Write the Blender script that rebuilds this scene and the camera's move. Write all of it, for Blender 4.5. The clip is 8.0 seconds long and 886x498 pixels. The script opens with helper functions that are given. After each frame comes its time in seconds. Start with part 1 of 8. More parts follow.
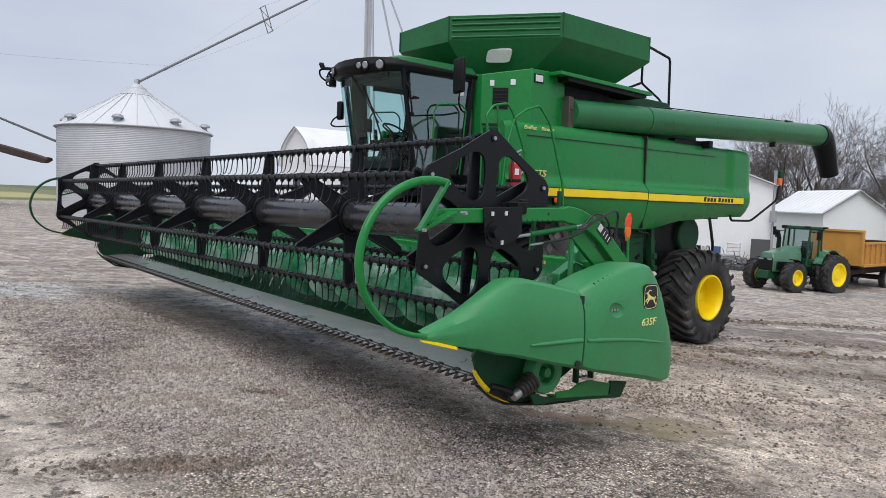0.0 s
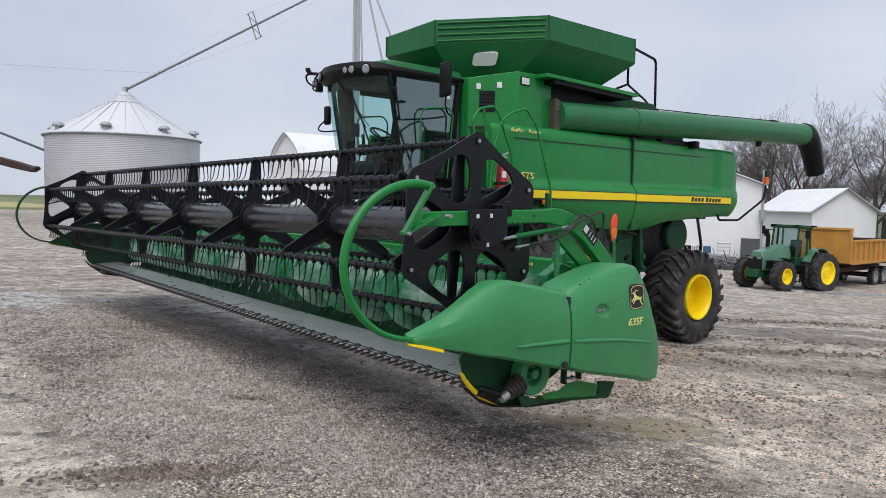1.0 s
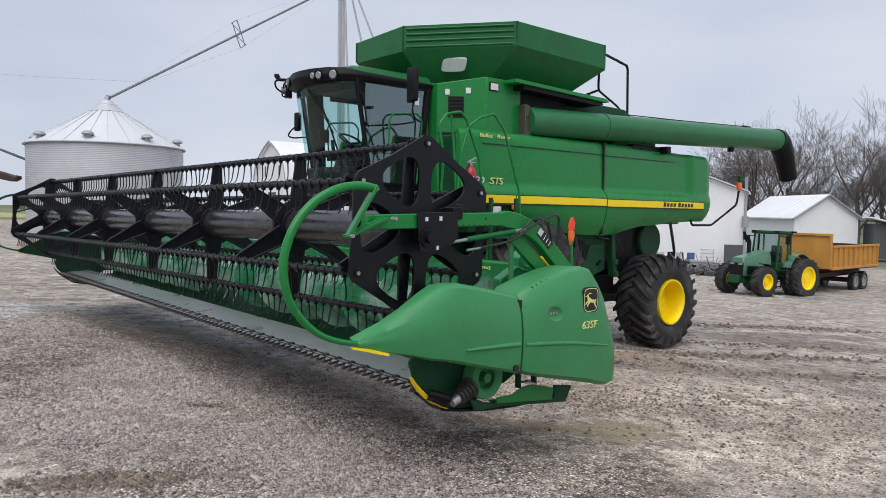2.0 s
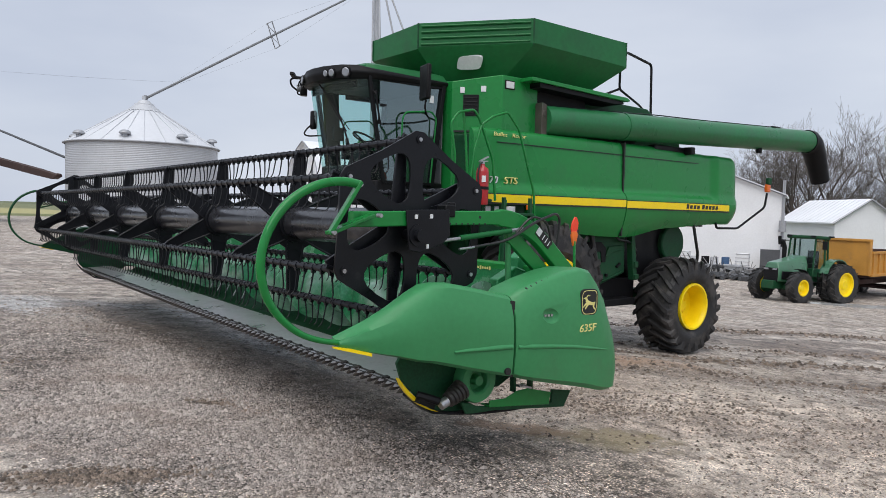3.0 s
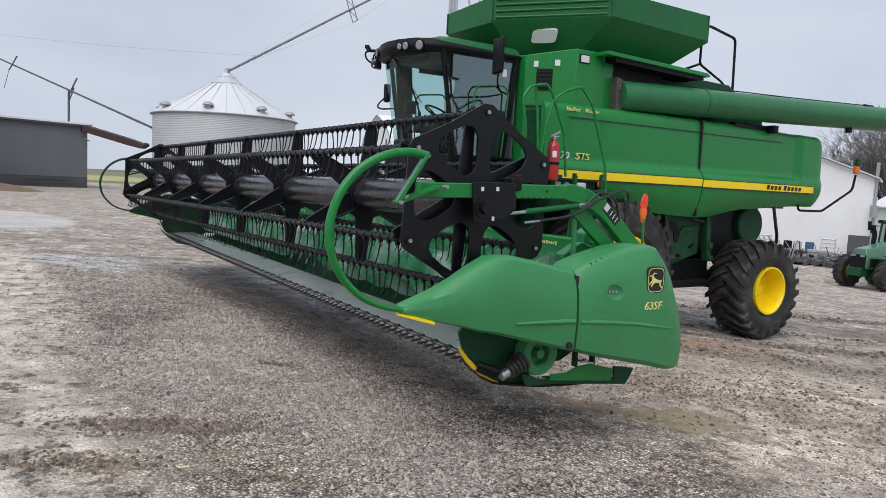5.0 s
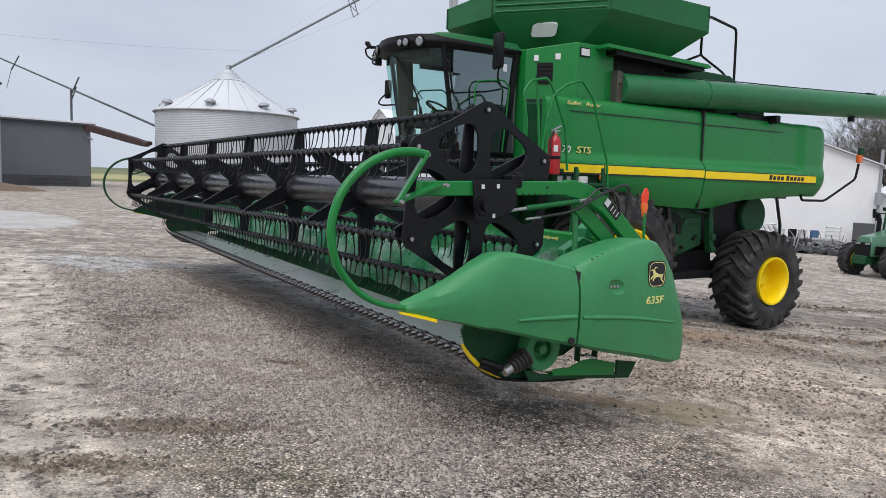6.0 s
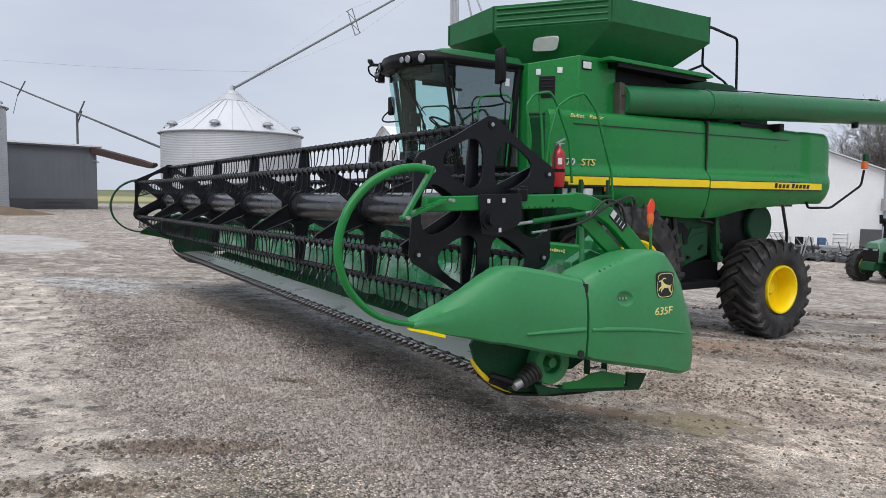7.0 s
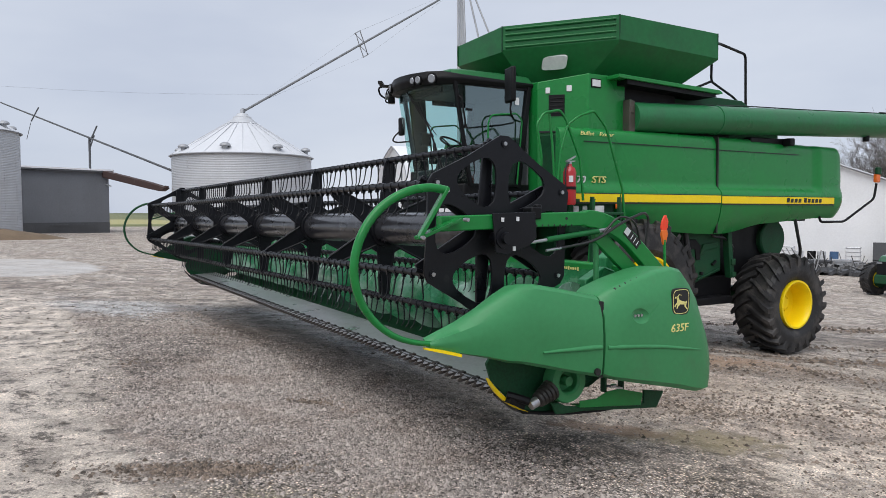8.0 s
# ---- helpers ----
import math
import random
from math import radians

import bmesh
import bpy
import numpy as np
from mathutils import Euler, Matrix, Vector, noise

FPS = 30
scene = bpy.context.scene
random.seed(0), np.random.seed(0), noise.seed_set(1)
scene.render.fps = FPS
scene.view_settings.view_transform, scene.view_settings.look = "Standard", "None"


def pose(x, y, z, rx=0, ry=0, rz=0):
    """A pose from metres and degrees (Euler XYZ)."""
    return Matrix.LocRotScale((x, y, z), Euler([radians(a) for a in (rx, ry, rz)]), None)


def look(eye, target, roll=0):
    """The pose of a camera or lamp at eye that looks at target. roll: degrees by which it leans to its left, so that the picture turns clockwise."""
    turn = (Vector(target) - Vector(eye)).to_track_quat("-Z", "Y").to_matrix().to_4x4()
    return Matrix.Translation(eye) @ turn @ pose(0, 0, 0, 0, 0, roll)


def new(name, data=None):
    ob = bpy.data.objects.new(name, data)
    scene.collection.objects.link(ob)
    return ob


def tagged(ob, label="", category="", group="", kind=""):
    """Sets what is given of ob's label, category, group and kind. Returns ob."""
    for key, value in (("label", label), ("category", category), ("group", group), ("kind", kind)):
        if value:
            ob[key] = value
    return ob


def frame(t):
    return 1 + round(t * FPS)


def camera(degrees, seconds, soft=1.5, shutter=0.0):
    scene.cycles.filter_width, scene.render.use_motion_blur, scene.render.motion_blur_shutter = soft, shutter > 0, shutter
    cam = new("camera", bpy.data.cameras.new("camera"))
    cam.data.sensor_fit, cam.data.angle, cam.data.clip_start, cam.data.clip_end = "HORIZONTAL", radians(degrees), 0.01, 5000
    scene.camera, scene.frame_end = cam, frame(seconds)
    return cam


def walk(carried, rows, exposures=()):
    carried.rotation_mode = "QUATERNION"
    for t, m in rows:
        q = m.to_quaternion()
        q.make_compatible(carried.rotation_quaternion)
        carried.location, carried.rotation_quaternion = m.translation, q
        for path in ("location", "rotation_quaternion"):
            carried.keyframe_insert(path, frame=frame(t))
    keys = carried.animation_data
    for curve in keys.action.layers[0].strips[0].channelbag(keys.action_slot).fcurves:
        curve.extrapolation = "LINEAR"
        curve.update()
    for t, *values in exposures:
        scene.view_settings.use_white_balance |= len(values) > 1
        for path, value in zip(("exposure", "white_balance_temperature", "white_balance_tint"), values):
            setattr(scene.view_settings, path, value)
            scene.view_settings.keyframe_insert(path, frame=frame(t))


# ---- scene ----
cam = camera(63.0, 8.0, soft=0.85)
PATH = [
    (0, 9.134, -2.764, 1.954, 85.91, -1.997, 51.53),
    (0.5, 9.137, -2.758, 1.952, 86.03, -1.639, 51.391),
    (1, 9.167, -2.734, 1.951, 86.225, -1.22, 50.834),
    (1.5, 9.264, -2.653, 1.942, 86.58, -0.929, 49.892),
    (1.7, 9.291, -2.596, 1.925, 86.82, -0.9, 49.67),
    (2.8, 9.395, -2.235, 1.909, 86.95, -1.4, 51.9),
    (3, 9.415, -2.18, 1.899, 86.937, -1.536, 52.606),
    (3.5, 9.512, -2.121, 1.893, 86.556, -1.629, 55.171),
    (4, 9.52, -2.131, 1.899, 86.084, -1.743, 57.23),
    (4.5, 9.507, -2.147, 1.897, 85.469, -2.237, 58.198),
    (5, 9.488, -2.179, 1.875, 84.822, -2.786, 58.328),
    (5.2, 9.484, -2.183, 1.888, 84.49, -2.9, 58.07),
    (6.3, 9.528, -2.178, 1.911, 84.36, -1.62, 58.73),
    (6.5, 9.516, -2.181, 1.894, 84.689, -1.608, 58.743),
    (7, 9.516, -2.185, 1.912, 85.456, -0.711, 58.93),
    (7.5, 9.517, -2.197, 1.918, 86.264, -0.078, 59.234),
    (8, 9.508, -2.221, 1.916, 86.942, 0.058, 59.643),
]
walk(cam, [(t, pose(x, y, z, rx, ry, rz)) for t, x, y, z, rx, ry, rz in PATH])

# ---- overcast sky and a soft, weak sun ----
SUN_EL, SUN_AZ = 60.0, 142.0
world = bpy.data.worlds.new("overcast_sky")
scene.world = world
world.use_nodes = True
wn, wl = world.node_tree.nodes, world.node_tree.links
sky = wn.new("ShaderNodeTexSky")
sky.sky_type, sky.sun_disc = "NISHITA", False
sky.sun_elevation, sky.sun_rotation = radians(SUN_EL), radians(SUN_AZ)
wco = wn.new("ShaderNodeTexCoord")
wmap = wn.new("ShaderNodeMapping")
wmap.inputs["Scale"].default_value = (1.0, 1.0, 3.2)
cloud = wn.new("ShaderNodeTexNoise")
cloud.inputs["Scale"].default_value = 1.7
cloud.inputs["Detail"].default_value = 5.0
cloud.inputs["Roughness"].default_value = 0.5
cramp = wn.new("ShaderNodeValToRGB")
cramp.color_ramp.elements[0].position, cramp.color_ramp.elements[0].color = 0.33, (5.3, 5.88, 7.2, 1)
cramp.color_ramp.elements[1].position, cramp.color_ramp.elements[1].color = 0.68, (7.0, 7.5, 8.5, 1)
wmix = wn.new("ShaderNodeMix")
wmix.data_type = "RGBA"
wmix.inputs[0].default_value = 0.93
wl.new(wco.outputs["Generated"], wmap.inputs["Vector"])
wl.new(wmap.outputs["Vector"], cloud.inputs["Vector"])
wl.new(cloud.outputs["Fac"], cramp.inputs["Fac"])
wl.new(sky.outputs["Color"], wmix.inputs[6])
wl.new(cramp.outputs["Color"], wmix.inputs[7])
wl.new(wmix.outputs[2], wn["Background"].inputs["Color"])
wn["Background"].inputs["Strength"].default_value = 0.1
sun = new("sun", bpy.data.lights.new("sun", "SUN"))
sun.data.energy, sun.data.angle, sun.data.color = 2.4, radians(62), (1.0, 0.97, 0.93)
sd = Vector((math.sin(radians(SUN_AZ)) * math.cos(radians(SUN_EL)), math.cos(radians(SUN_AZ)) * math.cos(radians(SUN_EL)), math.sin(radians(SUN_EL))))
sun.matrix_world = look((sd * 40)[:], (0, 0, 0))
scene.view_settings.exposure = 0.0


# ---- materials ----
def mat(name, col, rough=0.5, metal=0.0, var=0.15, scale=3.0, bump=0.0, bscale=80.0, dirt=None, dirt_at=0.6, dirt_scale=1.6, coat=0.0, island=0.0, spec=0.5):
    m = bpy.data.materials.new(name)
    m.use_nodes = True
    n, l = m.node_tree.nodes, m.node_tree.links
    p = n["Principled BSDF"]
    co = n.new("ShaderNodeTexCoord")
    big, fine = n.new("ShaderNodeTexNoise"), n.new("ShaderNodeTexNoise")
    big.inputs["Scale"].default_value, big.inputs["Detail"].default_value = scale, 4
    fine.inputs["Scale"].default_value, fine.inputs["Detail"].default_value = scale * 13, 3
    add = n.new("ShaderNodeMath")
    add.operation = "ADD"
    for src, k in ((big, 0), (fine, 1)):
        l.new(co.outputs["Object"], src.inputs["Vector"])
        l.new(src.outputs["Fac"], add.inputs[k])
    rng = n.new("ShaderNodeMapRange")
    rng.inputs["From Min"].default_value, rng.inputs["From Max"].default_value = 0.65, 1.35
    rng.inputs["To Min"].default_value, rng.inputs["To Max"].default_value = 1 - var, 1 + var
    l.new(add.outputs[0], rng.inputs["Value"])
    mul = n.new("ShaderNodeVectorMath")
    mul.operation = "SCALE"
    mul.inputs[0].default_value = col
    l.new(rng.outputs["Result"], mul.inputs["Scale"])
    out = mul.outputs["Vector"]
    if island:
        geo = n.new("ShaderNodeNewGeometry")
        ir = n.new("ShaderNodeMapRange")
        ir.inputs["To Min"].default_value, ir.inputs["To Max"].default_value = 1 - island, 1 + island
        l.new(geo.outputs["Random Per Island"], ir.inputs["Value"])
        m2 = n.new("ShaderNodeVectorMath")
        m2.operation = "SCALE"
        l.new(out, m2.inputs[0])
        l.new(ir.outputs["Result"], m2.inputs["Scale"])
        out = m2.outputs["Vector"]
    if dirt:
        dn = n.new("ShaderNodeTexNoise")
        dn.inputs["Scale"].default_value, dn.inputs["Detail"].default_value = dirt_scale, 9
        dn.inputs["Roughness"].default_value = 0.65
        l.new(co.outputs["Object"], dn.inputs["Vector"])
        dr = n.new("ShaderNodeMapRange")
        dr.inputs["From Min"].default_value, dr.inputs["From Max"].default_value = dirt_at, dirt_at + 0.22
        dr.inputs["To Max"].default_value = 0.7
        l.new(dn.outputs["Fac"], dr.inputs["Value"])
        mx = n.new("ShaderNodeMix")
        mx.data_type = "RGBA"
        mx.inputs[7].default_value = (*dirt, 1)
        l.new(dr.outputs["Result"], mx.inputs[0])
        l.new(out, mx.inputs[6])
        out = mx.outputs[2]
    l.new(out, p.inputs["Base Color"])
    rr = n.new("ShaderNodeMapRange")
    rr.inputs["From Min"].default_value, rr.inputs["From Max"].default_value = 0.3, 0.7
    rr.inputs["To Min"].default_value, rr.inputs["To Max"].default_value = max(0.03, rough - 0.1), min(1, rough + 0.1)
    l.new(big.outputs["Fac"], rr.inputs["Value"])
    l.new(rr.outputs["Result"], p.inputs["Roughness"])
    p.inputs["Metallic"].default_value = metal
    p.inputs["Specular IOR Level"].default_value = spec
    p.inputs["Coat Weight"].default_value = coat
    p.inputs["Coat Roughness"].default_value = 0.15
    if bump:
        bn = n.new("ShaderNodeTexNoise")
        bn.inputs["Scale"].default_value, bn.inputs["Detail"].default_value = bscale, 5
        l.new(co.outputs["Object"], bn.inputs["Vector"])
        b = n.new("ShaderNodeBump")
        b.inputs["Strength"].default_value, b.inputs["Distance"].default_value = bump, 0.02
        l.new(bn.outputs["Fac"], b.inputs["Height"])
        l.new(b.outputs["Normal"], p.inputs["Normal"])
    return m


def glass(name, tint, rough=0.02, face=0.04, edge=0.4):
    """Clear sheet whose gloss grows towards the edge-on view."""
    m = bpy.data.materials.new(name)
    m.use_nodes = True
    n, l = m.node_tree.nodes, m.node_tree.links
    tr, gl, mx, lw = n.new("ShaderNodeBsdfTransparent"), n.new("ShaderNodeBsdfGlossy"), n.new("ShaderNodeMixShader"), n.new("ShaderNodeLayerWeight")
    tr.inputs["Color"].default_value = (*tint, 1)
    gl.inputs["Roughness"].default_value = rough
    gl.inputs["Color"].default_value = (0.78, 0.96, 0.94, 1)
    lw.inputs["Blend"].default_value = 0.25
    rg = n.new("ShaderNodeMapRange")
    rg.inputs["To Min"].default_value, rg.inputs["To Max"].default_value = face, edge
    l.new(lw.outputs["Facing"], rg.inputs["Value"])
    l.new(rg.outputs["Result"], mx.inputs[0])
    l.new(tr.outputs[0], mx.inputs[1])
    l.new(gl.outputs[0], mx.inputs[2])
    l.new(mx.outputs[0], n["Material Output"].inputs["Surface"])
    return m


GREEN_TANK = mat("dull_green_tank_paint", (0.010, 0.125, 0.034), 0.42, var=0.15, scale=1.2, bump=0.02, bscale=25, dirt=(0.016, 0.085, 0.03), dirt_at=0.52, spec=0.3)
GREEN = mat("green_paint", (0.011, 0.200, 0.040), 0.30, var=0.10, scale=1.2, bump=0.015, bscale=12, dirt=(0.03, 0.15, 0.05), dirt_at=0.56, coat=0.16, spec=0.3)
# Pale patches on these two are bare wear plus painted glints of sky.
GREEN_IN = mat("worn_green_steel_glints", (0.030, 0.235, 0.085), 0.24, metal=0.15, var=0.25, scale=3.0, dirt=(0.50, 0.60, 0.54), dirt_at=0.51, dirt_scale=1.5)
FLIGHT = mat("worn_auger_glints", (0.045, 0.27, 0.12), 0.22, metal=0.25, var=0.3, scale=3.0, dirt=(0.66, 0.75, 0.70), dirt_at=0.41, dirt_scale=1.3)
GREEN_PLAST = mat("green_plastic_shield", (0.043, 0.235, 0.085), 0.42, var=0.08, scale=2.0, bump=0.05, bscale=160, dirt=(0.06, 0.17, 0.075), dirt_at=0.57, dirt_scale=2.5, coat=0.05, spec=0.35)
# Dirty green, darkened further to carry the deep shade under the body.
GREEN_DARK = mat("dirty_green_with_shade", (0.007, 0.064, 0.024), 0.6, var=0.35, scale=4, spec=0.3, dirt=(0.028, 0.045, 0.024), dirt_at=0.5, dirt_scale=4)
AUGER_GREEN = mat("weathered_auger_paint", (0.018, 0.150, 0.052), 0.34, var=0.18, scale=1.5, bump=0.02, bscale=20, dirt=(0.035, 0.115, 0.055), dirt_at=0.50, dirt_scale=2.2, spec=0.4)
YELLOW = mat("yellow_paint", (0.93, 0.68, 0.006), 0.4, var=0.06, scale=5, dirt=(0.50, 0.36, 0.06), dirt_at=0.66, coat=0.1, spec=0.35)
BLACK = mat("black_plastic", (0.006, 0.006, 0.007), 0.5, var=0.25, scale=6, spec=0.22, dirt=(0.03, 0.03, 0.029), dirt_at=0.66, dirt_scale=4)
REEL = mat("charcoal_reel_paint", (0.0065, 0.007, 0.0095), 0.36, var=0.3, scale=5, bump=0.05, spec=0.28, dirt=(0.04, 0.038, 0.037), dirt_at=0.62, dirt_scale=5)
TUBE = mat("charcoal_tube", (0.028, 0.0285, 0.033), 0.30, metal=0.15, var=0.3, scale=4, dirt=(0.10, 0.10, 0.105), dirt_at=0.54, dirt_scale=5, coat=0.3)
BIN_ROOF = mat("pale_bin_roof", (0.60, 0.615, 0.645), 0.5, var=0.05, scale=0.5, dirt=(0.47, 0.48, 0.50), dirt_at=0.58, dirt_scale=0.6)
RUBBER = mat("tyre_rubber", (0.020, 0.0197, 0.0205), 0.55, var=0.35, scale=6, bump=0.2, bscale=40, spec=0.4, dirt=(0.10, 0.090, 0.082), dirt_at=0.48, dirt_scale=4)
RUBBER_CLEAN = mat("rubber_hose", (0.014, 0.014, 0.015), 0.45, var=0.2)
STEEL = mat("bare_steel", (0.45, 0.45, 0.46), 0.35, metal=0.9, var=0.2, scale=6, dirt=(0.25, 0.2, 0.15), dirt_at=0.6, dirt_scale=6)
KNIFE = mat("worn_cutterbar_steel", (0.030, 0.028, 0.027), 0.5, metal=0.4, var=0.4, scale=9, dirt=(0.11, 0.075, 0.05), dirt_at=0.5, dirt_scale=9)
TRACTOR_GREEN = mat("dusty_tractor_green", (0.062, 0.172, 0.097), 0.32, var=0.15, scale=2, dirt=(0.08, 0.12, 0.08), dirt_at=0.55, coat=0.5)
DECK = mat("polished_deck", (0.42, 0.425, 0.43), 0.34, metal=0.5, var=0.15, scale=3, dirt=(0.26, 0.25, 0.235), dirt_at=0.52, dirt_scale=3)
GALV = mat("galvanised_sheet", (0.50, 0.515, 0.54), 0.5, metal=0.2, var=0.08, scale=0.9, dirt=(0.40, 0.40, 0.41), dirt_at=0.52, dirt_scale=0.5)
PIPE = mat("galvanised_pipe", (0.34, 0.35, 0.37), 0.5, metal=0.3, var=0.15, scale=2)
SPOUT = mat("weathered_spout_pipe", (0.20, 0.205, 0.215), 0.5, metal=0.3, var=0.15, scale=2)
RUST = mat("rusted_steel", (0.052, 0.027, 0.023), 0.8, var=0.35, scale=2, dirt=(0.16, 0.13, 0.11), dirt_at=0.58)
WHITE = mat("white_siding", (0.78, 0.785, 0.795), 0.55, var=0.05, scale=0.6, dirt=(0.75, 0.75, 0.73), dirt_at=0.6, dirt_scale=0.4)
BOOT = mat("dusty_drive_boot", (0.022, 0.020, 0.018), 0.45, metal=0.1, var=0.4, scale=8, dirt=(0.11, 0.092, 0.075), dirt_at=0.50, dirt_scale=9)
WORN = mat("worn_grey_elbow", (0.07, 0.062, 0.05), 0.6, var=0.3, scale=5, dirt=(0.03, 0.09, 0.045), dirt_at=0.50, dirt_scale=6)
WHITE_ROOF = mat("white_metal_roof", (0.78, 0.79, 0.82), 0.5, var=0.06, scale=0.5, dirt=(0.6, 0.6, 0.6), dirt_at=0.58, dirt_scale=0.6)
GREY_SIDING = mat("grey_ribbed_siding", (0.155, 0.165, 0.185), 0.55, var=0.12, scale=0.8, dirt=(0.20, 0.20, 0.20), dirt_at=0.58, dirt_scale=0.5)
GREY_DARK = mat("dark_grey_steel", (0.075, 0.078, 0.085), 0.6, var=0.2, scale=1.5)
ORANGE = mat("faded_orange_paint", (0.52, 0.25, 0.045), 0.6, var=0.18, scale=2, dirt=(0.30, 0.16, 0.07), dirt_at=0.55, dirt_scale=1.5)
BARK = mat("bare_bark", (0.115, 0.095, 0.085), 0.9, var=0.3, scale=2)
TWIG = mat("bare_twigs", (0.15, 0.132, 0.122), 0.9, var=0.3, scale=1)
RED = mat("red_paint", (0.40, 0.013, 0.017), 0.35, var=0.1, coat=0.3)
LENS_ORANGE = mat("orange_lens", (0.80, 0.16, 0.02), 0.3, var=0.08)
LENS_RED = mat("red_reflector", (0.85, 0.06, 0.02), 0.3, var=0.08)
LENS_CLEAR = mat("clear_lamp", (0.30, 0.31, 0.33), 0.22, metal=0.4, var=0.1)
DECAL_W = mat("white_decal", (0.70, 0.71, 0.72), 0.5, var=0.1, scale=20)
DECAL_Y = mat("yellow_lettering", (0.78, 0.70, 0.26), 0.5, var=0.05)
DECAL_K = mat("black_decal", (0.012, 0.012, 0.012), 0.5, var=0.1)
INSIDE = mat("dark_cab_trim", (0.008, 0.008, 0.009), 0.7, var=0.3, scale=6)
HEADLINER = mat("cab_rear_trim", (0.12, 0.126, 0.13), 0.8, var=0.15, scale=3)
SOIL = mat("bare_soil", (0.16, 0.115, 0.075), 0.95, var=0.3, scale=1.2, bump=0.6, bscale=8)
CLOD = mat("damp_clods", (0.175, 0.136, 0.107), 0.85, var=0.3, scale=3, island=0.65, bump=0.4, bscale=60)
STONE = mat("loose_gravel", (0.335, 0.292, 0.262), 0.7, var=0.30, scale=1.1, island=0.58, dirt=(0.13, 0.092, 0.07), dirt_at=0.49, dirt_scale=1.1)
WINDOW = glass("clear_window", (0.66, 0.84, 0.82), 0.02, 0.02, 0.24)
TINTED = glass("tinted_window", (0.42, 0.47, 0.47), 0.05, 0.21, 0.44)
TRACTOR_GLASS = glass("tractor_window", (0.72, 0.80, 0.79), 0.03, 0.04, 0.25)
BLUE = mat("blue_plastic", (0.05, 0.11, 0.22), 0.5)


# ---- builders ----
def thing(name, base, label, category, group="", kind=""):
    ob = new(name)
    ob.location = base
    ob.empty_display_size = 0.2
    return tagged(ob, label, category, group, kind)


def finish(bm, name, material, angle=35):
    me = bpy.data.meshes.new(name)
    bmesh.ops.recalc_face_normals(bm, faces=bm.faces)
    bm.to_mesh(me)
    bm.free()
    me.materials.append(material)
    if angle:
        me.shade_smooth()
        me.set_sharp_from_angle(angle=radians(angle))
    return me


def hang(name, me, parent, label="", at=None):
    """Links a mesh, given in world metres, under a thing or a part."""
    ob = new(name, me)
    ob.parent = parent
    if parent.parent is None:
        ob.matrix_parent_inverse = Matrix.Translation(-parent.location)
    if at is not None:
        ob.location = at
    return tagged(ob, label)


def part(name, bm, material, parent, label="", angle=35, bevel=0.0):
    ob = hang(name, finish(bm, name, material, angle), parent, label)
    if bevel:
        b = ob.modifiers.new("edge", "BEVEL")
        b.width, b.segments, b.limit_method, b.angle_limit = bevel, 2, "ANGLE", radians(35)
    return ob


def lone(name, bm, material, label, category, kind="", angle=35, bevel=0.0, group=""):
    ob = new(name, finish(bm, name, material, angle))
    if bevel:
        b = ob.modifiers.new("edge", "BEVEL")
        b.width, b.segments, b.limit_method, b.angle_limit = bevel, 2, "ANGLE", radians(35)
    return tagged(ob, label, category, group, kind)


def box(bm, c, s, rot=None):
    m = Matrix.Translation(c) @ (rot if rot is not None else Matrix()) @ Matrix.Diagonal((*s, 1))
    bmesh.ops.create_cube(bm, size=1, matrix=m)
    return bm


def turn(rx=0, ry=0, rz=0):
    return Euler([radians(a) for a in (rx, ry, rz)]).to_matrix().to_4x4()


def rod(bm, a, b, r, r2=None, seg=10, cap=True):
    a, b = Vector(a), Vector(b)
    d = b - a
    m = Matrix.Translation((a + b) / 2) @ d.to_track_quat("Z", "Y").to_matrix().to_4x4()
    bmesh.ops.create_cone(bm, cap_ends=cap, segments=seg, radius1=r, radius2=r if r2 is None else r2, depth=d.length, matrix=m)
    return bm


def sweep(bm, pts, radii, seg=8, closed=False):
    """A round bar along points."""
    pts = [Vector(p) for p in pts]
    if not isinstance(radii, (list, tuple)):
        radii = [radii] * len(pts)
    rings, last = [], None
    for i, p in enumerate(pts):
        a = pts[(i - 1) % len(pts)] if closed else pts[max(i - 1, 0)]
        b = pts[(i + 1) % len(pts)] if closed else pts[min(i + 1, len(pts) - 1)]
        d = (b - a).normalized()
        if last is None:
            ref = Vector((0, 0, 1)) if abs(d.z) < 0.9 else Vector((1, 0, 0))
            u = d.cross(ref).normalized()
        else:
            u = (last - d * last.dot(d)).normalized()
        last = u
        v = d.cross(u)
        rings.append([bm.verts.new(p + (u * math.cos(2 * math.pi * k / seg) + v * math.sin(2 * math.pi * k / seg)) * radii[i]) for k in range(seg)])
    n = len(rings)
    for i in range(n if closed else n - 1):
        r0, r1 = rings[i], rings[(i + 1) % n]
        for k in range(seg):
            bm.faces.new((r0[k], r0[(k + 1) % seg], r1[(k + 1) % seg], r1[k]))
    if not closed:
        bm.faces.new(rings[0])
        bm.faces.new(list(reversed(rings[-1])))
    return bm


def spline(pts, n=5):
    """Points of a smooth curve through a few places."""
    p = [Vector(q) for q in pts]
    p = [p[0] * 2 - p[1]] + p + [p[-1] * 2 - p[-2]]
    out = []
    for a, b, c, d in zip(p, p[1:], p[2:], p[3:]):
        for i in range(n):
            t = i / n
            out.append(0.5 * (2 * b + (c - a) * t + (2 * a - 5 * b + 4 * c - d) * t * t + (3 * b - a - 3 * c + d) * t ** 3))
    return out + [p[-2]]


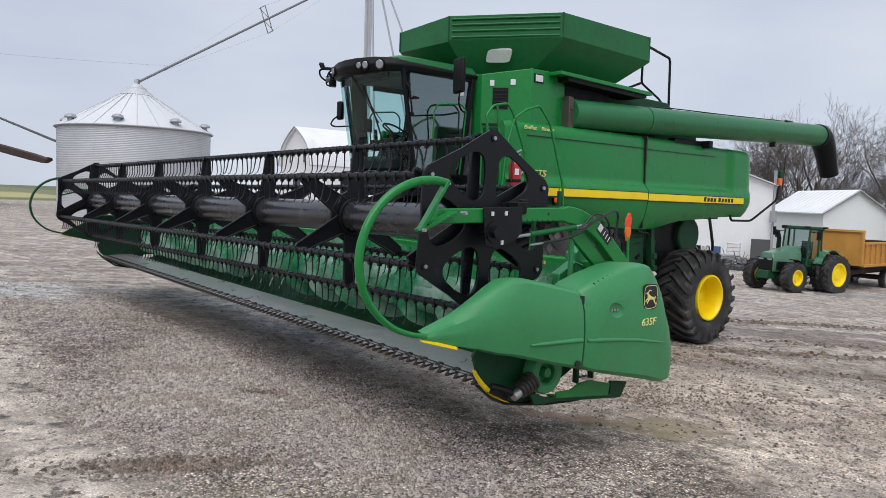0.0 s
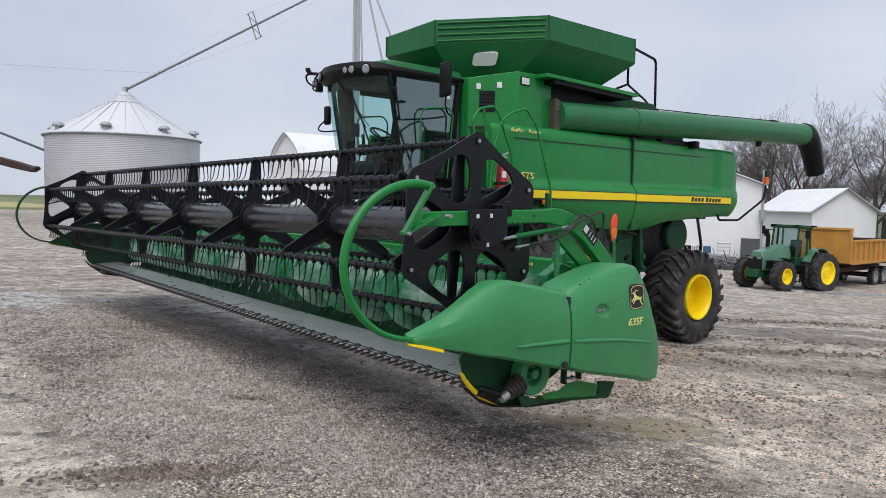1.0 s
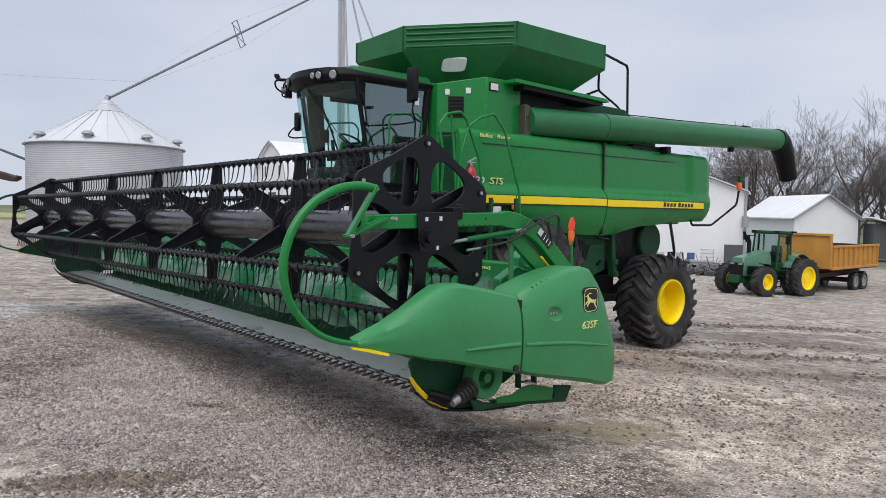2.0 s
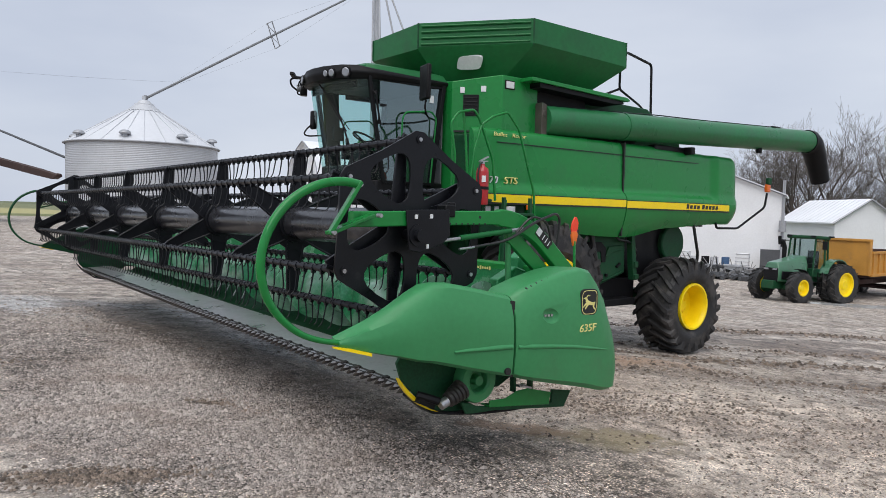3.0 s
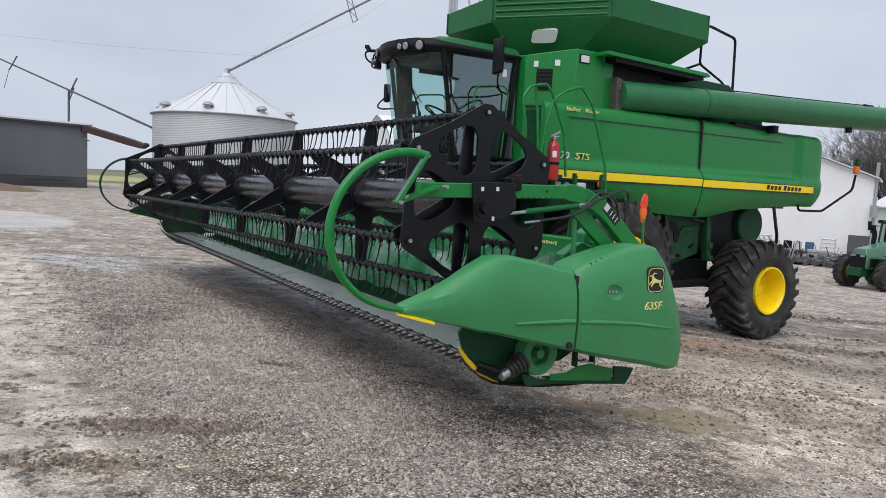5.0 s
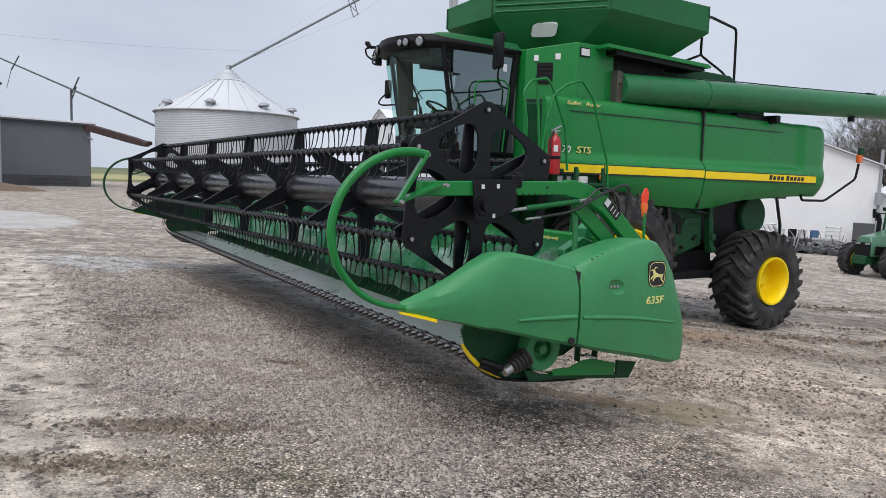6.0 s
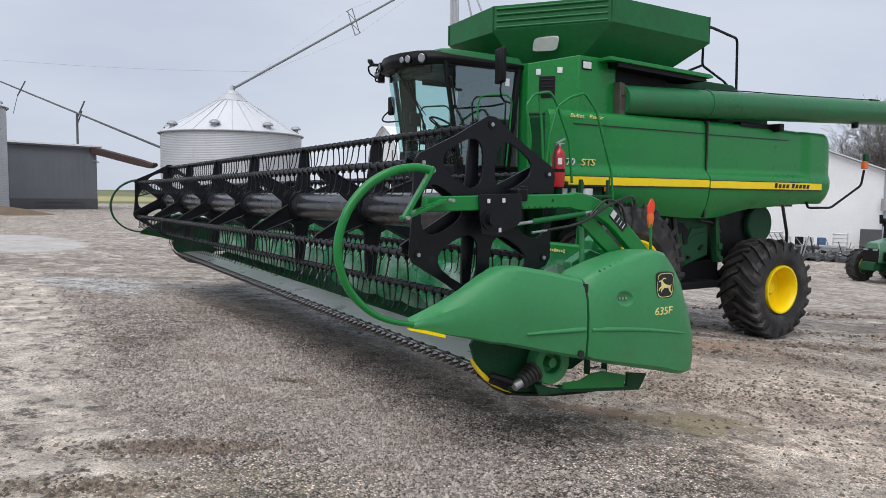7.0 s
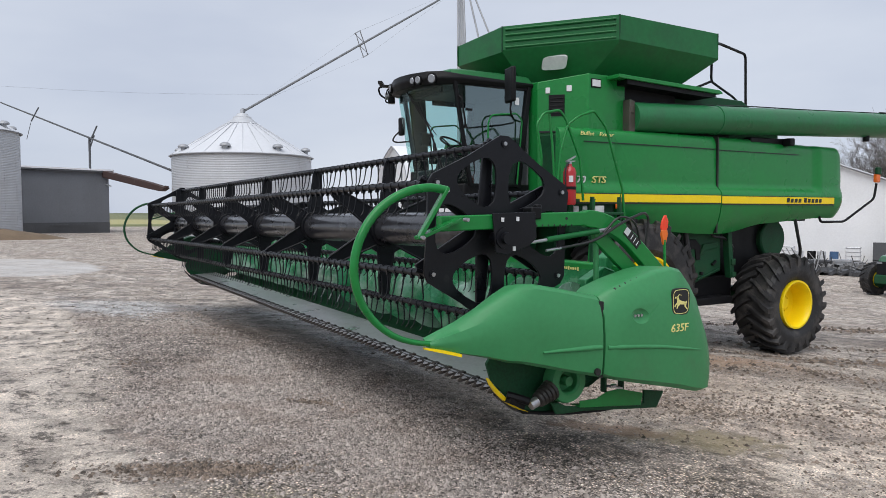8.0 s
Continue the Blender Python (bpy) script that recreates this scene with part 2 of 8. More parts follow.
def rounded(pts, r=0.06, n=4):
    """The points of a path with its corners rounded."""
    pts = [Vector(p) for p in pts]
    out = [pts[0]]
    for a, b, c in zip(pts, pts[1:], pts[2:]):
        k = min(r, (a - b).length * 0.45, (c - b).length * 0.45)
        p, q = b + (a - b).normalized() * k, b + (c - b).normalized() * k
        for i in range(n + 1):
            t = i / n
            out.append(p * (1 - t) ** 2 + b * 2 * t * (1 - t) + q * t * t)
    return out + [pts[-1]]


def loft(bm, sections, caps=True, ring=True):
    rows = [[bm.verts.new(p) for p in s] for s in sections]
    n = len(rows[0])
    for a, b in zip(rows, rows[1:]):
        for k in range(n if ring else n - 1):
            bm.faces.new((a[k], a[(k + 1) % n], b[(k + 1) % n], b[k]))
    if caps and ring:
        bm.faces.new(rows[0])
        bm.faces.new(list(reversed(rows[-1])))
    return bm


def prism_x(bm, poly, x0, x1):
    """A plate of (y, z) outline between two x."""
    return loft(bm, [[(x0, y, z) for y, z in poly], [(x1, y, z) for y, z in poly]])


def prism_z(bm, poly, z0, z1):
    return loft(bm, [[(x, y, z0) for x, y in poly], [(x, y, z1) for x, y in poly]])


def lathe_x(bm, profile, centre, seg=48):
    """Turns a profile of (x, radius) round an x axis through centre; the profile is closed."""
    cx, cy, cz = centre
    rows = []
    for k in range(seg):
        a = 2 * math.pi * k / seg
        rows.append([bm.verts.new((cx + x, cy + r * math.cos(a), cz + r * math.sin(a))) for x, r in profile])
    n = len(profile)
    for k in range(seg):
        a, b = rows[k], rows[(k + 1) % seg]
        for i in range(n):
            bm.faces.new((a[i], a[(i + 1) % n], b[(i + 1) % n], b[i]))
    return bm


def lathe_z(bm, profile, centre, seg=64, closed=False):
    cx, cy, cz = centre
    rows = [[bm.verts.new((cx + r * math.cos(2 * math.pi * k / seg), cy + r * math.sin(2 * math.pi * k / seg), cz + z)) for k in range(seg)] for r, z in profile]
    for a, b in zip(rows, rows[1:]):
        for k in range(seg):
            bm.faces.new((a[k], a[(k + 1) % seg], b[(k + 1) % seg], b[k]))
    return bm


def cut_plate(name, outline, holes, x, thick):
    """A flat plate of (y, z) outline with holes, standing across x; as a mesh in world metres."""
    cu = bpy.data.curves.new(name, "CURVE")
    cu.dimensions, cu.fill_mode, cu.extrude = "2D", "BOTH", thick / 2
    for loop in (outline, *holes):
        s = cu.splines.new("POLY")
        s.points.add(len(loop) - 1)
        for q, (y, z) in zip(s.points, loop):
            q.co = (y, z, 0, 1)
        s.use_cyclic_u = True
    tmp = bpy.data.objects.new(name, cu)
    scene.collection.objects.link(tmp)
    me = bpy.data.meshes.new_from_object(tmp.evaluated_get(bpy.context.evaluated_depsgraph_get()))
    bpy.data.objects.remove(tmp)
    bpy.data.curves.remove(cu)
    me.transform(Matrix(((0, 0, 1, x), (1, 0, 0, 0), (0, 1, 0, 0), (0, 0, 0, 1))))
    me.name = name
    return me


def carve(ob, bm):
    """Cuts a hollow, given in world metres, out of a part."""
    me = bpy.data.meshes.new("cutter")
    bm.to_mesh(me)
    bm.free()
    tool = bpy.data.objects.new("cutter", me)
    scene.collection.objects.link(tool)
    cut = ob.modifiers.new("hollow", "BOOLEAN")
    cut.object, cut.operation, cut.solver = tool, "DIFFERENCE", "EXACT"
    bpy.context.view_layer.update()
    result = bpy.data.meshes.new_from_object(ob.evaluated_get(bpy.context.evaluated_depsgraph_get()))
    ob.modifiers.remove(cut)
    bpy.data.objects.remove(tool)
    ob.data = result
    result.shade_smooth()
    result.set_sharp_from_angle(angle=radians(35))


def words(name, text, size, material, m, parent, label, depth=0.003, stretch=1.0, shear=0.0):
    cu = bpy.data.curves.new(name, "FONT")
    cu.body, cu.size, cu.extrude, cu.shear = text, size, depth, shear
    tmp = bpy.data.objects.new(name, cu)
    scene.collection.objects.link(tmp)
    me = bpy.data.meshes.new_from_object(tmp.evaluated_get(bpy.context.evaluated_depsgraph_get()))
    bpy.data.objects.remove(tmp)
    bpy.data.curves.remove(cu)
    me.transform(m @ Matrix.Diagonal((stretch, 1, 1, 1)))
    me.materials.clear()
    me.materials.append(material)
    return hang(name, me, parent, label)


def on_left(x, y, z):
    """Writing on a face that looks to +x, running towards +y."""
    return Matrix(((0, 0, 1, x), (1, 0, 0, y), (0, 1, 0, z), (0, 0, 0, 1)))


def smoothstep(a, b, v):
    t = min(1.0, max(0.0, (v - a) / (b - a)))
    return t * t * (3 - 2 * t)


def ground_z(x, y):
    """The yard falls away behind the machine and rises a little towards the bins."""
    yy = max(-12.0, y)
    z = -0.04 * min(yy, 7.0)
    z -= 0.25 * smoothstep(6.5, 9.2, y) * 0.98
    z -= 0.065 * max(0.0, min(y, 32.0) - 9.2)
    z -= 0.004 * max(0.0, min(y, 75.0) - 32.0)
    w = smoothstep(-12, -70, x) * (1 - smoothstep(20, 45, y))
    z = z * (1 - 0.9 * w) - 0.30 * w
    far = smoothstep(90, 320, math.hypot(x, y)) * smoothstep(-20, -120, x)
    return z + 1.3 * far


# ---- the cutting platform ----
header = thing("grain_header", (0, 1.2, 0.4), "wide green grain header with black pickup reel, raised off the gravel", "combine header")

# Deck, back sheet, frame tubes.
bm = bmesh.new()
loft(bm, [[(x, 0.74, 0.655), (x, 1.165, 0.674), (x, 1.165, 0.64), (x, 0.74, 0.62)] for x in (-5.36, -2.7, 0, 2.7, 5.30)])
part("deck", bm, DECK, header, "dull grey steel platform deck")
# Trough behind the deck; its dark green includes the reel's shade.
bm = bmesh.new()
loft(bm, [[(x, 1.166, 0.664), (x, 1.25, 0.59), (x, 1.55, 0.59), (x, 1.85, 0.74), (x, 1.85, 0.70), (x, 1.55, 0.55), (x, 1.25, 0.55), (x, 1.166, 0.62)] for x in (-5.36, -2.7, 0, 2.7, 5.30)])
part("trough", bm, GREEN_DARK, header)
bm = bmesh.new()
loft(bm, [[(x, 1.85, 0.70), (x, 1.99, 0.95), (x, 2.02, 1.40), (x, 2.04, 1.40), (x, 2.03, 0.93), (x, 1.90, 0.68)] for x in (-5.36, 5.30)])
part("back_sheet", bm, GREEN_IN, header)
for z, y, s, h in ((1.285, 2.12, 0.15, 0.34), (0.62, 2.02, 0.14, 0.14)):
    bm = bmesh.new()
    box(bm, (-0.03, y, z), (10.7, s, h))
    part("frame_beam", bm, GREEN, header, bevel=0.012)
for i in range(13):
    bm = bmesh.new()
    box(bm, (-5.1 + i * 0.85, 2.0, 1.12), (0.035, 0.035, 0.55), turn(-3))
    part("back_rib", bm, GREEN_IN, header)

# Cutterbar with its guards; the nearer guards singly.
bm = bmesh.new()
box(bm, (-0.03, 0.71, 0.648), (10.72, 0.07, 0.018))
box(bm, (-0.03, 0.745, 0.632), (10.72, 0.035, 0.03))
cutter = part("cutterbar", bm, KNIFE, header, "worn dark steel cutterbar with pointed guards")


def guard_mesh():
    """A forged double-lipped guard that droops towards its point."""
    g = bmesh.new()
    loft(g, [[(-0.034, 0.05, -0.018), (0.034, 0.05, -0.018), (0.034, 0.05, 0.014), (-0.034, 0.05, 0.014)],
             [(-0.030, 0.012, -0.022), (0.030, 0.012, -0.022), (0.026, 0.012, 0.008), (-0.026, 0.012, 0.008)],
             [(-0.022, -0.012, -0.030), (0.022, -0.012, -0.030), (0.016, -0.012, -0.004), (-0.016, -0.012, -0.004)],
             [(-0.018, -0.030, -0.034), (0.018, -0.030, -0.034), (0.012, -0.030, -0.014), (-0.012, -0.030, -0.014)],
             [(-0.006, -0.046, -0.034), (0.006, -0.046, -0.034), (0.005, -0.046, -0.024), (-0.005, -0.046, -0.024)]])
    return finish(g, "guard", KNIFE, 0)


GUARD = guard_mesh()
GUARD_STEP, GUARDS = 0.1016, 105
for i in range(GUARDS):
    hang("guard", GUARD, cutter, at=(5.25 - i * GUARD_STEP, 0.69, 0.640))
bm = bmesh.new()
for i in range(GUARDS):
    x = 5.25 - (i + 0.5) * GUARD_STEP
    loft(bm, [[(x - 0.045, 0.70, 0.655), (x + 0.045, 0.70, 0.655), (x + 0.045, 0.70, 0.662), (x - 0.045, 0.70, 0.662)],
              [(x - 0.010, 0.648, 0.640), (x + 0.010, 0.648, 0.640), (x + 0.010, 0.648, 0.645), (x - 0.010, 0.648, 0.645)]])
part("knife_section", bm, STEEL, cutter, "row of triangular steel knife sections", angle=0)["kind"] = "stuff"
for i in range(GUARDS // 2):
    bm = bmesh.new()
    x = 5.20 - i * GUARD_STEP * 2
    box(bm, (x, 0.708, 0.662), (0.050, 0.046, 0.012), turn(10))
    rod(bm, (x, 0.720, 0.664), (x, 0.720, 0.674), 0.010, seg=6)
    part("hold_down_clip", bm, KNIFE, cutter)

# Feed auger with flighting that winds inwards from both ends.
AY, AZ = 1.52, 1.02
bm = bmesh.new()
rod(bm, (-5.25, AY, AZ), (5.22, AY, AZ), 0.20, seg=28)
auger = part("feed_auger", bm, FLIGHT, header, "green feed auger with worn flighting and painted pale glints")
for sgn in (-1, 1):
    bm = bmesh.new()
    rows = []
    n = 190
    for i in range(n + 1):
        x = sgn * (0.75 + (5.2 - 0.75) * i / n)
        a = sgn * 2 * math.pi * (abs(x) - 0.75) / 0.60
        c, s = math.cos(a), math.sin(a)
        rows.append([(x + dx, AY + r * c, AZ + r * s) for dx, r in ((-0.004, 0.19), (-0.004, 0.33), (0.004, 0.33), (0.004, 0.19))])
    loft(bm, rows)
    part("flighting", bm, FLIGHT, auger, angle=50)
bm = bmesh.new()
for i in range(16):
    a = i * 2.1
    x = -0.7 + i * 0.093
    rod(bm, (x, AY, AZ), (x, AY + 0.34 * math.cos(a), AZ + 0.34 * math.sin(a)), 0.009, seg=6)
part("retracting_finger", bm, STEEL, auger)

# The reel.
RY, RZ, RR = 0.78, 1.764, 0.632
bm = bmesh.new()
rod(bm, (-5.12, RY, RZ), (5.12, RY, RZ), 0.145, seg=32)
reel = part("reel", bm, TUBE, header, "charcoal pickup reel with six bats of hanging tines", angle=40)
ANG = [radians(87 + 60 * k) for k in range(6)]


def bat_at(k):
    return RY + RR * math.cos(ANG[k]), RZ + RR * math.sin(ANG[k])


def tine_mesh():
    t = bmesh.new()
    sweep(t, [(0, 0.0, 0.0), (0, 0.002, -0.045), (0, 0.004, -0.11), (0, 0.003, -0.155), (0.002, -0.006, -0.185), (0.004, -0.026, -0.205)],
          [0.0075, 0.0068, 0.0062, 0.0056, 0.005, 0.0042], seg=5)
    return finish(t, "tine", REEL, 60)


TINE = tine_mesh()
TINE_STEP, TINES, TINES_SINGLE = 0.124, 82, 48
for k in range(6):
    y, z = bat_at(k)
    bm = bmesh.new()
    rod(bm, (-5.19, y, z), (5.19, y, z), 0.024, seg=12)
    for i in range(TINES):
        x = 5.05 - i * TINE_STEP
        rod(bm, (x - 0.022, y, z - 0.002), (x + 0.022, y, z - 0.002), 0.030, seg=8)
        box(bm, (x, y - 0.003, z - 0.028), (0.022, 0.028, 0.030))
        box(bm, (x + 0.062, y, z + 0.006), (0.010, 0.038, 0.044), turn(0, 0, 12))
    part("bat", bm, REEL, reel, angle=40)
    for i in range(TINES):
        x = 5.05 - i * TINE_STEP
        if i < TINES_SINGLE:
            ob = hang("tine", TINE, reel, at=(x, y, z - 0.02))
            ob.rotation_euler = (radians(-4 + 9 * math.sin(i * 7.3 + k)), 0, radians(8 * math.sin(i * 3.1 + 2 * k)))
    bm = bmesh.new()
    for i in range(TINES_SINGLE, TINES):
        x = 5.05 - i * TINE_STEP
        sweep(bm, [(x, y, z - 0.02), (x, y + 0.004, z - 0.11), (x, y + 0.002, z - 0.17), (x, y - 0.022, z - 0.215)], 0.007, seg=4)
    part("tine", bm, REEL, reel, angle=0)["kind"] = "stuff"

SPIDERS = (3.42, 1.66, -0.10, -1.86, -3.62)
for sx in SPIDERS:
    bm = bmesh.new()
    rod(bm, (sx - 0.05, RY, RZ), (sx + 0.05, RY, RZ), 0.172, seg=28)
    prism_x(bm, [(RY + 0.245 * math.cos(a + radians(30 * j)), RZ + 0.245 * math.sin(a + radians(30 * j))) for a in ANG for j in (-0.55, 0.55)], sx - 0.017, sx + 0.017)
    part("spider_hub", bm, REEL, reel, bevel=0.004)
    for k in range(6):
        a = ANG[k]
        u, v = Vector((0, math.cos(a), math.sin(a))), Vector((0, -math.sin(a), math.cos(a)))
        c = Vector((sx, RY, RZ))
        bm = bmesh.new()
        prof = [(0.13, 0.088), (0.25, 0.078), (0.46, 0.056), (0.61, 0.044), (0.655, 0.026)]
        loop = [c + u * r + v * w for r, w in prof] + [c + u * r - v * w for r, w in reversed(prof)]
        loft(bm, [[p + Vector((-0.014, 0, 0)) for p in loop], [p + Vector((0.014, 0, 0)) for p in loop]])
        # turned-up stiffening edge
        for sg in (-1, 1):
            sweep(bm, [c + Vector((0.012, 0, 0)) + u * r + v * w * sg for r, w in prof[:4]], 0.011, seg=6)
        part("spider_arm", bm, REEL, reel)


def disc_plate(x, cy, cz, rad, phase, holes, name, label=""):
    out = []
    for k in range(6):
        a0 = phase + k * math.pi / 3
        for d in (-0.05, 0.0, 0.05):
            out.append((cy + rad * math.cos(a0 + d), cz + rad * math.sin(a0 + d)))
        am = a0 + math.pi / 6
        out.append((cy + rad * 0.872 * math.cos(am), cz + rad * 0.872 * math.sin(am)))
    hl = []
    if holes:
        for k in range(6):
            am = phase + (k + 0.5) * math.pi / 3
            ring = []
            for j in range(20):
                t = 2 * math.pi * j / 20
                rr = 0.545 * rad + 0.245 * rad * math.sin(t)
                w = (0.225 + 0.105 * math.sin(t)) * rad * math.copysign(abs(math.cos(t)) ** 0.7, math.cos(t))
                ring.append((cy + rr * math.cos(am) - w * math.sin(am), cz + rr * math.sin(am) + w * math.cos(am)))
            hl.append(ring)
    me = cut_plate(name, out, hl, x, 0.022)
    weld = bmesh.new()
    weld.from_mesh(me)
    bmesh.ops.remove_doubles(weld, verts=weld.verts, dist=1e-4)
    weld.to_mesh(me)
    weld.free()
    me.materials.append(REEL)
    return hang(name, me, reel, label)


for sx in (1, -1):
    disc_plate(sx * 5.195, RY, RZ, 0.69, ANG[0], True, "end_plate", "black hexagonal reel end plate with cut-outs")
    for k in range(6):
        y, z = bat_at(k)
        bm = bmesh.new()
        rod(bm, (sx * 5.15, y, z), (sx * 5.215, y, z), 0.028, seg=12)
        part("bat_bearing", bm, REEL, reel)
        bm = bmesh.new()
        rod(bm, (sx * 5.21, y, z), (sx * 5.222, y, z), 0.015, seg=8)
        part("bolt", bm, STEEL, reel)
        bm = bmesh.new()
        rod(bm, (sx * 5.12, y, z), (sx * 5.12, y - 0.085, z + 0.03), 0.018, seg=8)
        part("crank", bm, REEL, reel)
        # flat arm of the inner cam spider, set a little off the plate's centre
        bm = bmesh.new()
        u = Vector((0, math.cos(ANG[k]), math.sin(ANG[k])))
        v = Vector((0, -u.z, u.y))
        c = Vector((sx * 5.115, RY - 0.085, RZ + 0.03))
        loop = [c + u * r + v * w for r, w in ((0.05, 0.06), (0.30, 0.05), (0.62, 0.034))] + [c + u * r - v * w for r, w in ((0.62, 0.034), (0.30, 0.05), (0.05, 0.06))]
        loft(bm, [[p - Vector((0.012, 0, 0)) for p in loop], [p + Vector((0.012, 0, 0)) for p in loop]])
        part("cam_arm", bm, REEL, reel, bevel=0.004)

# The far end of the reel is carried lower and further forward than the near end.
SKEW_Y, SKEW_Z = 0.0276, 0.0090
for ob in (reel, *reel.children):
    if ob.data == TINE:
        ob.location.y += SKEW_Y * (ob.location.x - 5.2)
        ob.location.z += SKEW_Z * (ob.location.x - 5.2)
    else:
        ob.data.transform(Matrix(((1, 0, 0, 0), (SKEW_Y, 1, 0, -5.2 * SKEW_Y), (SKEW_Z, 0, 1, -5.2 * SKEW_Z), (0, 0, 0, 1))))

# Reel arms, bearing plates, dividers: the two ends mirror one another.
for sx in (1, -1):
    X = 5.28 * sx
    bm = bmesh.new()
    path = rounded([(X, 0.22, 1.825), (X, 1.05, 1.845), (X, 1.62, 1.855), (X, 1.90, 1.74), (X, 2.34, 1.36)], 0.30, 7)
    hw, rows = 0.038, []
    for i, p in enumerate(path):
        d = (path[min(i + 1, len(path) - 1)] - path[max(i - 1, 0)]).normalized()
        nrm = Vector((0, -d.z, d.y))
        h = 0.052 if p.y < 1.5 else 0.066
        rows.append([p + nrm * h + Vector((hw, 0, 0)), p + nrm * h - Vector((hw, 0, 0)), p - nrm * h - Vector((hw, 0, 0)), p - nrm * h + Vector((hw, 0, 0))])
    loft(bm, rows)
    arm = part("reel_arm", bm, GREEN, header, "green box-section reel arm bent down at the back", bevel=0.008)
    for i in range(7):
        bm = bmesh.new()
        rod(bm, (X + sx * 0.037, 1.02 + i * 0.055, 1.805), (X + sx * 0.0395, 1.02 + i * 0.055, 1.805), 0.008, seg=8)
        part("arm_hole", bm, DECAL_K, arm)
    bm = bmesh.new()
    rod(bm, (X + sx * 0.037, 1.30, 1.855), (X + sx * 0.0395, 1.30, 1.855), 0.012, seg=8)
    part("arm_hole", bm, DECAL_K, arm)
    bm = bmesh.new()
    box(bm, (X, 1.01, 1.895), (0.11, 0.09, 0.09))
    box(bm, (X + sx * 0.02, 1.04, 1.94), (0.05, 0.05, 0.04))
    part("slide_clamp", bm, BLACK, arm, bevel=0.01)
    bm = bmesh.new()
    XP = X + sx * 0.055
    prism_x(bm, [(0.62, 1.895), (0.99, 1.905), (1.005, 1.72), (0.94, 1.66), (0.74, 1.60), (0.65, 1.62)], XP - 0.008, XP + 0.008)
    part("bearing_plate", bm, REEL, arm, "black reel bearing plate", bevel=0.004)
    bm = bmesh.new()
    rod(bm, (X - sx * 0.15, 0.72, 1.72), (XP + sx * 0.06, 0.72, 1.72), 0.042, seg=16)
    rod(bm, (XP, 0.72, 1.72), (XP + sx * 0.02, 0.72, 1.72), 0.075, seg=16)
    part("shaft_end", bm, REEL, arm)
    for yy, zz in ((0.70, 1.85), (0.83, 1.855), (0.80, 1.645)):
        bm = bmesh.new()
        box(bm, (XP + sx * 0.012, yy, zz), (0.012, 0.020, 0.030))
        part("plate_bolt", bm, DECAL_W, arm)
    # fore-and-aft cylinder, hoses
    bm = bmesh.new()
    rod(bm, (X + sx * 0.03, 1.12, 1.70), (X + sx * 0.03, 1.62, 1.755), 0.021, seg=14)
    part("cylinder", bm, GREEN_TANK, arm)
    bm = bmesh.new()
    rod(bm, (X + sx * 0.03, 0.95, 1.68), (X + sx * 0.03, 1.13, 1.70), 0.013, seg=10)
    part("cylinder_rod", bm, STEEL, arm)
    bm = bmesh.new()
    rod(bm, (X + sx * 0.03, 1.62, 1.755), (X + sx * 0.03, 1.74, 1.77), 0.02, seg=10)
    part("cylinder_eye", bm, STEEL, arm)
    bm = bmesh.new()
    rod(bm, (X + sx * 0.05, 1.10, 1.62), (X + sx * 0.05, 1.24, 1.635), 0.010, seg=8)
    part("hose_fitting", bm, STEEL, arm)
    bm = bmesh.new()
    sweep(bm, rounded([(X + sx * 0.05, 1.24, 1.635), (X + sx * 0.08, 1.55, 1.68), (X + sx * 0.09, 1.80, 1.82), (X + sx * 0.06, 2.08, 1.90), (X + sx * 0.02, 2.17, 1.86), (X, 2.16, 1.62)], 0.2, 6), 0.011, seg=6)
    part("hose", bm, RUBBER_CLEAN, arm)
    bm = bmesh.new()
    sweep(bm, rounded([(X + sx * 0.05, 1.66, 1.74), (X + sx * 0.09, 1.78, 1.88), (X + sx * 0.07, 1.98, 1.83), (X, 2.14, 1.50)], 0.2, 6), 0.009, seg=6)
    part("hose", bm, RUBBER_CLEAN, arm)
    # second link below the arm and its lift cylinder
    bm = bmesh.new()
    prism_x(bm, [(1.62, 1.74), (1.70, 1.77), (2.13, 1.42), (2.13, 1.34), (2.06, 1.33), (1.63, 1.67)], X - 0.03 * sx - 0.022, X - 0.03 * sx + 0.022)
    part("arm_link", bm, GREEN, arm, bevel=0.006)
    bm = bmesh.new()
    box(bm, (X + sx * 0.041, 1.97, 1.70), (0.004, 0.20, 0.075), turn(-40))
    part("decal", bm, DECAL_K, arm, "dark warning decal with a white corner")
    bm = bmesh.new()
    box(bm, (X + sx * 0.044, 1.915, 1.748), (0.004, 0.052, 0.056), turn(-40))
    for j in range(3):
        box(bm, (X + sx * 0.0435, 1.965 + j * 0.03, 1.704 - j * 0.025), (0.003, 0.006, 0.046), turn(-40))
    part("decal_text", bm, DECAL_W, arm)
    bm = bmesh.new()
    rod(bm, (X - sx * 0.04, 1.66, 1.66), (X - sx * 0.06, 1.70, 1.05), 0.022, seg=10)
    part("lift_cylinder", bm, GREEN_PLAST, arm)
    bm = bmesh.new()
    prism_x(bm, [(1.66, 1.36), (1.86, 1.46), (1.98, 1.42), (2.02, 1.05), (1.64, 1.02)], X - sx * 0.20 - 0.05, X - sx * 0.20 + 0.05)
    prism_x(bm, [(1.92, 1.05), (1.98, 1.52), (2.12, 1.62), (2.20, 1.40), (2.20, 1.0)], X - sx * 0.32 - 0.06, X - sx * 0.32 + 0.06)
    part("arm_tower", bm, GREEN_IN, header, bevel=0.01)

    # Crop divider hoop and its V bracket.
    H = 5.50 * sx
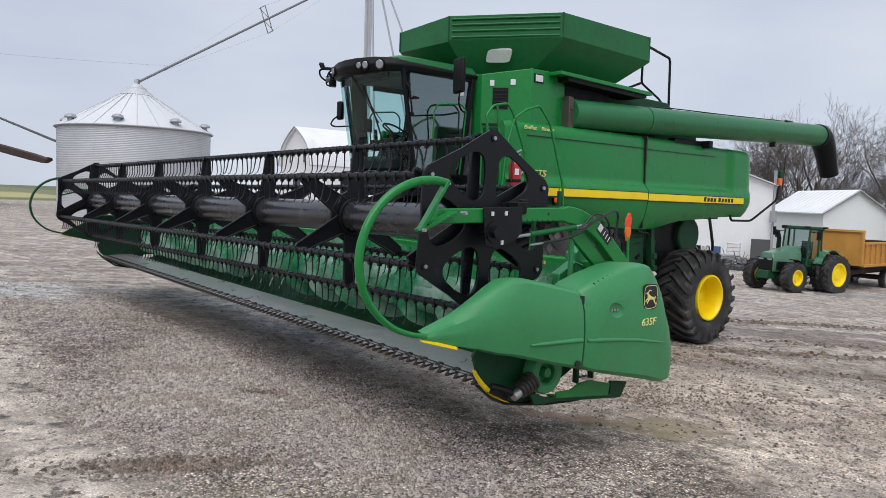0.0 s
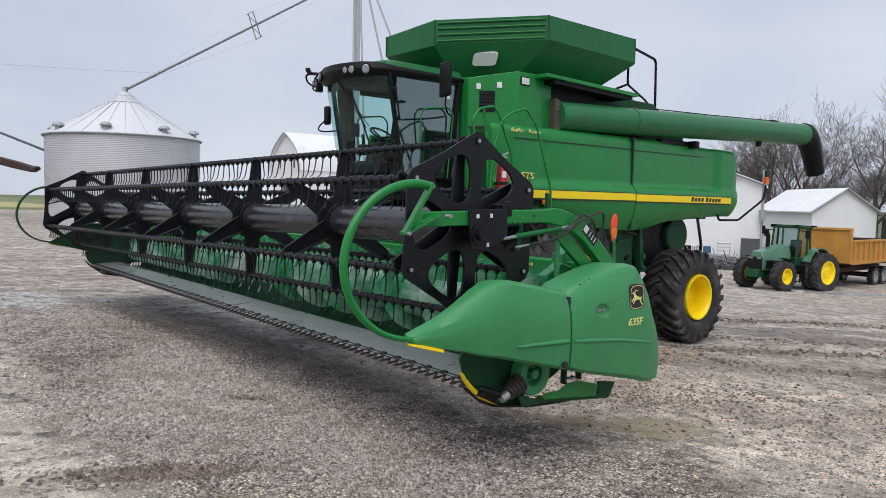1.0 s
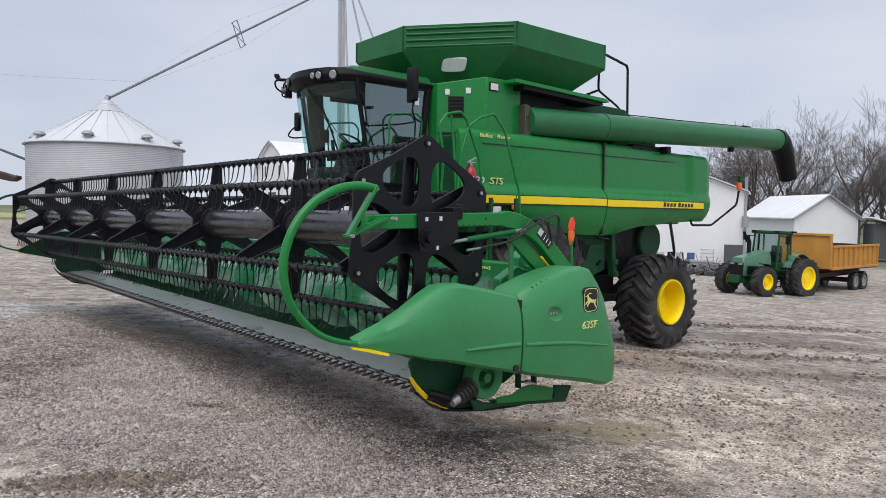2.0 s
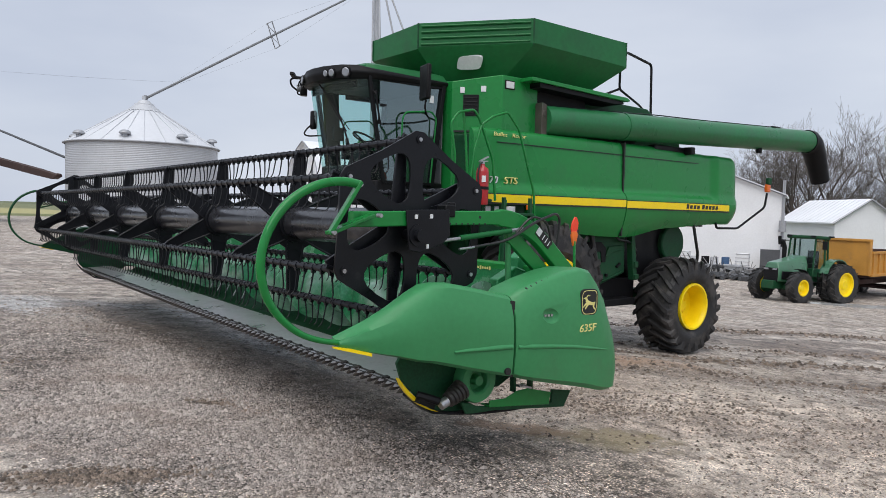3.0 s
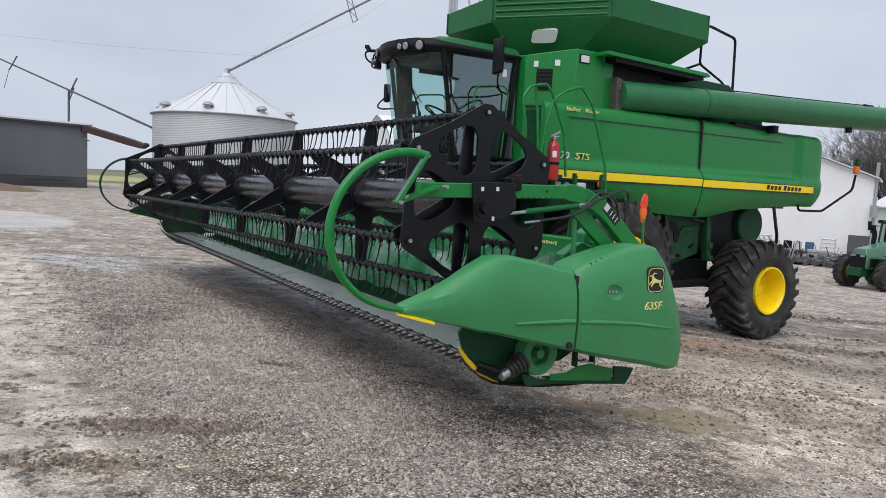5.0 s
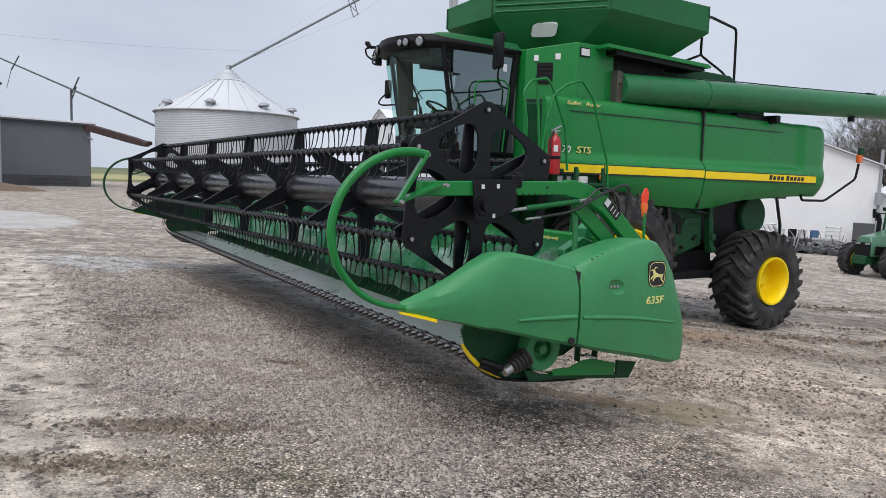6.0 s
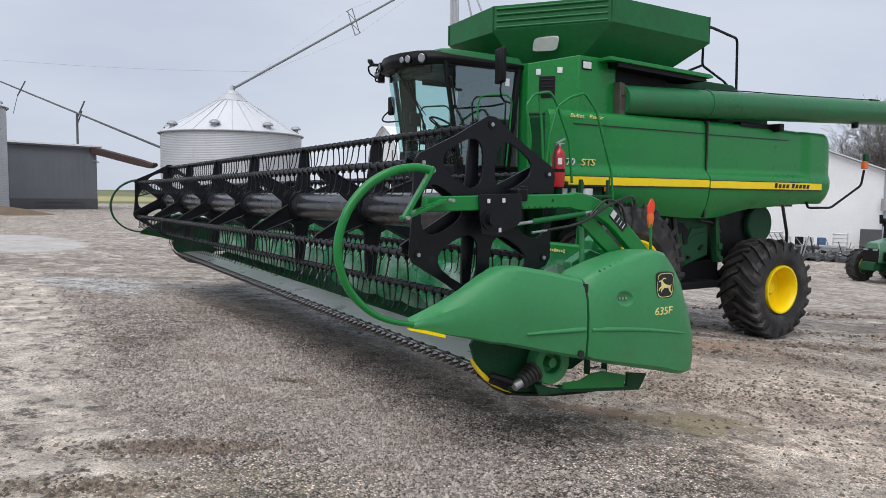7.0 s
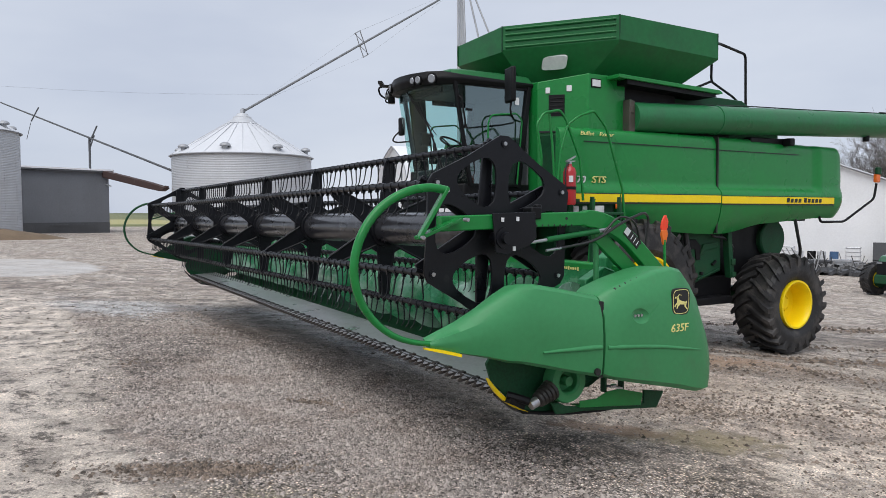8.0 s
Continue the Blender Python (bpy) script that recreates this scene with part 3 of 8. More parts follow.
    hp = [(H, 0.06, 1.055), (H, -0.10, 1.085), (H, -0.24, 1.14), (H, -0.36, 1.235), (H, -0.45, 1.36), (H, -0.49, 1.50), (H, -0.49, 1.62), (H, -0.455, 1.74), (H, -0.395, 1.845), (H, -0.31, 1.935), (H, -0.21, 2.0), (H, -0.09, 2.045), (H, 0.04, 2.06), (H, 0.155, 2.045)]
    bm = bmesh.new()
    hp = spline(hp, 4)
    sweep(bm, hp, [(0.018 + 0.010 * smoothstep(0, 24, i)) * (1.0 if sx > 0 else 0.75) for i in range(len(hp))], seg=14)
    # Far hoop and bracket take the darker green: their shade is in the colour.
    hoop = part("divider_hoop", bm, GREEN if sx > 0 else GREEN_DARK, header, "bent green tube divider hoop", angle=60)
    bm = bmesh.new()
    for a, b in (((H, 0.15, 2.05), (H - sx * 0.03, -0.03, 1.745)), ((H - sx * 0.03, -0.03, 1.745), (X + sx * 0.06, 0.33, 1.85))):
        d = Vector(b) - Vector(a)
        m = Matrix.Translation((Vector(a) + Vector(b)) / 2) @ d.to_track_quat("Z", "X").to_matrix().to_4x4()
        bmesh.ops.create_cube(bm, size=1, matrix=m @ Matrix.Diagonal((0.024, 0.065, d.length + 0.03, 1)))
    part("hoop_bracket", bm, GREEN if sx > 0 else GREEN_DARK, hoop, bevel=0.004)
    for y, z in ((0.15, 2.045), (-0.03, 1.745), (0.30, 1.855)):
        bm = bmesh.new()
        rod(bm, (H - sx * 0.02, y, z), (H + sx * 0.03, y, z), 0.013, seg=8)
        part("bracket_bolt", bm, STEEL, hoop)

    # End shield: pointed front cover and deep rear cover.
    def shield_section(y, zb, zt, xo, xi, lean=0.05):
        """One slice across x of the shield: outer face with a shallow ledge, rounded shoulder, flat inner side."""
        o = xo
        pts = [(o - 0.045, zb), (o - 0.012, zb + 0.04 * (zt - zb)), (o, zb + 0.30 * (zt - zb)), (o, zb + 0.50 * (zt - zb)), (o - 0.012, zb + 0.75 * (zt - zb)),
               (o - lean, zt - 0.03), (o - lean - 0.025, zt - 0.008), (o - lean - 0.06, zt), (xi, zt - 0.015), (xi, zb)]
        return [(sx * px, y, pz) for px, pz in pts]

    rows = []
    for y, zb, zt, xo, xi in ((0.02, 1.035, 1.085, 5.525, 5.46), (0.10, 1.015, 1.125, 5.55, 5.455), (0.22, 0.985, 1.18, 5.575, 5.45), (0.40, 0.945, 1.272, 5.61, 5.44), (0.56, 0.90, 1.355, 5.635, 5.42),
                              (0.68, 0.88, 1.405, 5.65, 5.40), (0.80, 0.85, 1.412, 5.66, 5.38), (1.00, 0.80, 1.375, 5.68, 5.36), (1.28, 0.735, 1.315, 5.70, 5.36), (1.325, 0.725, 1.305, 5.70, 5.36)):
        rows.append(shield_section(y, zb, zt, xo, xi))
    bm = bmesh.new()
    loft(bm, rows)
    # The far cover's shade is likewise put into a darker green.
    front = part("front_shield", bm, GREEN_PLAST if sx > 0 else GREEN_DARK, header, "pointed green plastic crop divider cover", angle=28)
    rows = []
    for y, zb, zt, xo, xi in ((1.355, 0.725, 1.30, 5.69, 5.34), (1.42, 0.70, 1.345, 5.715, 5.33), (1.62, 0.655, 1.405, 5.73, 5.32), (1.88, 0.60, 1.468, 5.735, 5.32), (2.04, 0.565, 1.488, 5.735, 5.32),
                              (2.13, 0.545, 1.47, 5.735, 5.32), (2.22, 0.52, 1.38, 5.73, 5.33), (2.32, 0.50, 1.255, 5.72, 5.34), (2.40, 0.495, 1.10, 5.705, 5.36), (2.455, 0.50, 0.93, 5.69, 5.38), (2.475, 0.52, 0.82, 5.67, 5.42)):
        rows.append(shield_section(y, zb, zt, xo, xi, lean=0.06))
    bm = bmesh.new()
    loft(bm, rows)
    rear = part("rear_shield", bm, GREEN_PLAST, header, "tall green plastic end shield with emblem", angle=28)
    bm = bmesh.new()
    prism_x(bm, [(1.318, 0.72), (1.362, 0.715), (1.362, 1.265), (1.318, 1.27)], min(sx * 5.34, sx * 5.66), max(sx * 5.34, sx * 5.66))
    part("shield_seam", bm, DECAL_K, rear)
    bm = bmesh.new()
    rod(bm, (sx * 5.690, 1.275, 0.775), (sx * 5.706, 1.275, 0.775), 0.026, seg=16)
    part("shield_hole", bm, DECAL_K, front)
    # yellow reflector strip under the nose
    bm = bmesh.new()
    loft(bm, [[(sx * 5.53, -0.02, 1.032), (sx * 5.53, -0.02, 1.043), (sx * 5.50, -0.02, 1.043), (sx * 5.50, -0.02, 1.032)],
              [(sx * 5.56, 0.09, 1.003), (sx * 5.56, 0.09, 1.024), (sx * 5.52, 0.09, 1.024), (sx * 5.52, 0.09, 1.003)],
              [(sx * 5.59, 0.215, 0.970), (sx * 5.59, 0.215, 0.990), (sx * 5.55, 0.215, 0.990), (sx * 5.55, 0.215, 0.970)]])
    part("nose_strip", bm, YELLOW, front, "yellow wear strip")
    # moulded ledges, swelling where they meet the seam
    for own, line in ((front, ((5.668, 0.82, 0.952, 0.3), (5.678, 0.95, 0.952, 0.8), (5.690, 1.10, 0.950, 1.0), (5.700, 1.22, 0.949, 1.1), (5.702, 1.312, 0.946, 1.1))),
                      (rear, ((5.699, 1.372, 0.938, 1.0), (5.722, 1.48, 0.934, 1.1), (5.731, 1.66, 0.922, 1.1), (5.735, 1.90, 0.899, 1.0), (5.734, 2.12, 0.866, 0.9), (5.727, 2.30, 0.838, 0.3)))):
        bm = bmesh.new()
        loft(bm, [[(sx * (x - 0.014), y, z + 0.026 * k), (sx * (x + 0.002 + 0.006 * k), y, z + 0.009 * k), (sx * (x + 0.003 + 0.008 * k), y, z - 0.002), (sx * (x + 0.002 + 0.005 * k), y, z - 0.010 * k), (sx * (x - 0.014), y, z - 0.022 * k)] for x, y, z, k in line])
        part("moulded_ridge", bm, GREEN_PLAST, own, angle=60)
    # latch recess with its little latch
    bm = bmesh.new()
    bmesh.ops.create_uvsphere(bm, u_segments=24, v_segments=14, radius=1.0, matrix=Matrix.Translation((sx * 5.755, 1.66, 1.15)) @ Matrix.Rotation(radians(-12), 4, "X") @ Matrix.Diagonal((0.055, 0.105, 0.068, 1)))
    carve(rear, bm)
    bm = bmesh.new()
    for j in range(3):
        rod(bm, (sx * 5.695, 1.62 + j * 0.032, 1.150), (sx * 5.714, 1.62 + j * 0.032, 1.150), 0.011, seg=8)
    part("latch", bm, STEEL, rear)

    # Side sheet, yellow-edged skid and drive below the shields.
    S = 5.33 * sx
    bm = bmesh.new()
    prism_x(bm, [(0.57, 0.84), (0.62, 0.92), (1.30, 0.90), (1.95, 0.76), (1.95, 0.64), (1.42, 0.66), (1.26, 0.56), (1.20, 0.43), (1.05, 0.43), (0.88, 0.48), (0.76, 0.57), (0.61, 0.72)], S - 0.012, S + 0.012)
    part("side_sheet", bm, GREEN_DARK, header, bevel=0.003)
    bm = bmesh.new()
    loft(bm, [[(S + sx * 0.014, y, z), (S + sx * 0.052, y, z), (S + sx * 0.052, y + w, z + 0.55 * w), (S + sx * 0.014, y + w, z + 0.55 * w)] for y, z, w in ((0.562, 0.745, 0.004), (0.585, 0.695, 0.014), (0.635, 0.630, 0.022), (0.690, 0.578, 0.024), (0.755, 0.528, 0.018), (0.825, 0.492, 0.010), (0.90, 0.466, 0.004))])
    part("skid_edge", bm, YELLOW if sx > 0 else KNIFE, header, "worn yellow skid edge" if sx > 0 else "worn bare skid edge")
    bm = bmesh.new()
    loft(bm, [[(S - 0.10 * sx, y, z), (S + 0.05 * sx, y, z), (S + 0.05 * sx, y, z - 0.02), (S - 0.10 * sx, y, z - 0.02)] for y, z in ((0.70, 0.60), (0.86, 0.475), (1.05, 0.44), (1.30, 0.405), (1.60, 0.385), (2.07, 0.38))])
    part("skid_shoe", bm, BLACK, header, bevel=0.004)
    bm = bmesh.new()
    lathe_x(bm, [(-0.05, 0.02), (-0.05, 0.165), (0.03, 0.165), (0.05, 0.155), (0.055, 0.10), (0.04, 0.085), (-0.02, 0.08), (-0.02, 0.04), (0.05, 0.035), (0.05, 0.0001), (-0.05, 0.0001)], (S + sx * 0.08, 1.22, 0.665), 40)
    part("drive_wheel", bm, GREEN_PLAST, header, "green drive pulley")
    bm = bmesh.new()
    c0, c1 = Vector((S + sx * 0.13, 0.925, 0.560)), Vector((S + sx * 0.11, 1.065, 0.620))
    sweep(bm, [c0.lerp(c1, j / 24) for j in range(25)], [0.042 + 0.026 * j / 24 + (0.011 if j % 5 else 0.0) for j in range(25)], seg=18)
    part("drive_boot", bm, BOOT, header, "dusty black ribbed drive boot")
    bm = bmesh.new()
    rod(bm, c0 - Vector((0.0, 0.06, 0.025)), c0, 0.036, seg=12)
    part("shaft_collar", bm, STEEL, header)
    bm = bmesh.new()
    sweep(bm, rounded([(S + sx * 0.06, 0.71, 0.615), (S + sx * 0.11, 0.79, 0.59), (S + sx * 0.13, 0.85, 0.565)], 0.05, 3), 0.030, seg=8)
    box(bm, (S + sx * 0.07, 0.77, 0.555), (0.08, 0.14, 0.04), turn(-25))
    part("knife_drive", bm, BLACK, header)
    bm = bmesh.new()
    prism_x(bm, [(1.33, 0.502), (1.49, 0.498), (1.60, 0.538), (1.72, 0.545), (1.975, 0.482), (1.955, 0.386), (1.33, 0.452)], S + sx * 0.112, S + sx * 0.124)
    prism_x(bm, [(1.33, 0.462), (1.955, 0.396), (1.955, 0.386), (1.33, 0.452)], S + sx * 0.02, S + sx * 0.112)
    part("skid_bracket", bm, GREEN, header, "flat green bracket plate", bevel=0.004)
    bm = bmesh.new()
    prism_x(bm, [(1.08, 0.515), (1.17, 0.500), (1.23, 0.470), (1.33, 0.452), (2.02, 0.385), (2.02, 0.49), (2.24, 0.455), (2.16, 0.33), (1.95, 0.352), (1.40, 0.412), (1.20, 0.418), (1.13, 0.425)], S + sx * 0.070, S + sx * 0.094)
    part("skid_bar", bm, GREEN_DARK, header, "darker green bar under the bracket", bevel=0.005)
    bm = bmesh.new()
    box(bm, (S + sx * 0.085, 1.70, 0.556), (0.07, 0.13, 0.014), turn(-12))
    rod(bm, (S + sx * 0.085, 1.70, 0.55), (S + sx * 0.085, 1.70, 0.575), 0.022, seg=8)
    part("bracket_plate", bm, STEEL, header)
    for y in (1.62, 1.80):
        bm = bmesh.new()
        box(bm, (S + sx * 0.06, y, 0.60), (0.05, 0.022, 0.16))
        part("bracket_hanger", bm, GREEN_DARK, header, bevel=0.003)

    # Marker on a stalk at the back of the header end.
    bm = bmesh.new()
    rod(bm, (sx * 5.14, 2.55, 1.20), (sx * 5.12, 2.55, 1.66), 0.012, seg=8)
    marker = part("marker_stalk", bm, GREEN, header)
    bm = bmesh.new()
    loft(bm, [[(sx * 5.11 + d * th, 2.55 + w + lean, z) for d, w in ((-1, -hw), (1, -hw), (1, hw), (-1, hw))] for z, hw, th, lean in ((1.735, 0.024, 0.008, 0.0), (1.77, 0.040, 0.008, 0.004), (1.82, 0.038, 0.008, 0.012), (1.872, 0.012, 0.006, 0.016))])
    part("reflector", bm, LENS_RED, marker, "red reflector blade", bevel=0.003)
    bm = bmesh.new()
    loft(bm, [[(sx * 5.115 + d * th, 2.55 + w, z) for d, w in ((-1, -hw), (1, -hw), (1, hw), (-1, hw))] for z, hw, th in ((1.62, 0.014, 0.010), (1.66, 0.022, 0.012), (1.71, 0.036, 0.012), (1.745, 0.030, 0.010))])
    part("amber_lamp", bm, LENS_ORANGE, marker, "amber lamp", bevel=0.003)

# Emblem, lettering and the raised trim lines on the visible end.
bm = bmesh.new()


def shield_outline(cy, cz, w, h, x):
    pts = []
    for j in range(24):
        t = 2 * math.pi * j / 24
        c, s = math.cos(t), math.sin(t)
        pts.append((x, cy + w * (1.0 - 0.10 * (0.5 - 0.5 * s)) * math.copysign(abs(c) ** 0.5, c), cz + h * math.copysign(abs(s) ** 0.5, s)))
    return pts


loft(bm, [shield_outline(2.075, 1.226, 0.100, 0.102, 5.708), shield_outline(2.075, 1.226, 0.100, 0.102, 5.7295)])
emblem = part("emblem", bm, DECAL_K, header, "black rounded emblem with a yellow figure")
bm = bmesh.new()
o, i_ = shield_outline(2.075, 1.226, 0.090, 0.093, 5.7305), shield_outline(2.075, 1.226, 0.085, 0.088, 5.7305)
loft(bm, [o, i_], caps=False)
part("emblem_border", bm, DECAL_Y, emblem, angle=0)
bm = bmesh.new()
# a leaping four-legged figure in plain outline
for poly in (((-0.040, 0.018), (-0.020, 0.030), (0.010, 0.012), (0.045, 0.002), (0.056, 0.012), (0.052, -0.012), (0.030, -0.022), (-0.002, -0.018), (-0.028, -0.010)),
             ((-0.046, 0.050), (-0.030, 0.058), (-0.018, 0.030), (-0.036, 0.016)),
             ((-0.062, 0.046), (-0.036, 0.060), (-0.030, 0.050), (-0.058, 0.040)),
             ((-0.034, 0.056), (-0.020, 0.078), (0.004, 0.070), (0.002, 0.064), (-0.017, 0.070), (-0.026, 0.054)),
             ((-0.036, 0.004), (-0.022, -0.014), (-0.048, -0.024), (-0.056, -0.040), (-0.062, -0.036), (-0.054, -0.016)),
             ((-0.022, -0.008), (-0.008, -0.018), (-0.030, -0.040), (-0.034, -0.056), (-0.042, -0.054), (-0.038, -0.034)),
             ((0.030, -0.010), (0.052, -0.008), (0.046, -0.040), (0.064, -0.064), (0.056, -0.070), (0.034, -0.042))):
    prism_x(bm, [(2.075 + a * 1.15, 1.220 + b * 0.82) for a, b in poly], 5.729, 5.7312)
part("emblem_figure", bm, DECAL_Y, emblem)
words("model_number", "635F", 0.082, DECAL_Y, on_left(5.734, 1.960, 1.003), header, "pale yellow model number", shear=0.2, stretch=1.15, depth=0.006)
for k in range(9):
    bm = bmesh.new()
    box(bm, (4.38 + k * 0.031, 2.013, 1.40), (0.017, 0.006, 0.020 if k % 4 else 0.032))
    part("decal_bar", bm, DECAL_Y, header, "small yellow lettering strip")

# Dark scuffs along the rear shield's ridge.
for y, z, s in ((1.485, 1.352, 0.022), (1.530, 1.368, 0.016), (1.585, 1.386, 0.020), (1.640, 1.403, 0.013), (1.700, 1.418, 0.012)):
    bm = bmesh.new()
    box(bm, (5.640, y, z - 0.004), (s * 0.9, s * 0.7, 0.012), turn(22, 38, 15 + 4000 * (s - 0.016)))
    part("scuff", bm, DECAL_K, header, "dark scuff on the green shield", bevel=0.003)


# ---- the combine harvester ----
combine = thing("combine_harvester", (0, 7.2, -0.3), "large green and yellow combine harvester with folded unloading auger", "combine harvester")

# Side panels: a bulged lower half under a rolled ledge, rounded shoulder, swept-up lower edge.
def panel_x(z, zb, zt, fill):
    """How far out the panel stands at a height."""
    if z < 2.14:
        return 1.779 - 0.15 * ((2.14 - z) / max(0.05, 2.14 - zb)) ** 2.2
    x = 1.779 - (0.105 - 0.065 * fill) * smoothstep(2.165, 2.34, z) - 0.018 * smoothstep(2.37, zt, z)
    u = max(0.0, (z - (zt - 0.16)) / 0.16)
    return x - 0.09 * (1 - math.sqrt(max(0.0, 1 - u * u)))


def panel_rows(stations, sx):
    rows = []
    for y, zb, zt, dx in stations:
        fill = smoothstep(9.98, 10.20, y)
        heights = [zb + (2.14 - zb) * (j / 7) ** 0.8 for j in range(7)] + [2.14 + 0.03 * j for j in range(10)] + [2.44 + (zt - 0.16 - 2.44) * j / 5 for j in range(5)] + [zt - 0.16 + 0.16 * math.sin(j * math.pi / 12) for j in range(7)]
        ring = [(sx * (panel_x(z, zb, zt, fill) + dx), y, z) for z in heights]
        ring.append((sx * 1.50, y, zt - 0.02))
        ring.append((sx * 1.50, y, zb + 0.02))
        rows.append(ring)
    return rows


def rear_stations():
    out = [(7.472, 1.53, 3.10, 0)]
    y = 7.6
    while y < 10.94:
        zb = 1.53 + 0.15 * smoothstep(7.6, 8.75, y) + 0.09 * smoothstep(8.4, 10.4, y)
        zt = 3.10 - 0.045 * smoothstep(8.2, 10.6, y)
        u = max(0.0, (y - 10.62) / 0.32)
        k = 1 - math.sqrt(max(0.0, 1 - min(1.0, u) ** 2))
        out.append((y, zb + 0.10 * k, zt - 0.22 * k, -0.20 * k))
        y += 0.13 if y < 9.8 else (0.035 if y < 10.3 else (0.08 if y < 10.6 else 0.03))
    return out


for sx in (1, -1):
    bm = bmesh.new()
    loft(bm, panel_rows([(5.28, 1.72, 3.085, -0.02), (5.40, 1.66, 3.09, 0), (6.2, 1.60, 3.095, 0), (7.0, 1.545, 3.10, 0), (7.448, 1.53, 3.10, 0)], sx))
    part("front_side_panel", bm, GREEN, combine, "green side panel with a long ledge", angle=40)
    bm = bmesh.new()
    loft(bm, panel_rows(rear_stations(), sx))
    part("rear_side_panel", bm, GREEN, combine, "green rear side panel, lower edge swept up over the wheel", angle=40)
    bm = bmesh.new()
    loft(bm, panel_rows([(4.30, 2.10, 3.08, -0.06), (4.42, 2.10, 3.085, -0.01), (4.80, 2.10, 3.085, 0), (5.262, 2.10, 3.085, 0)], sx))
    part("upper_front_panel", bm, GREEN, combine, angle=40)
    # yellow stripe with a dark lower edge, in two lengths about the seam
    for y0, y1 in ((4.40, 5.26), (5.29, 7.445), (7.475, 10.50)):
        z0 = 2.03 if y0 < 7 else 2.02
        bm = bmesh.new()
        box(bm, (sx * 1.776, (y0 + y1) / 2, z0 + 0.06), (0.012, y1 - y0, 0.115))
        part("stripe", bm, YELLOW, combine, "yellow stripe")
        bm = bmesh.new()
        box(bm, (sx * 1.775, (y0 + y1) / 2, z0 - 0.012), (0.012, y1 - y0, 0.022))
        box(bm, (sx * 1.775, (y0 + y1) / 2, z0 + 0.124), (0.012, y1 - y0, 0.011))
        part("stripe_edge", bm, DECAL_K, combine)
    bm = bmesh.new()
    box(bm, (sx * 1.668, 6.05, 2.89), (0.012, 2.75, 0.012))
    box(bm, (sx * 1.666, 8.55, 2.88), (0.012, 2.10, 0.012))
    part("panel_groove", bm, DECAL_K, combine)
    bm = bmesh.new()
    box(bm, (sx * 1.60, 7.46, 2.32), (0.20, 0.030, 1.54))
    part("panel_gap", bm, DECAL_K, combine)
    for k in range(9):
        y = 9.12 + k * 0.108 + (0.05 if k > 3 else 0.0)
        bm = bmesh.new()
        prism_x(bm, [(y, 2.045), (y + 0.075, 2.045), (y + 0.088, 2.125 if k in (0, 4) else 2.110), (y + 0.013, 2.125 if k in (0, 4) else 2.110)], sx * 1.783 - 0.003, sx * 1.783 + 0.003)
        part("letter_bar", bm, DECAL_K, combine, "black lettering on the stripe")
words("model_letters", "STS", 0.138, DECAL_Y, on_left(1.690, 4.80, 2.305), combine, "yellow letters", shear=0.2, stretch=1.25, depth=0.012)
words("model_letters", "70", 0.138, DECAL_W, on_left(1.690, 4.52, 2.305), combine, "pale number", shear=0.2, stretch=1.15, depth=0.012)
for y, text in ((4.60, "Bullet"), (4.955, "Rotor")):
    words("rotor_letters", text, 0.080, DECAL_Y, on_left(1.670, y, 2.975), combine, "small yellow lettering", shear=0.15, stretch=1.40, depth=0.004)

# Rear hood, top deck and the inner body, whose dark green holds painted shade.
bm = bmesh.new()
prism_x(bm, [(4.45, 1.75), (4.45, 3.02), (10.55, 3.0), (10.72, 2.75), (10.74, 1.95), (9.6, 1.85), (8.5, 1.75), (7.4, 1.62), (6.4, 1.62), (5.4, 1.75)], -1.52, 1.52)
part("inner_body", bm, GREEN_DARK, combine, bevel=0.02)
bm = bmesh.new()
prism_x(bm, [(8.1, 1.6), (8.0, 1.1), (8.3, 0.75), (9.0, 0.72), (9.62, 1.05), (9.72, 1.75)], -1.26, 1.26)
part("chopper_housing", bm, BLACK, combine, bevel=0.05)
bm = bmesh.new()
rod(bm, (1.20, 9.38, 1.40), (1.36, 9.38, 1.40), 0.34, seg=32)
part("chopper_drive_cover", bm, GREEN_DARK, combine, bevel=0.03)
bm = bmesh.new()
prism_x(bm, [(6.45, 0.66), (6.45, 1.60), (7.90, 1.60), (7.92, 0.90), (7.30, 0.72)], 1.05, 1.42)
tank = part("side_tank", bm, GREEN_DARK, combine, "side panel below the body, its green darkened for shade", bevel=0.02)
bm = bmesh.new()
prism_x(bm, [(6.60, 1.28), (6.66, 1.44), (7.28, 1.44), (7.40, 1.34), (7.40, 1.10), (7.30, 1.10), (7.27, 1.28)], 1.40, 1.435)
box(bm, (1.44, 7.72, 1.04), (0.05, 0.11, 0.035), turn(35))
box(bm, (1.44, 7.42, 0.88), (0.05, 0.05, 0.05))
part("latch_slot", bm, BLACK, tank, bevel=0.006)
bm = bmesh.new()
prism_x(bm, [(7.38, 1.20), (7.46, 1.36), (7.80, 1.38), (7.80, 1.30), (7.52, 1.26), (7.46, 1.20)], 1.41, 1.45)
sweep(bm, [(1.43, 7.34, 0.78), (1.43, 7.62, 0.86), (1.43, 7.88, 0.94)], 0.014, seg=6)
part("fold", bm, GREEN_DARK, tank, bevel=0.006)
bm = bmesh.new()
prism_x(bm, [(7.95, 1.64), (8.04, 1.64), (8.10, 1.15), (8.15, 0.78), (8.05, 0.78), (8.00, 1.15)], 1.40, 1.52)
box(bm, (1.53, 8.08, 1.05), (0.05, 0.09, 0.10))
box(bm, (1.53, 8.10, 0.84), (0.05, 0.10, 0.08))
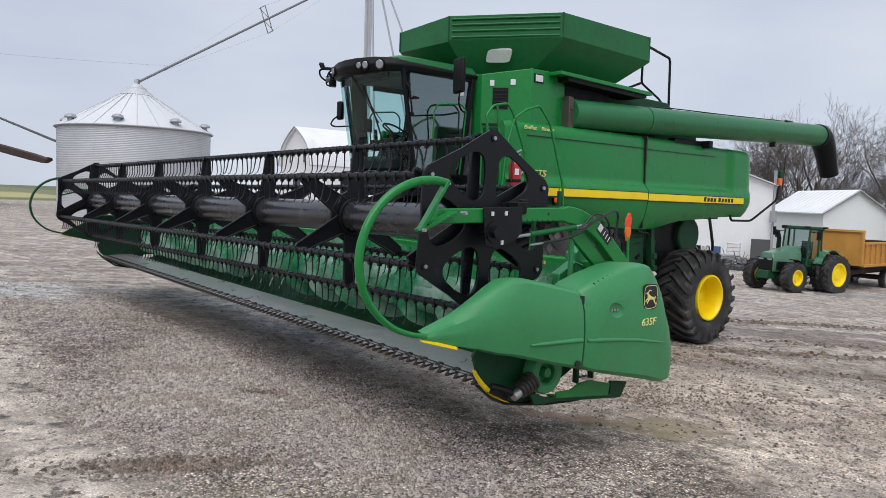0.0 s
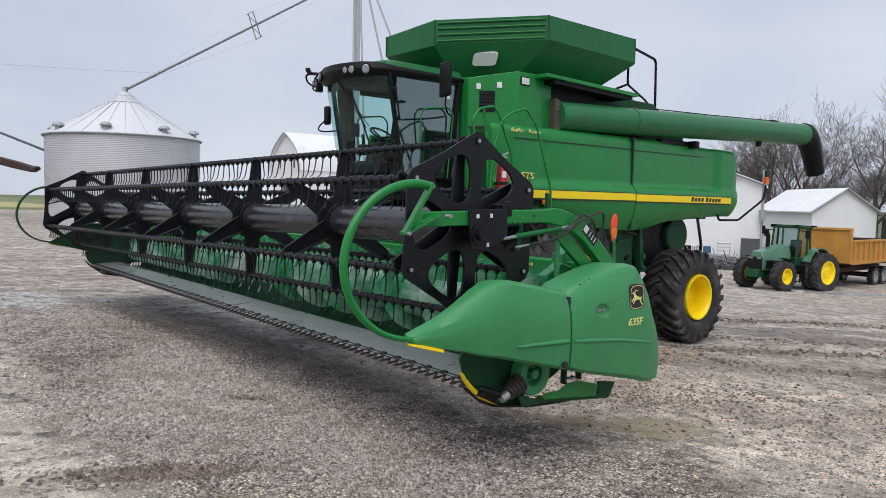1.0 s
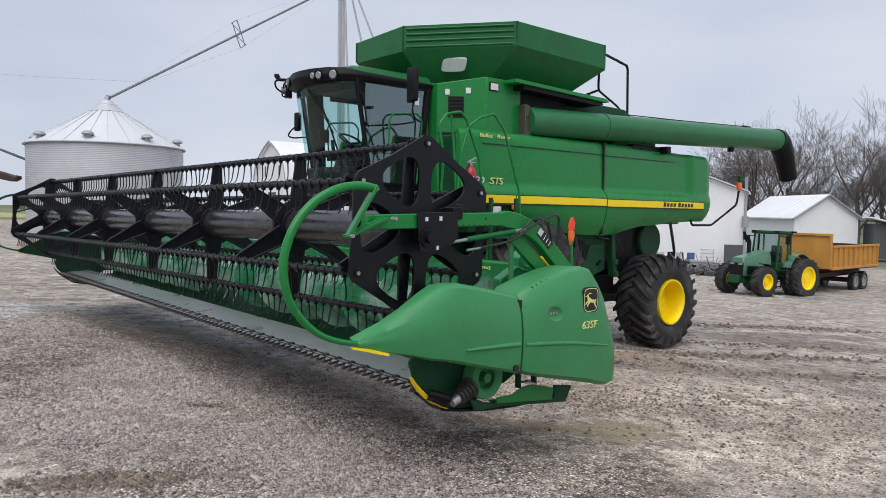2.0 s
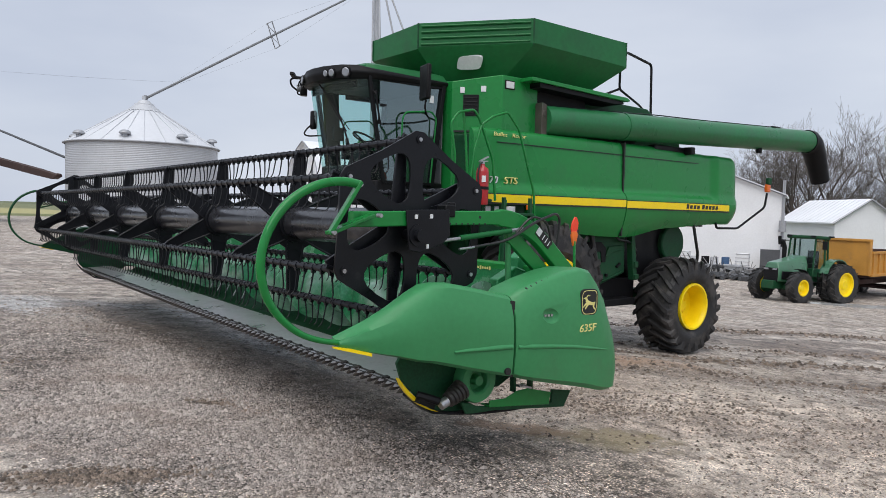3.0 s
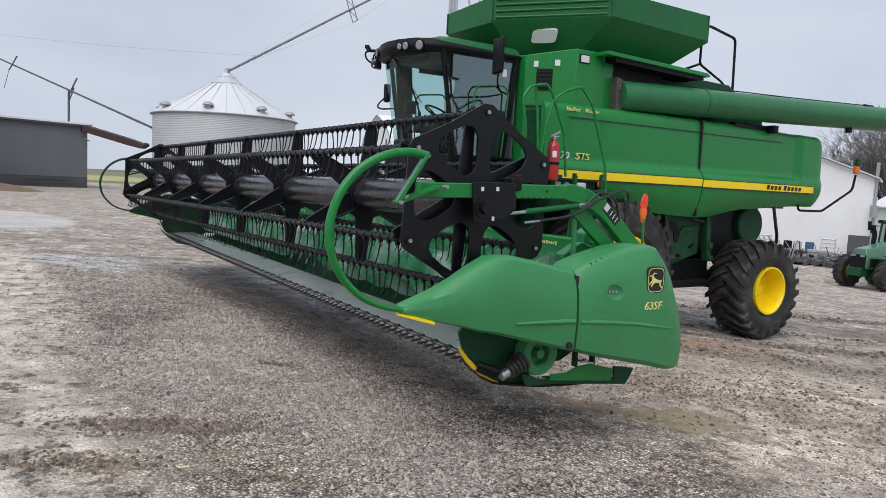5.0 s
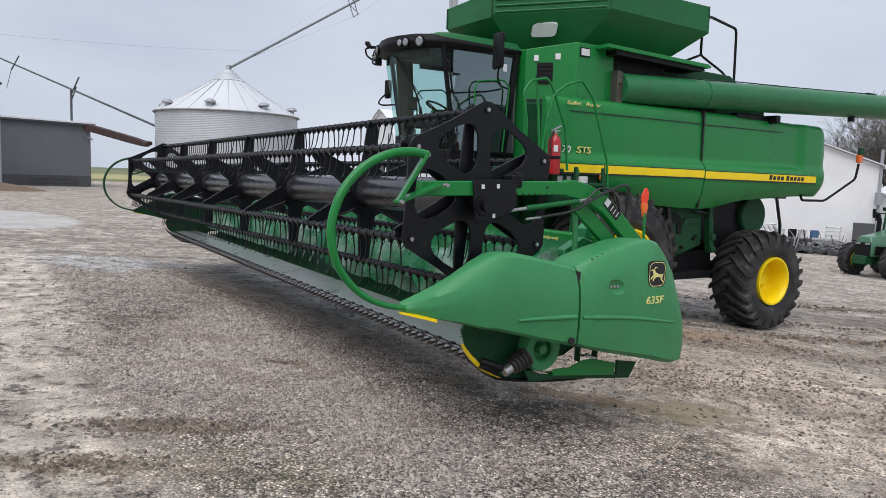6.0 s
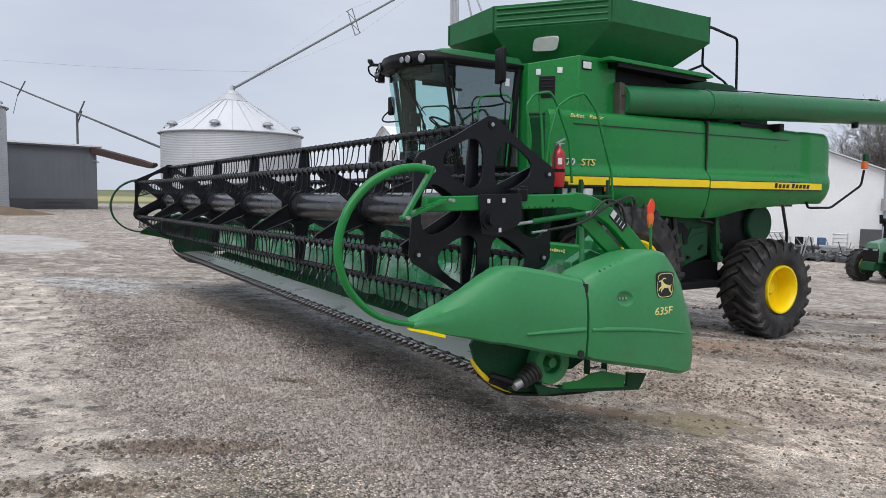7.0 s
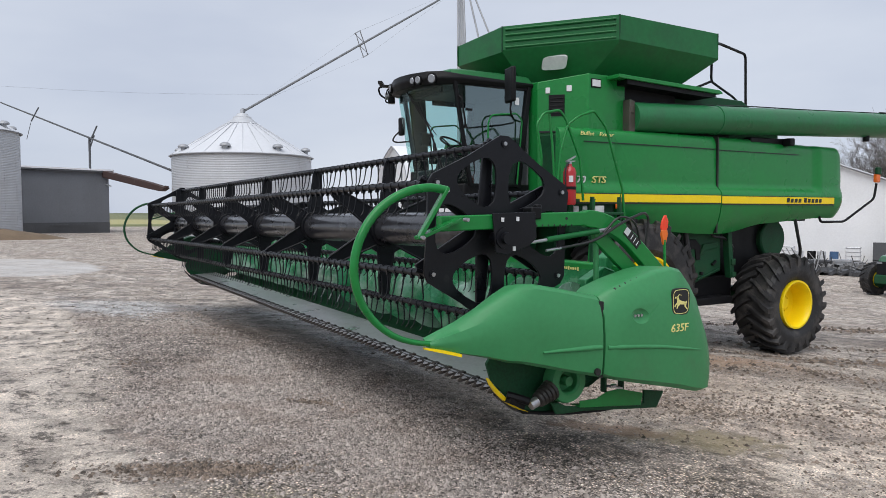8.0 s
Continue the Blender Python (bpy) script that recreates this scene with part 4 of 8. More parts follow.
part("strut", bm, GREEN_DARK, combine, "dull green strut under the body", bevel=0.008)
bm = bmesh.new()
sweep(bm, rounded([(1.50, 6.95, 1.56), (1.52, 7.02, 1.2), (1.50, 7.16, 0.9), (1.44, 7.2, 0.66)], 0.12), 0.045, seg=10)
sweep(bm, rounded([(1.46, 7.55, 1.60), (1.50, 7.62, 1.48), (1.48, 7.90, 1.46), (1.44, 8.2, 1.30), (1.30, 8.3, 1.0)], 0.08), 0.022, seg=8)
part("hose", bm, RUBBER_CLEAN, combine)
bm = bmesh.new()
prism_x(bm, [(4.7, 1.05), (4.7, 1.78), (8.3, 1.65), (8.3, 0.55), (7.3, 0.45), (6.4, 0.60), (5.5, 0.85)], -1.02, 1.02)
part("separator_housing", bm, GREEN_DARK, combine, "underside housing with shade in its dark green", bevel=0.03)
bm = bmesh.new()
box(bm, (0, 7.0, 0.50), (1.7, 3.6, 0.30))
box(bm, (1.30, 7.22, 0.42), (0.5, 1.7, 0.12))
box(bm, (1.15, 7.40, 0.60), (0.3, 1.9, 0.40))
part("chassis", bm, BLACK, combine, bevel=0.015)
bm = bmesh.new()
sweep(bm, rounded([(1.46, 6.7, 1.45), (1.50, 6.78, 1.1), (1.46, 6.95, 0.8), (1.40, 7.2, 0.7)], 0.1), 0.02, seg=8)
part("hose", bm, RUBBER_CLEAN, combine)
bm = bmesh.new()
sweep(bm, rounded([(1.62, 9.6, 1.78), (1.64, 9.66, 1.5), (1.6, 9.82, 1.2), (1.55, 9.86, 1.0)], 0.15), 0.028, seg=8)
box(bm, (1.55, 9.75, 1.74), (0.10, 0.35, 0.04))
part("hanging_hose", bm, RUBBER_CLEAN, combine)
# front and rear axles
bm = bmesh.new()
rod(bm, (-1.6, 5.48, 0.79), (1.6, 5.48, 0.79), 0.20, seg=20)
box(bm, (0, 5.5, 0.9), (2.4, 0.5, 0.45))
part("front_axle", bm, GREEN_DARK, combine, bevel=0.02)
bm = bmesh.new()
box(bm, (0, 9.04, 0.42), (2.7, 0.24, 0.22))
rod(bm, (-1.55, 9.04, 0.32), (1.55, 9.04, 0.32), 0.12, seg=16)
part("rear_axle", bm, GREEN_DARK, combine, bevel=0.02)


def wheel(cx, cy, cz, R, W, rim, lugs, parent, sx, lean=1):
    """A wide lug tyre on a dished yellow rim; cx is the outer face."""
    w = W / 2
    x0 = cx - sx * w
    bm = bmesh.new()
    tread = R - 0.078
    prof = [(-w * 0.80, rim + 0.005), (-w * 0.98, rim + 0.10), (-w, rim + 0.45 * (R - rim)), (-w * 0.93, tread - 0.05), (-w * 0.78, tread), (0, tread + 0.012), (w * 0.78, tread),
            (w * 0.93, tread - 0.05), (w, rim + 0.45 * (R - rim)), (w * 0.98, rim + 0.10), (w * 0.80, rim + 0.005), (w * 0.5, rim - 0.03), (-w * 0.5, rim - 0.03)]
    lathe_x(bm, prof, (x0, cy, cz), 72)
    part("tyre", bm, RUBBER, parent, "dusty black lug tyre", angle=32)
    for s in (-1, 1):
        for k in range(lugs):
            a0 = 2 * math.pi * (k + (0.5 if s > 0 else 0)) / lugs
            rows = []
            for j in range(6):
                f = j / 5
                x = s * (-0.03 + f * (w * 0.99 + 0.03))
                a = a0 + lean * (f ** 1.25) * 0.80 * (W * 0.5 / R)
                drop = (0.0 if f < 0.75 else (f - 0.75) * 0.20) + 0.007 * (1 + math.sin(k * 2.7 + j * 1.9 + s))
                hw = (0.024 + 0.014 * f + 0.005 * math.sin(k * 5.1 + s)) / R
                top, bot = R - drop, tread - 0.03 - (0.10 if f > 0.9 else 0)
                rows.append([(x0 + x, cy + rr * math.cos(a + da), cz + rr * math.sin(a + da)) for rr, da in ((bot, -hw * 1.5), (top, -hw), (top, hw), (bot, hw * 1.5))])
            bm = bmesh.new()
            loft(bm, rows)
            part("tread_lug", bm, RUBBER, parent, angle=32)
    bm = bmesh.new()
    o = w - 0.02
    lathe_x(bm, [(sx * (o - 0.02), rim + 0.012), (sx * (o + 0.005), rim + 0.01), (sx * (o + 0.005), rim - 0.02), (sx * (o - 0.05), rim - 0.05), (sx * (o - 0.12), rim - 0.06), (sx * (o - 0.30), rim - 0.075), (sx * (o - 0.32), rim * 0.52), (sx * (o - 0.27), rim * 0.42), (sx * (o - 0.27), 0.09), (sx * (o - 0.22), 0.085), (sx * (o - 0.22), 0.001), (sx * (o - 0.36), 0.001), (sx * (o - 0.36), rim - 0.06), (sx * -o, rim - 0.05), (sx * -o, rim + 0.01)], (x0, cy, cz), 48)
    r = part("rim", bm, YELLOW, parent, "yellow dished wheel rim", angle=35)
    for k in range(10):
        a = 2 * math.pi * k / 10
        bm = bmesh.new()
        rod(bm, (x0 + sx * (o - 0.27), cy + rim * 0.33 * math.cos(a), cz + rim * 0.33 * math.sin(a)), (x0 + sx * (o - 0.24), cy + rim * 0.33 * math.cos(a), cz + rim * 0.33 * math.sin(a)), 0.016, seg=6)
        part("wheel_nut", bm, YELLOW, parent)


def hub(name, cx, cy, cz, sx):
    bm = bmesh.new()
    rod(bm, (cx - sx * 0.75, cy, cz), (cx - sx * 0.30, cy, cz), 0.13, seg=20)
    return part(name, bm, GREEN_DARK, combine)


for sx in (1, -1):
    wheel(sx * 2.10, 9.04, 0.325, 0.855, 0.74, 0.40, 23, hub("rear_wheel", sx * 2.1, 9.04, 0.325, sx), sx)
    wheel(sx * 2.22, 5.47, 0.785, 1.015, 0.80, 0.47, 25, hub("front_wheel", sx * 2.22, 5.47, 0.785, sx), sx)

# Feeder house behind the header.
bm = bmesh.new()
loft(bm, [[(-0.75, 2.15, 0.65), (0.75, 2.15, 0.65), (0.75, 2.15, 1.35), (-0.75, 2.15, 1.35)], [(-0.70, 4.6, 1.25), (0.70, 4.6, 1.25), (0.70, 4.6, 2.05), (-0.70, 4.6, 2.05)]])
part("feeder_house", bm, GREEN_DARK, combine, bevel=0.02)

# Body behind the cab, with bevelled front corners.
bm = bmesh.new()
plan = [(-1.44, 5.67), (-1.44, 4.95), (-0.93, 4.42), (0.93, 4.42), (1.44, 4.95), (1.44, 5.67)]
top = [(x, y, 3.90 if y > 4.6 else 3.80) for x, y in plan]
loft(bm, [[(x, y, 1.85) for x, y in plan], [(x, y, 3.06) for x, y in plan], top])
part("front_body", bm, GREEN, combine, bevel=0.012)
for sx in (1, -1):
    bm = bmesh.new()
    prism_z(bm, [(sx * 0.95, 4.44), (sx * 1.46, 4.965), (sx * 1.46, 5.67), (sx * 1.50, 5.67), (sx * 1.50, 4.95), (sx * 0.97, 4.40)], 3.055, 3.08)
    part("body_trim", bm, DECAL_K, combine)
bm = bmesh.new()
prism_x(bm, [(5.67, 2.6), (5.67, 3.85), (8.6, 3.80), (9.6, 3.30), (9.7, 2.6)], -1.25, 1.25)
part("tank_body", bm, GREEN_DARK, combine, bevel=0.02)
# shelf over the auger's pivot
bm = bmesh.new()
prism_x(bm, [(5.30, 3.885), (6.7, 3.845), (7.46, 3.825), (7.53, 3.80), (7.54, 3.77), (7.46, 3.76), (5.30, 3.83)], 1.0, 1.70)
part("auger_shelf", bm, GREEN, combine, bevel=0.008)
# Black sheet that darkens the shelf's underside as shade would.
bm = bmesh.new()
prism_x(bm, [(5.50, 3.825), (7.4, 3.757), (7.44, 3.72), (7.2, 3.70), (5.50, 3.76)], 1.0, 1.66)
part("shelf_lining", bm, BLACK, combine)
# Black sheets stand in for the shade behind the auger.
bm = bmesh.new()
box(bm, (1.35, 6.2, 3.40), (0.06, 1.2, 0.72))
box(bm, (1.28, 7.4, 3.35), (0.06, 1.6, 0.55))
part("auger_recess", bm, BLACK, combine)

# Flared tank extension: an eight-sided funnel with a band round the rim, ribbed at the bevelled corners.
LOW = [(-0.48, 4.50), (0.48, 4.50), (1.22, 5.12), (1.22, 6.95), (0.60, 7.30), (-0.60, 7.30), (-1.22, 6.95), (-1.22, 5.12)]
RIM = [(-0.62, 4.0, 4.25, 4.57), (0.62, 4.0, 4.25, 4.62), (1.625, 5.37, 4.36, 4.75), (1.63, 7.47, 4.30, 4.725), (0.75, 8.05, 4.32, 4.72), (-0.75, 8.05, 4.32, 4.72), (-1.63, 7.47, 4.30, 4.725), (-1.625, 5.37, 4.36, 4.735)]
bm = bmesh.new()
rows = [[(x, y, 3.86) for x, y in LOW], [(x, y, z0) for x, y, z0, z1 in RIM], [(x * 1.012, y + 0.0, z0 + 0.03) for x, y, z0, z1 in RIM], [(x * 1.0, y, z1) for x, y, z0, z1 in RIM],
        [(x * 0.97, 6.0 + (y - 6.0) * 0.975, z1) for x, y, z0, z1 in RIM], [(x * 0.95, 6.0 + (y - 6.0) * 0.955, z0 + 0.05) for x, y, z0, z1 in RIM], [(x * 0.93, 6.0 + (y - 5.95) * 0.9, 3.95) for x, y in LOW]]
loft(bm, rows, caps=False)
ext = part("tank_extension", bm, GREEN_TANK, combine, "green flared grain tank extension", angle=20)
for k, (a, b) in enumerate(((1, 2), (3, 4), (5, 6), (7, 0))):
    A0, B0 = RIM[a], RIM[b]
    bm = bmesh.new()
    out = Vector(((A0[0] + B0[0]) / 2, (A0[1] + B0[1]) / 2 - 6.0, 0)).normalized() * 0.018
    for f in (0.16, 0.40, 0.64, 0.86):
        pts = []
        for u in (0.03, 0.5, 0.97):
            x, y = A0[0] + (B0[0] - A0[0]) * u, A0[1] + (B0[1] - A0[1]) * u
            z0, z1 = A0[2] + (B0[2] - A0[2]) * u, A0[3] + (B0[3] - A0[3]) * u
            pts.append(Vector((x, y, z0 + (z1 - z0) * f)) + out * 0.7)
        sweep(bm, pts, 0.017, seg=8)
    part("rib", bm, GREEN_TANK, ext)
    for q in (A0, B0):
        bm = bmesh.new()
        rod(bm, Vector((q[0], q[1], q[2] + 0.01)) + out * 0.2, Vector((q[0], q[1], q[3])) + out * 0.2, 0.014, seg=6)
        part("corner_seam", bm, GREEN_DARK, ext)
# pale worn plate on the underside of the bevelled corner
bm = bmesh.new()
n1 = (Vector((1.22, 5.12, 3.86)) + Vector((0.48, 4.5, 3.86))) / 2
n2 = (Vector((1.625, 5.37, 4.36)) + Vector((0.62, 4.0, 4.25))) / 2
e = (Vector((1.22, 5.12, 3.86)) - Vector((0.48, 4.5, 3.86))).normalized()
upv = (n2 - n1)
nrm = e.cross(upv).normalized()
if nrm.z > 0:
    nrm = -nrm
c = n1 + upv * 0.56 - e * 0.05
pl = []
for j in range(20):
    t = 2 * math.pi * j / 20
    cu_, su_ = math.cos(t), math.sin(t)
    pl.append(c + e * 0.185 * math.copysign(abs(cu_) ** 0.4, cu_) + upv.normalized() * 0.105 * math.copysign(abs(su_) ** 0.4, su_))
loft(bm, [[p + nrm * 0.03 for p in pl], [p - nrm * 0.03 for p in pl]])
part("window_panel", bm, DECAL_W, ext, "pale rounded tank window")

# Stickers and grille on the bevelled corner and the side.
cf = Vector((0.51, 0.53, 0)).normalized()
nf = Vector((cf.y, -cf.x, 0))
rot_f = Matrix.Rotation(math.atan2(nf.y, nf.x), 4, "Z")


def on_bevel(u, z, w, h, material, name, label="", off=0.006):
    bm = bmesh.new()
    p = Vector((0.93, 4.42, 0)) + cf * u + nf * off
    box(bm, (p.x, p.y, z), (0.014, w, h), rot_f)
    return part(name, bm, material, combine, label, bevel=0.003)


on_bevel(0.15, 3.67, 0.065, 0.085, DECAL_W, "sticker", "small white warning sticker")
on_bevel(0.46, 3.69, 0.075, 0.085, DECAL_W, "sticker", "small white warning sticker")
on_bevel(0.28, 3.45, 0.23, 0.31, BLACK, "vent_grille", "dark vent grille")
for f in range(5):
    on_bevel(0.28, 3.345 + f * 0.052, 0.19, 0.012, INSIDE, "vent_slat", off=0.016)
bm = bmesh.new()
box(bm, (1.446, 5.09, 3.765), (0.014, 0.19, 0.13))
part("lamp_bezel", bm, BLACK, combine, bevel=0.004)
bm = bmesh.new()
box(bm, (1.452, 5.09, 3.765), (0.014, 0.155, 0.098))
part("side_lamp", bm, DECAL_W, combine, "square white lamp", bevel=0.003)

# Unloading auger, folded back along the side.
bm = bmesh.new()
a0, a1 = Vector((1.47, 5.74, 3.31)), Vector((1.90, 13.15, 3.54))
rod(bm, a0, a1, 0.226, seg=36)
rod(bm, a0 + (a1 - a0) * 0.235, a0 + (a1 - a0) * 0.24, 0.236, seg=36)
uaug = part("unloading_auger", bm, AUGER_GREEN, combine, "long green unloading auger tube", angle=40)
bm = bmesh.new()
d = (a1 - a0).normalized()
prism_x(bm, [(5.63, 3.08), (5.74, 3.06), (5.755, 3.30), (5.73, 3.54), (5.63, 3.56)], 1.25, 1.585)
box(bm, (1.59, 5.68, 3.40), (0.02, 0.06, 0.09))
part("auger_elbow", bm, WORN, uaug, "dark worn auger elbow", bevel=0.01)
bm = bmesh.new()
rings = []
for f, dy, dz, r in ((0, -0.06, 0.0, 0.242), (0.2, 0.06, -0.0, 0.245), (0.4, 0.18, -0.07, 0.24), (0.6, 0.32, -0.22, 0.225), (0.8, 0.46, -0.46, 0.205), (1, 0.64, -0.80, 0.19)):
    tilt = radians(-66 * smoothstep(0.05, 0.75, f))
    cpt = a1 + Vector((0.0, dy, dz))
    axis_n = Vector((0, math.cos(tilt), math.sin(tilt)))
    vv = Vector((0, -axis_n.z, axis_n.y))
    rings.append([cpt + Vector((1, 0, 0)) * r * math.cos(2 * math.pi * j / 28) + vv * r * math.sin(2 * math.pi * j / 28) for j in range(28)])
loft(bm, rings)
part("spout_boot", bm, BLACK, uaug, "black rubber spout boot", angle=50)
bm = bmesh.new()
box(bm, (1.66, 9.25, 3.08), (0.26, 0.12, 0.13))
box(bm, (1.55, 8.8, 3.09), (0.16, 0.9, 0.10))
part("auger_saddle", bm, BLACK, combine, bevel=0.02)
bm = bmesh.new()
rod(bm, (1.84, 11.35, 3.30), (1.84, 11.35, 3.18), 0.06, seg=14)
part("auger_lamp", bm, BLACK, uaug)
bm = bmesh.new()
sweep(bm, rounded([(1.52, 6.4, 3.56), (1.60, 7.6, 3.60), (1.64, 8.2, 3.63), (1.72, 9.6, 3.66), (1.86, 12.0, 3.735)], 0.3), 0.010, seg=6)
box(bm, (1.86, 11.9, 3.735), (0.05, 0.3, 0.02))
part("auger_wire", bm, RUBBER_CLEAN, uaug)

# Rails behind the tank, warning lamp arm at the rear.
bm = bmesh.new()
sweep(bm, rounded([(1.42, 7.60, 4.62), (1.20, 8.05, 4.72), (0.92, 9.10, 4.70), (0.93, 9.12, 3.72)], 0.10), 0.024, seg=8)
sweep(bm, rounded([(1.42, 7.60, 4.35), (1.40, 7.62, 4.02), (1.10, 8.55, 3.88), (0.93, 9.10, 3.72)], 0.08), 0.020, seg=8)
sweep(bm, rounded([(1.40, 7.62, 4.02), (1.36, 7.2, 3.86)], 0.08), 0.020, seg=8)
box(bm, (0.93, 9.12, 3.66), (0.10, 0.10, 0.16))
part("service_rail", bm, BLACK, combine, "black tube service rail")
bm = bmesh.new()
sweep(bm, rounded([(1.66, 10.25, 1.80), (1.66, 10.30, 1.70), (1.70, 10.95, 1.70), (1.74, 11.85, 2.13), (1.74, 11.92, 2.42)], 0.08), 0.022, seg=8)
larm = part("lamp_arm", bm, BLACK, combine, "bent black tube lamp arm")
bm = bmesh.new()
box(bm, (1.74, 11.93, 2.52), (0.07, 0.14, 0.16))
part("warning_lamp", bm, LENS_ORANGE, larm, "amber warning lamp", bevel=0.02)
bm = bmesh.new()
box(bm, (1.76, 11.93, 2.66), (0.06, 0.15, 0.14))
part("lamp_back", bm, GREEN_DARK, larm, bevel=0.02)

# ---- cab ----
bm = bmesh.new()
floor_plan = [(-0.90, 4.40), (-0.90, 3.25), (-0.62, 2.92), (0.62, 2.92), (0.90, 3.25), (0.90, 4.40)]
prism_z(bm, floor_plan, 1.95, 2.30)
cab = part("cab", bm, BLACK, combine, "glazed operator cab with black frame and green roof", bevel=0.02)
FLOOR = [(-0.92, 3.36), (-0.86, 3.21), (-0.42, 3.06), (0.0, 3.01), (0.42, 3.05), (0.85, 3.19), (0.92, 3.35)]
HEAD = [(-0.92, 3.10), (-0.86, 2.95), (-0.42, 2.82), (0.0, 2.77), (0.42, 2.81), (0.85, 2.94), (0.92, 3.10)]
ZL, ZH = 2.28, 3.70
bm = bmesh.new()
lo = [bm.verts.new((x * 0.97, y, ZL)) for x, y in FLOOR]
hi = [bm.verts.new((x * 0.97, y, ZH)) for x, y in HEAD]
for k in range(len(lo) - 1):
    bm.faces.new((lo[k], lo[k + 1], hi[k + 1], hi[k]))
wind = part("windscreen", bm, WINDOW, cab, "curved clear windscreen", angle=20)
wind.visible_shadow = False
for sx in (1, -1):
    bm = bmesh.new()
    quad = [(3.37, ZL), (4.16, ZL), (4.33, ZH), (3.12, ZH)]
    bm.faces.new([bm.verts.new((sx * 0.905, y, z)) for y, z in quad])
    sw = part("side_window", bm, TINTED if sx > 0 else WINDOW, cab, "tinted cab door window" if sx > 0 else "clear cab side window", angle=0)
    sw.visible_shadow = False
    bm = bmesh.new()
    for a, b, w in (((0.91, 3.35, ZL), (0.91, 3.09, ZH), 0.045), ((0.91, 4.18, ZL), (0.91, 4.36, ZH), 0.065), ((0.91, 3.35, ZL), (0.91, 4.18, ZL), 0.035), ((0.91, 3.09, ZH), (0.91, 4.36, ZH), 0.035), ((0.905, 3.27, 2.72), (0.905, 3.9, 2.72), 0.008)):
        a, b = Vector((sx * a[0], *a[1:])), Vector((sx * b[0], *b[1:]))
        dd = b - a
        mm = Matrix.Translation((a + b) / 2) @ dd.to_track_quat("Z", "X").to_matrix().to_4x4()
        bmesh.ops.create_cube(bm, size=1, matrix=mm @ Matrix.Diagonal((w, w * 1.5, dd.length + w, 1)))
    part("door_frame", bm, BLACK, cab, bevel=0.008)
    bm = bmesh.new()
    sweep(bm, rounded([(sx * 0.94, 3.14, 3.52), (sx * 0.99, 3.16, 3.48), (sx * 0.99, 3.22, 3.15), (sx * 0.94, 3.24, 3.10)], 0.03), 0.014, seg=8)
    box(bm, (sx * 0.95, 3.17, 3.50), (0.05, 0.04, 0.05))
    box(bm, (sx * 0.95, 3.24, 3.10), (0.05, 0.04, 0.05))
    box(bm, (sx * 0.95, 3.30, 3.34), (0.03, 0.10, 0.03))
    part("grab_handle", bm, BLACK, cab)
    bm = bmesh.new()
    box(bm, (sx * 0.925, 4.02, 2.92), (0.03, 0.22, 0.06))
    box(bm, (sx * 0.925, 4.0, 2.80), (0.03, 0.12, 0.14))
    part("door_latch", bm, BLACK, cab, bevel=0.01)
    bm = bmesh.new()
    sweep(bm, rounded([(sx * 0.96, 3.62, 2.72), (sx * 1.0, 3.60, 3.18), (sx * 1.0, 3.66, 3.28), (sx * 1.0, 4.10, 3.33), (sx * 1.0, 4.20, 3.24), (sx * 0.96, 4.14, 2.30)], 0.05), 0.013, seg=8)
    part("door_rail", bm, GREEN, cab, "green tube rail beside the door")
    # door sticker
bm = bmesh.new()
box(bm, (0.914, 4.16, 3.52), (0.004, 0.075, 0.11))
part("sticker", bm, DECAL_W, cab, "white sticker on the glass")
bm = bmesh.new()
loft(bm, [[(x, y, 2.30) for x, y in FLOOR] + [(0.92, 3.6, 2.30), (-0.92, 3.6, 2.30)], [(x * 0.97, y + 0.06, 1.98) for x, y in FLOOR] + [(0.9, 3.6, 1.98), (-0.9, 3.6, 1.98)]])
part("cab_sill", bm, BLACK, cab)
# windscreen edge strips: pale right-hand pillar glass edge and black pillars
for sx in (1, -1):
    bm = bmesh.new()
    rod(bm, (sx * 0.90, 3.35, ZL), (sx * 0.90, 3.10, ZH), 0.032, seg=8)
    part("pillar", bm, BLACK, cab)
# rear wall of the cab
bm = bmesh.new()
box(bm, (0, 4.38, 3.0), (1.78, 0.03, 1.45))
part("cab_back", bm, HEADLINER, cab, bevel=0.01)
bm = bmesh.new()
box(bm, (0, 3.7, 3.70), (1.72, 1.30, 0.03))
part("headliner", bm, HEADLINER, cab)
bm = bmesh.new()
prism_x(bm, [(3.34, ZL), (3.52, ZL), (3.44, ZH), (3.16, ZH)], -0.90, -0.84)
part("door_front_panel", bm, INSIDE, cab)
# roof shell, black visor band and work lamps
ROOF = [(-0.97, 4.46), (-0.98, 3.16), (-0.88, 2.90), (-0.66, 2.74), (-0.30, 2.63), (0.0, 2.60), (0.30, 2.63), (0.66, 2.74), (0.88, 2.90), (0.98, 3.16), (0.97, 4.46)]
bm = bmesh.new()
loft(bm, [[(x * 0.97, y + 0.03, 3.665 + 0.055 * smoothstep(2.8, 3.6, y)) for x, y in ROOF], [(x * 1.01, y - 0.01, 3.76 + 0.01 * smoothstep(2.9, 3.6, y)) for x, y in ROOF], [(x * 0.985, y + 0.02, 3.865 - 0.075 * smoothstep(2.8, 3.4, y)) for x, y in ROOF]])
part("visor", bm, BLACK, cab, "black roof visor with round work lamps", bevel=0.015)
bm = bmesh.new()
ROOF2 = [(x, max(y, 2.92 + 0.12 * abs(x))) for x, y in ROOF]
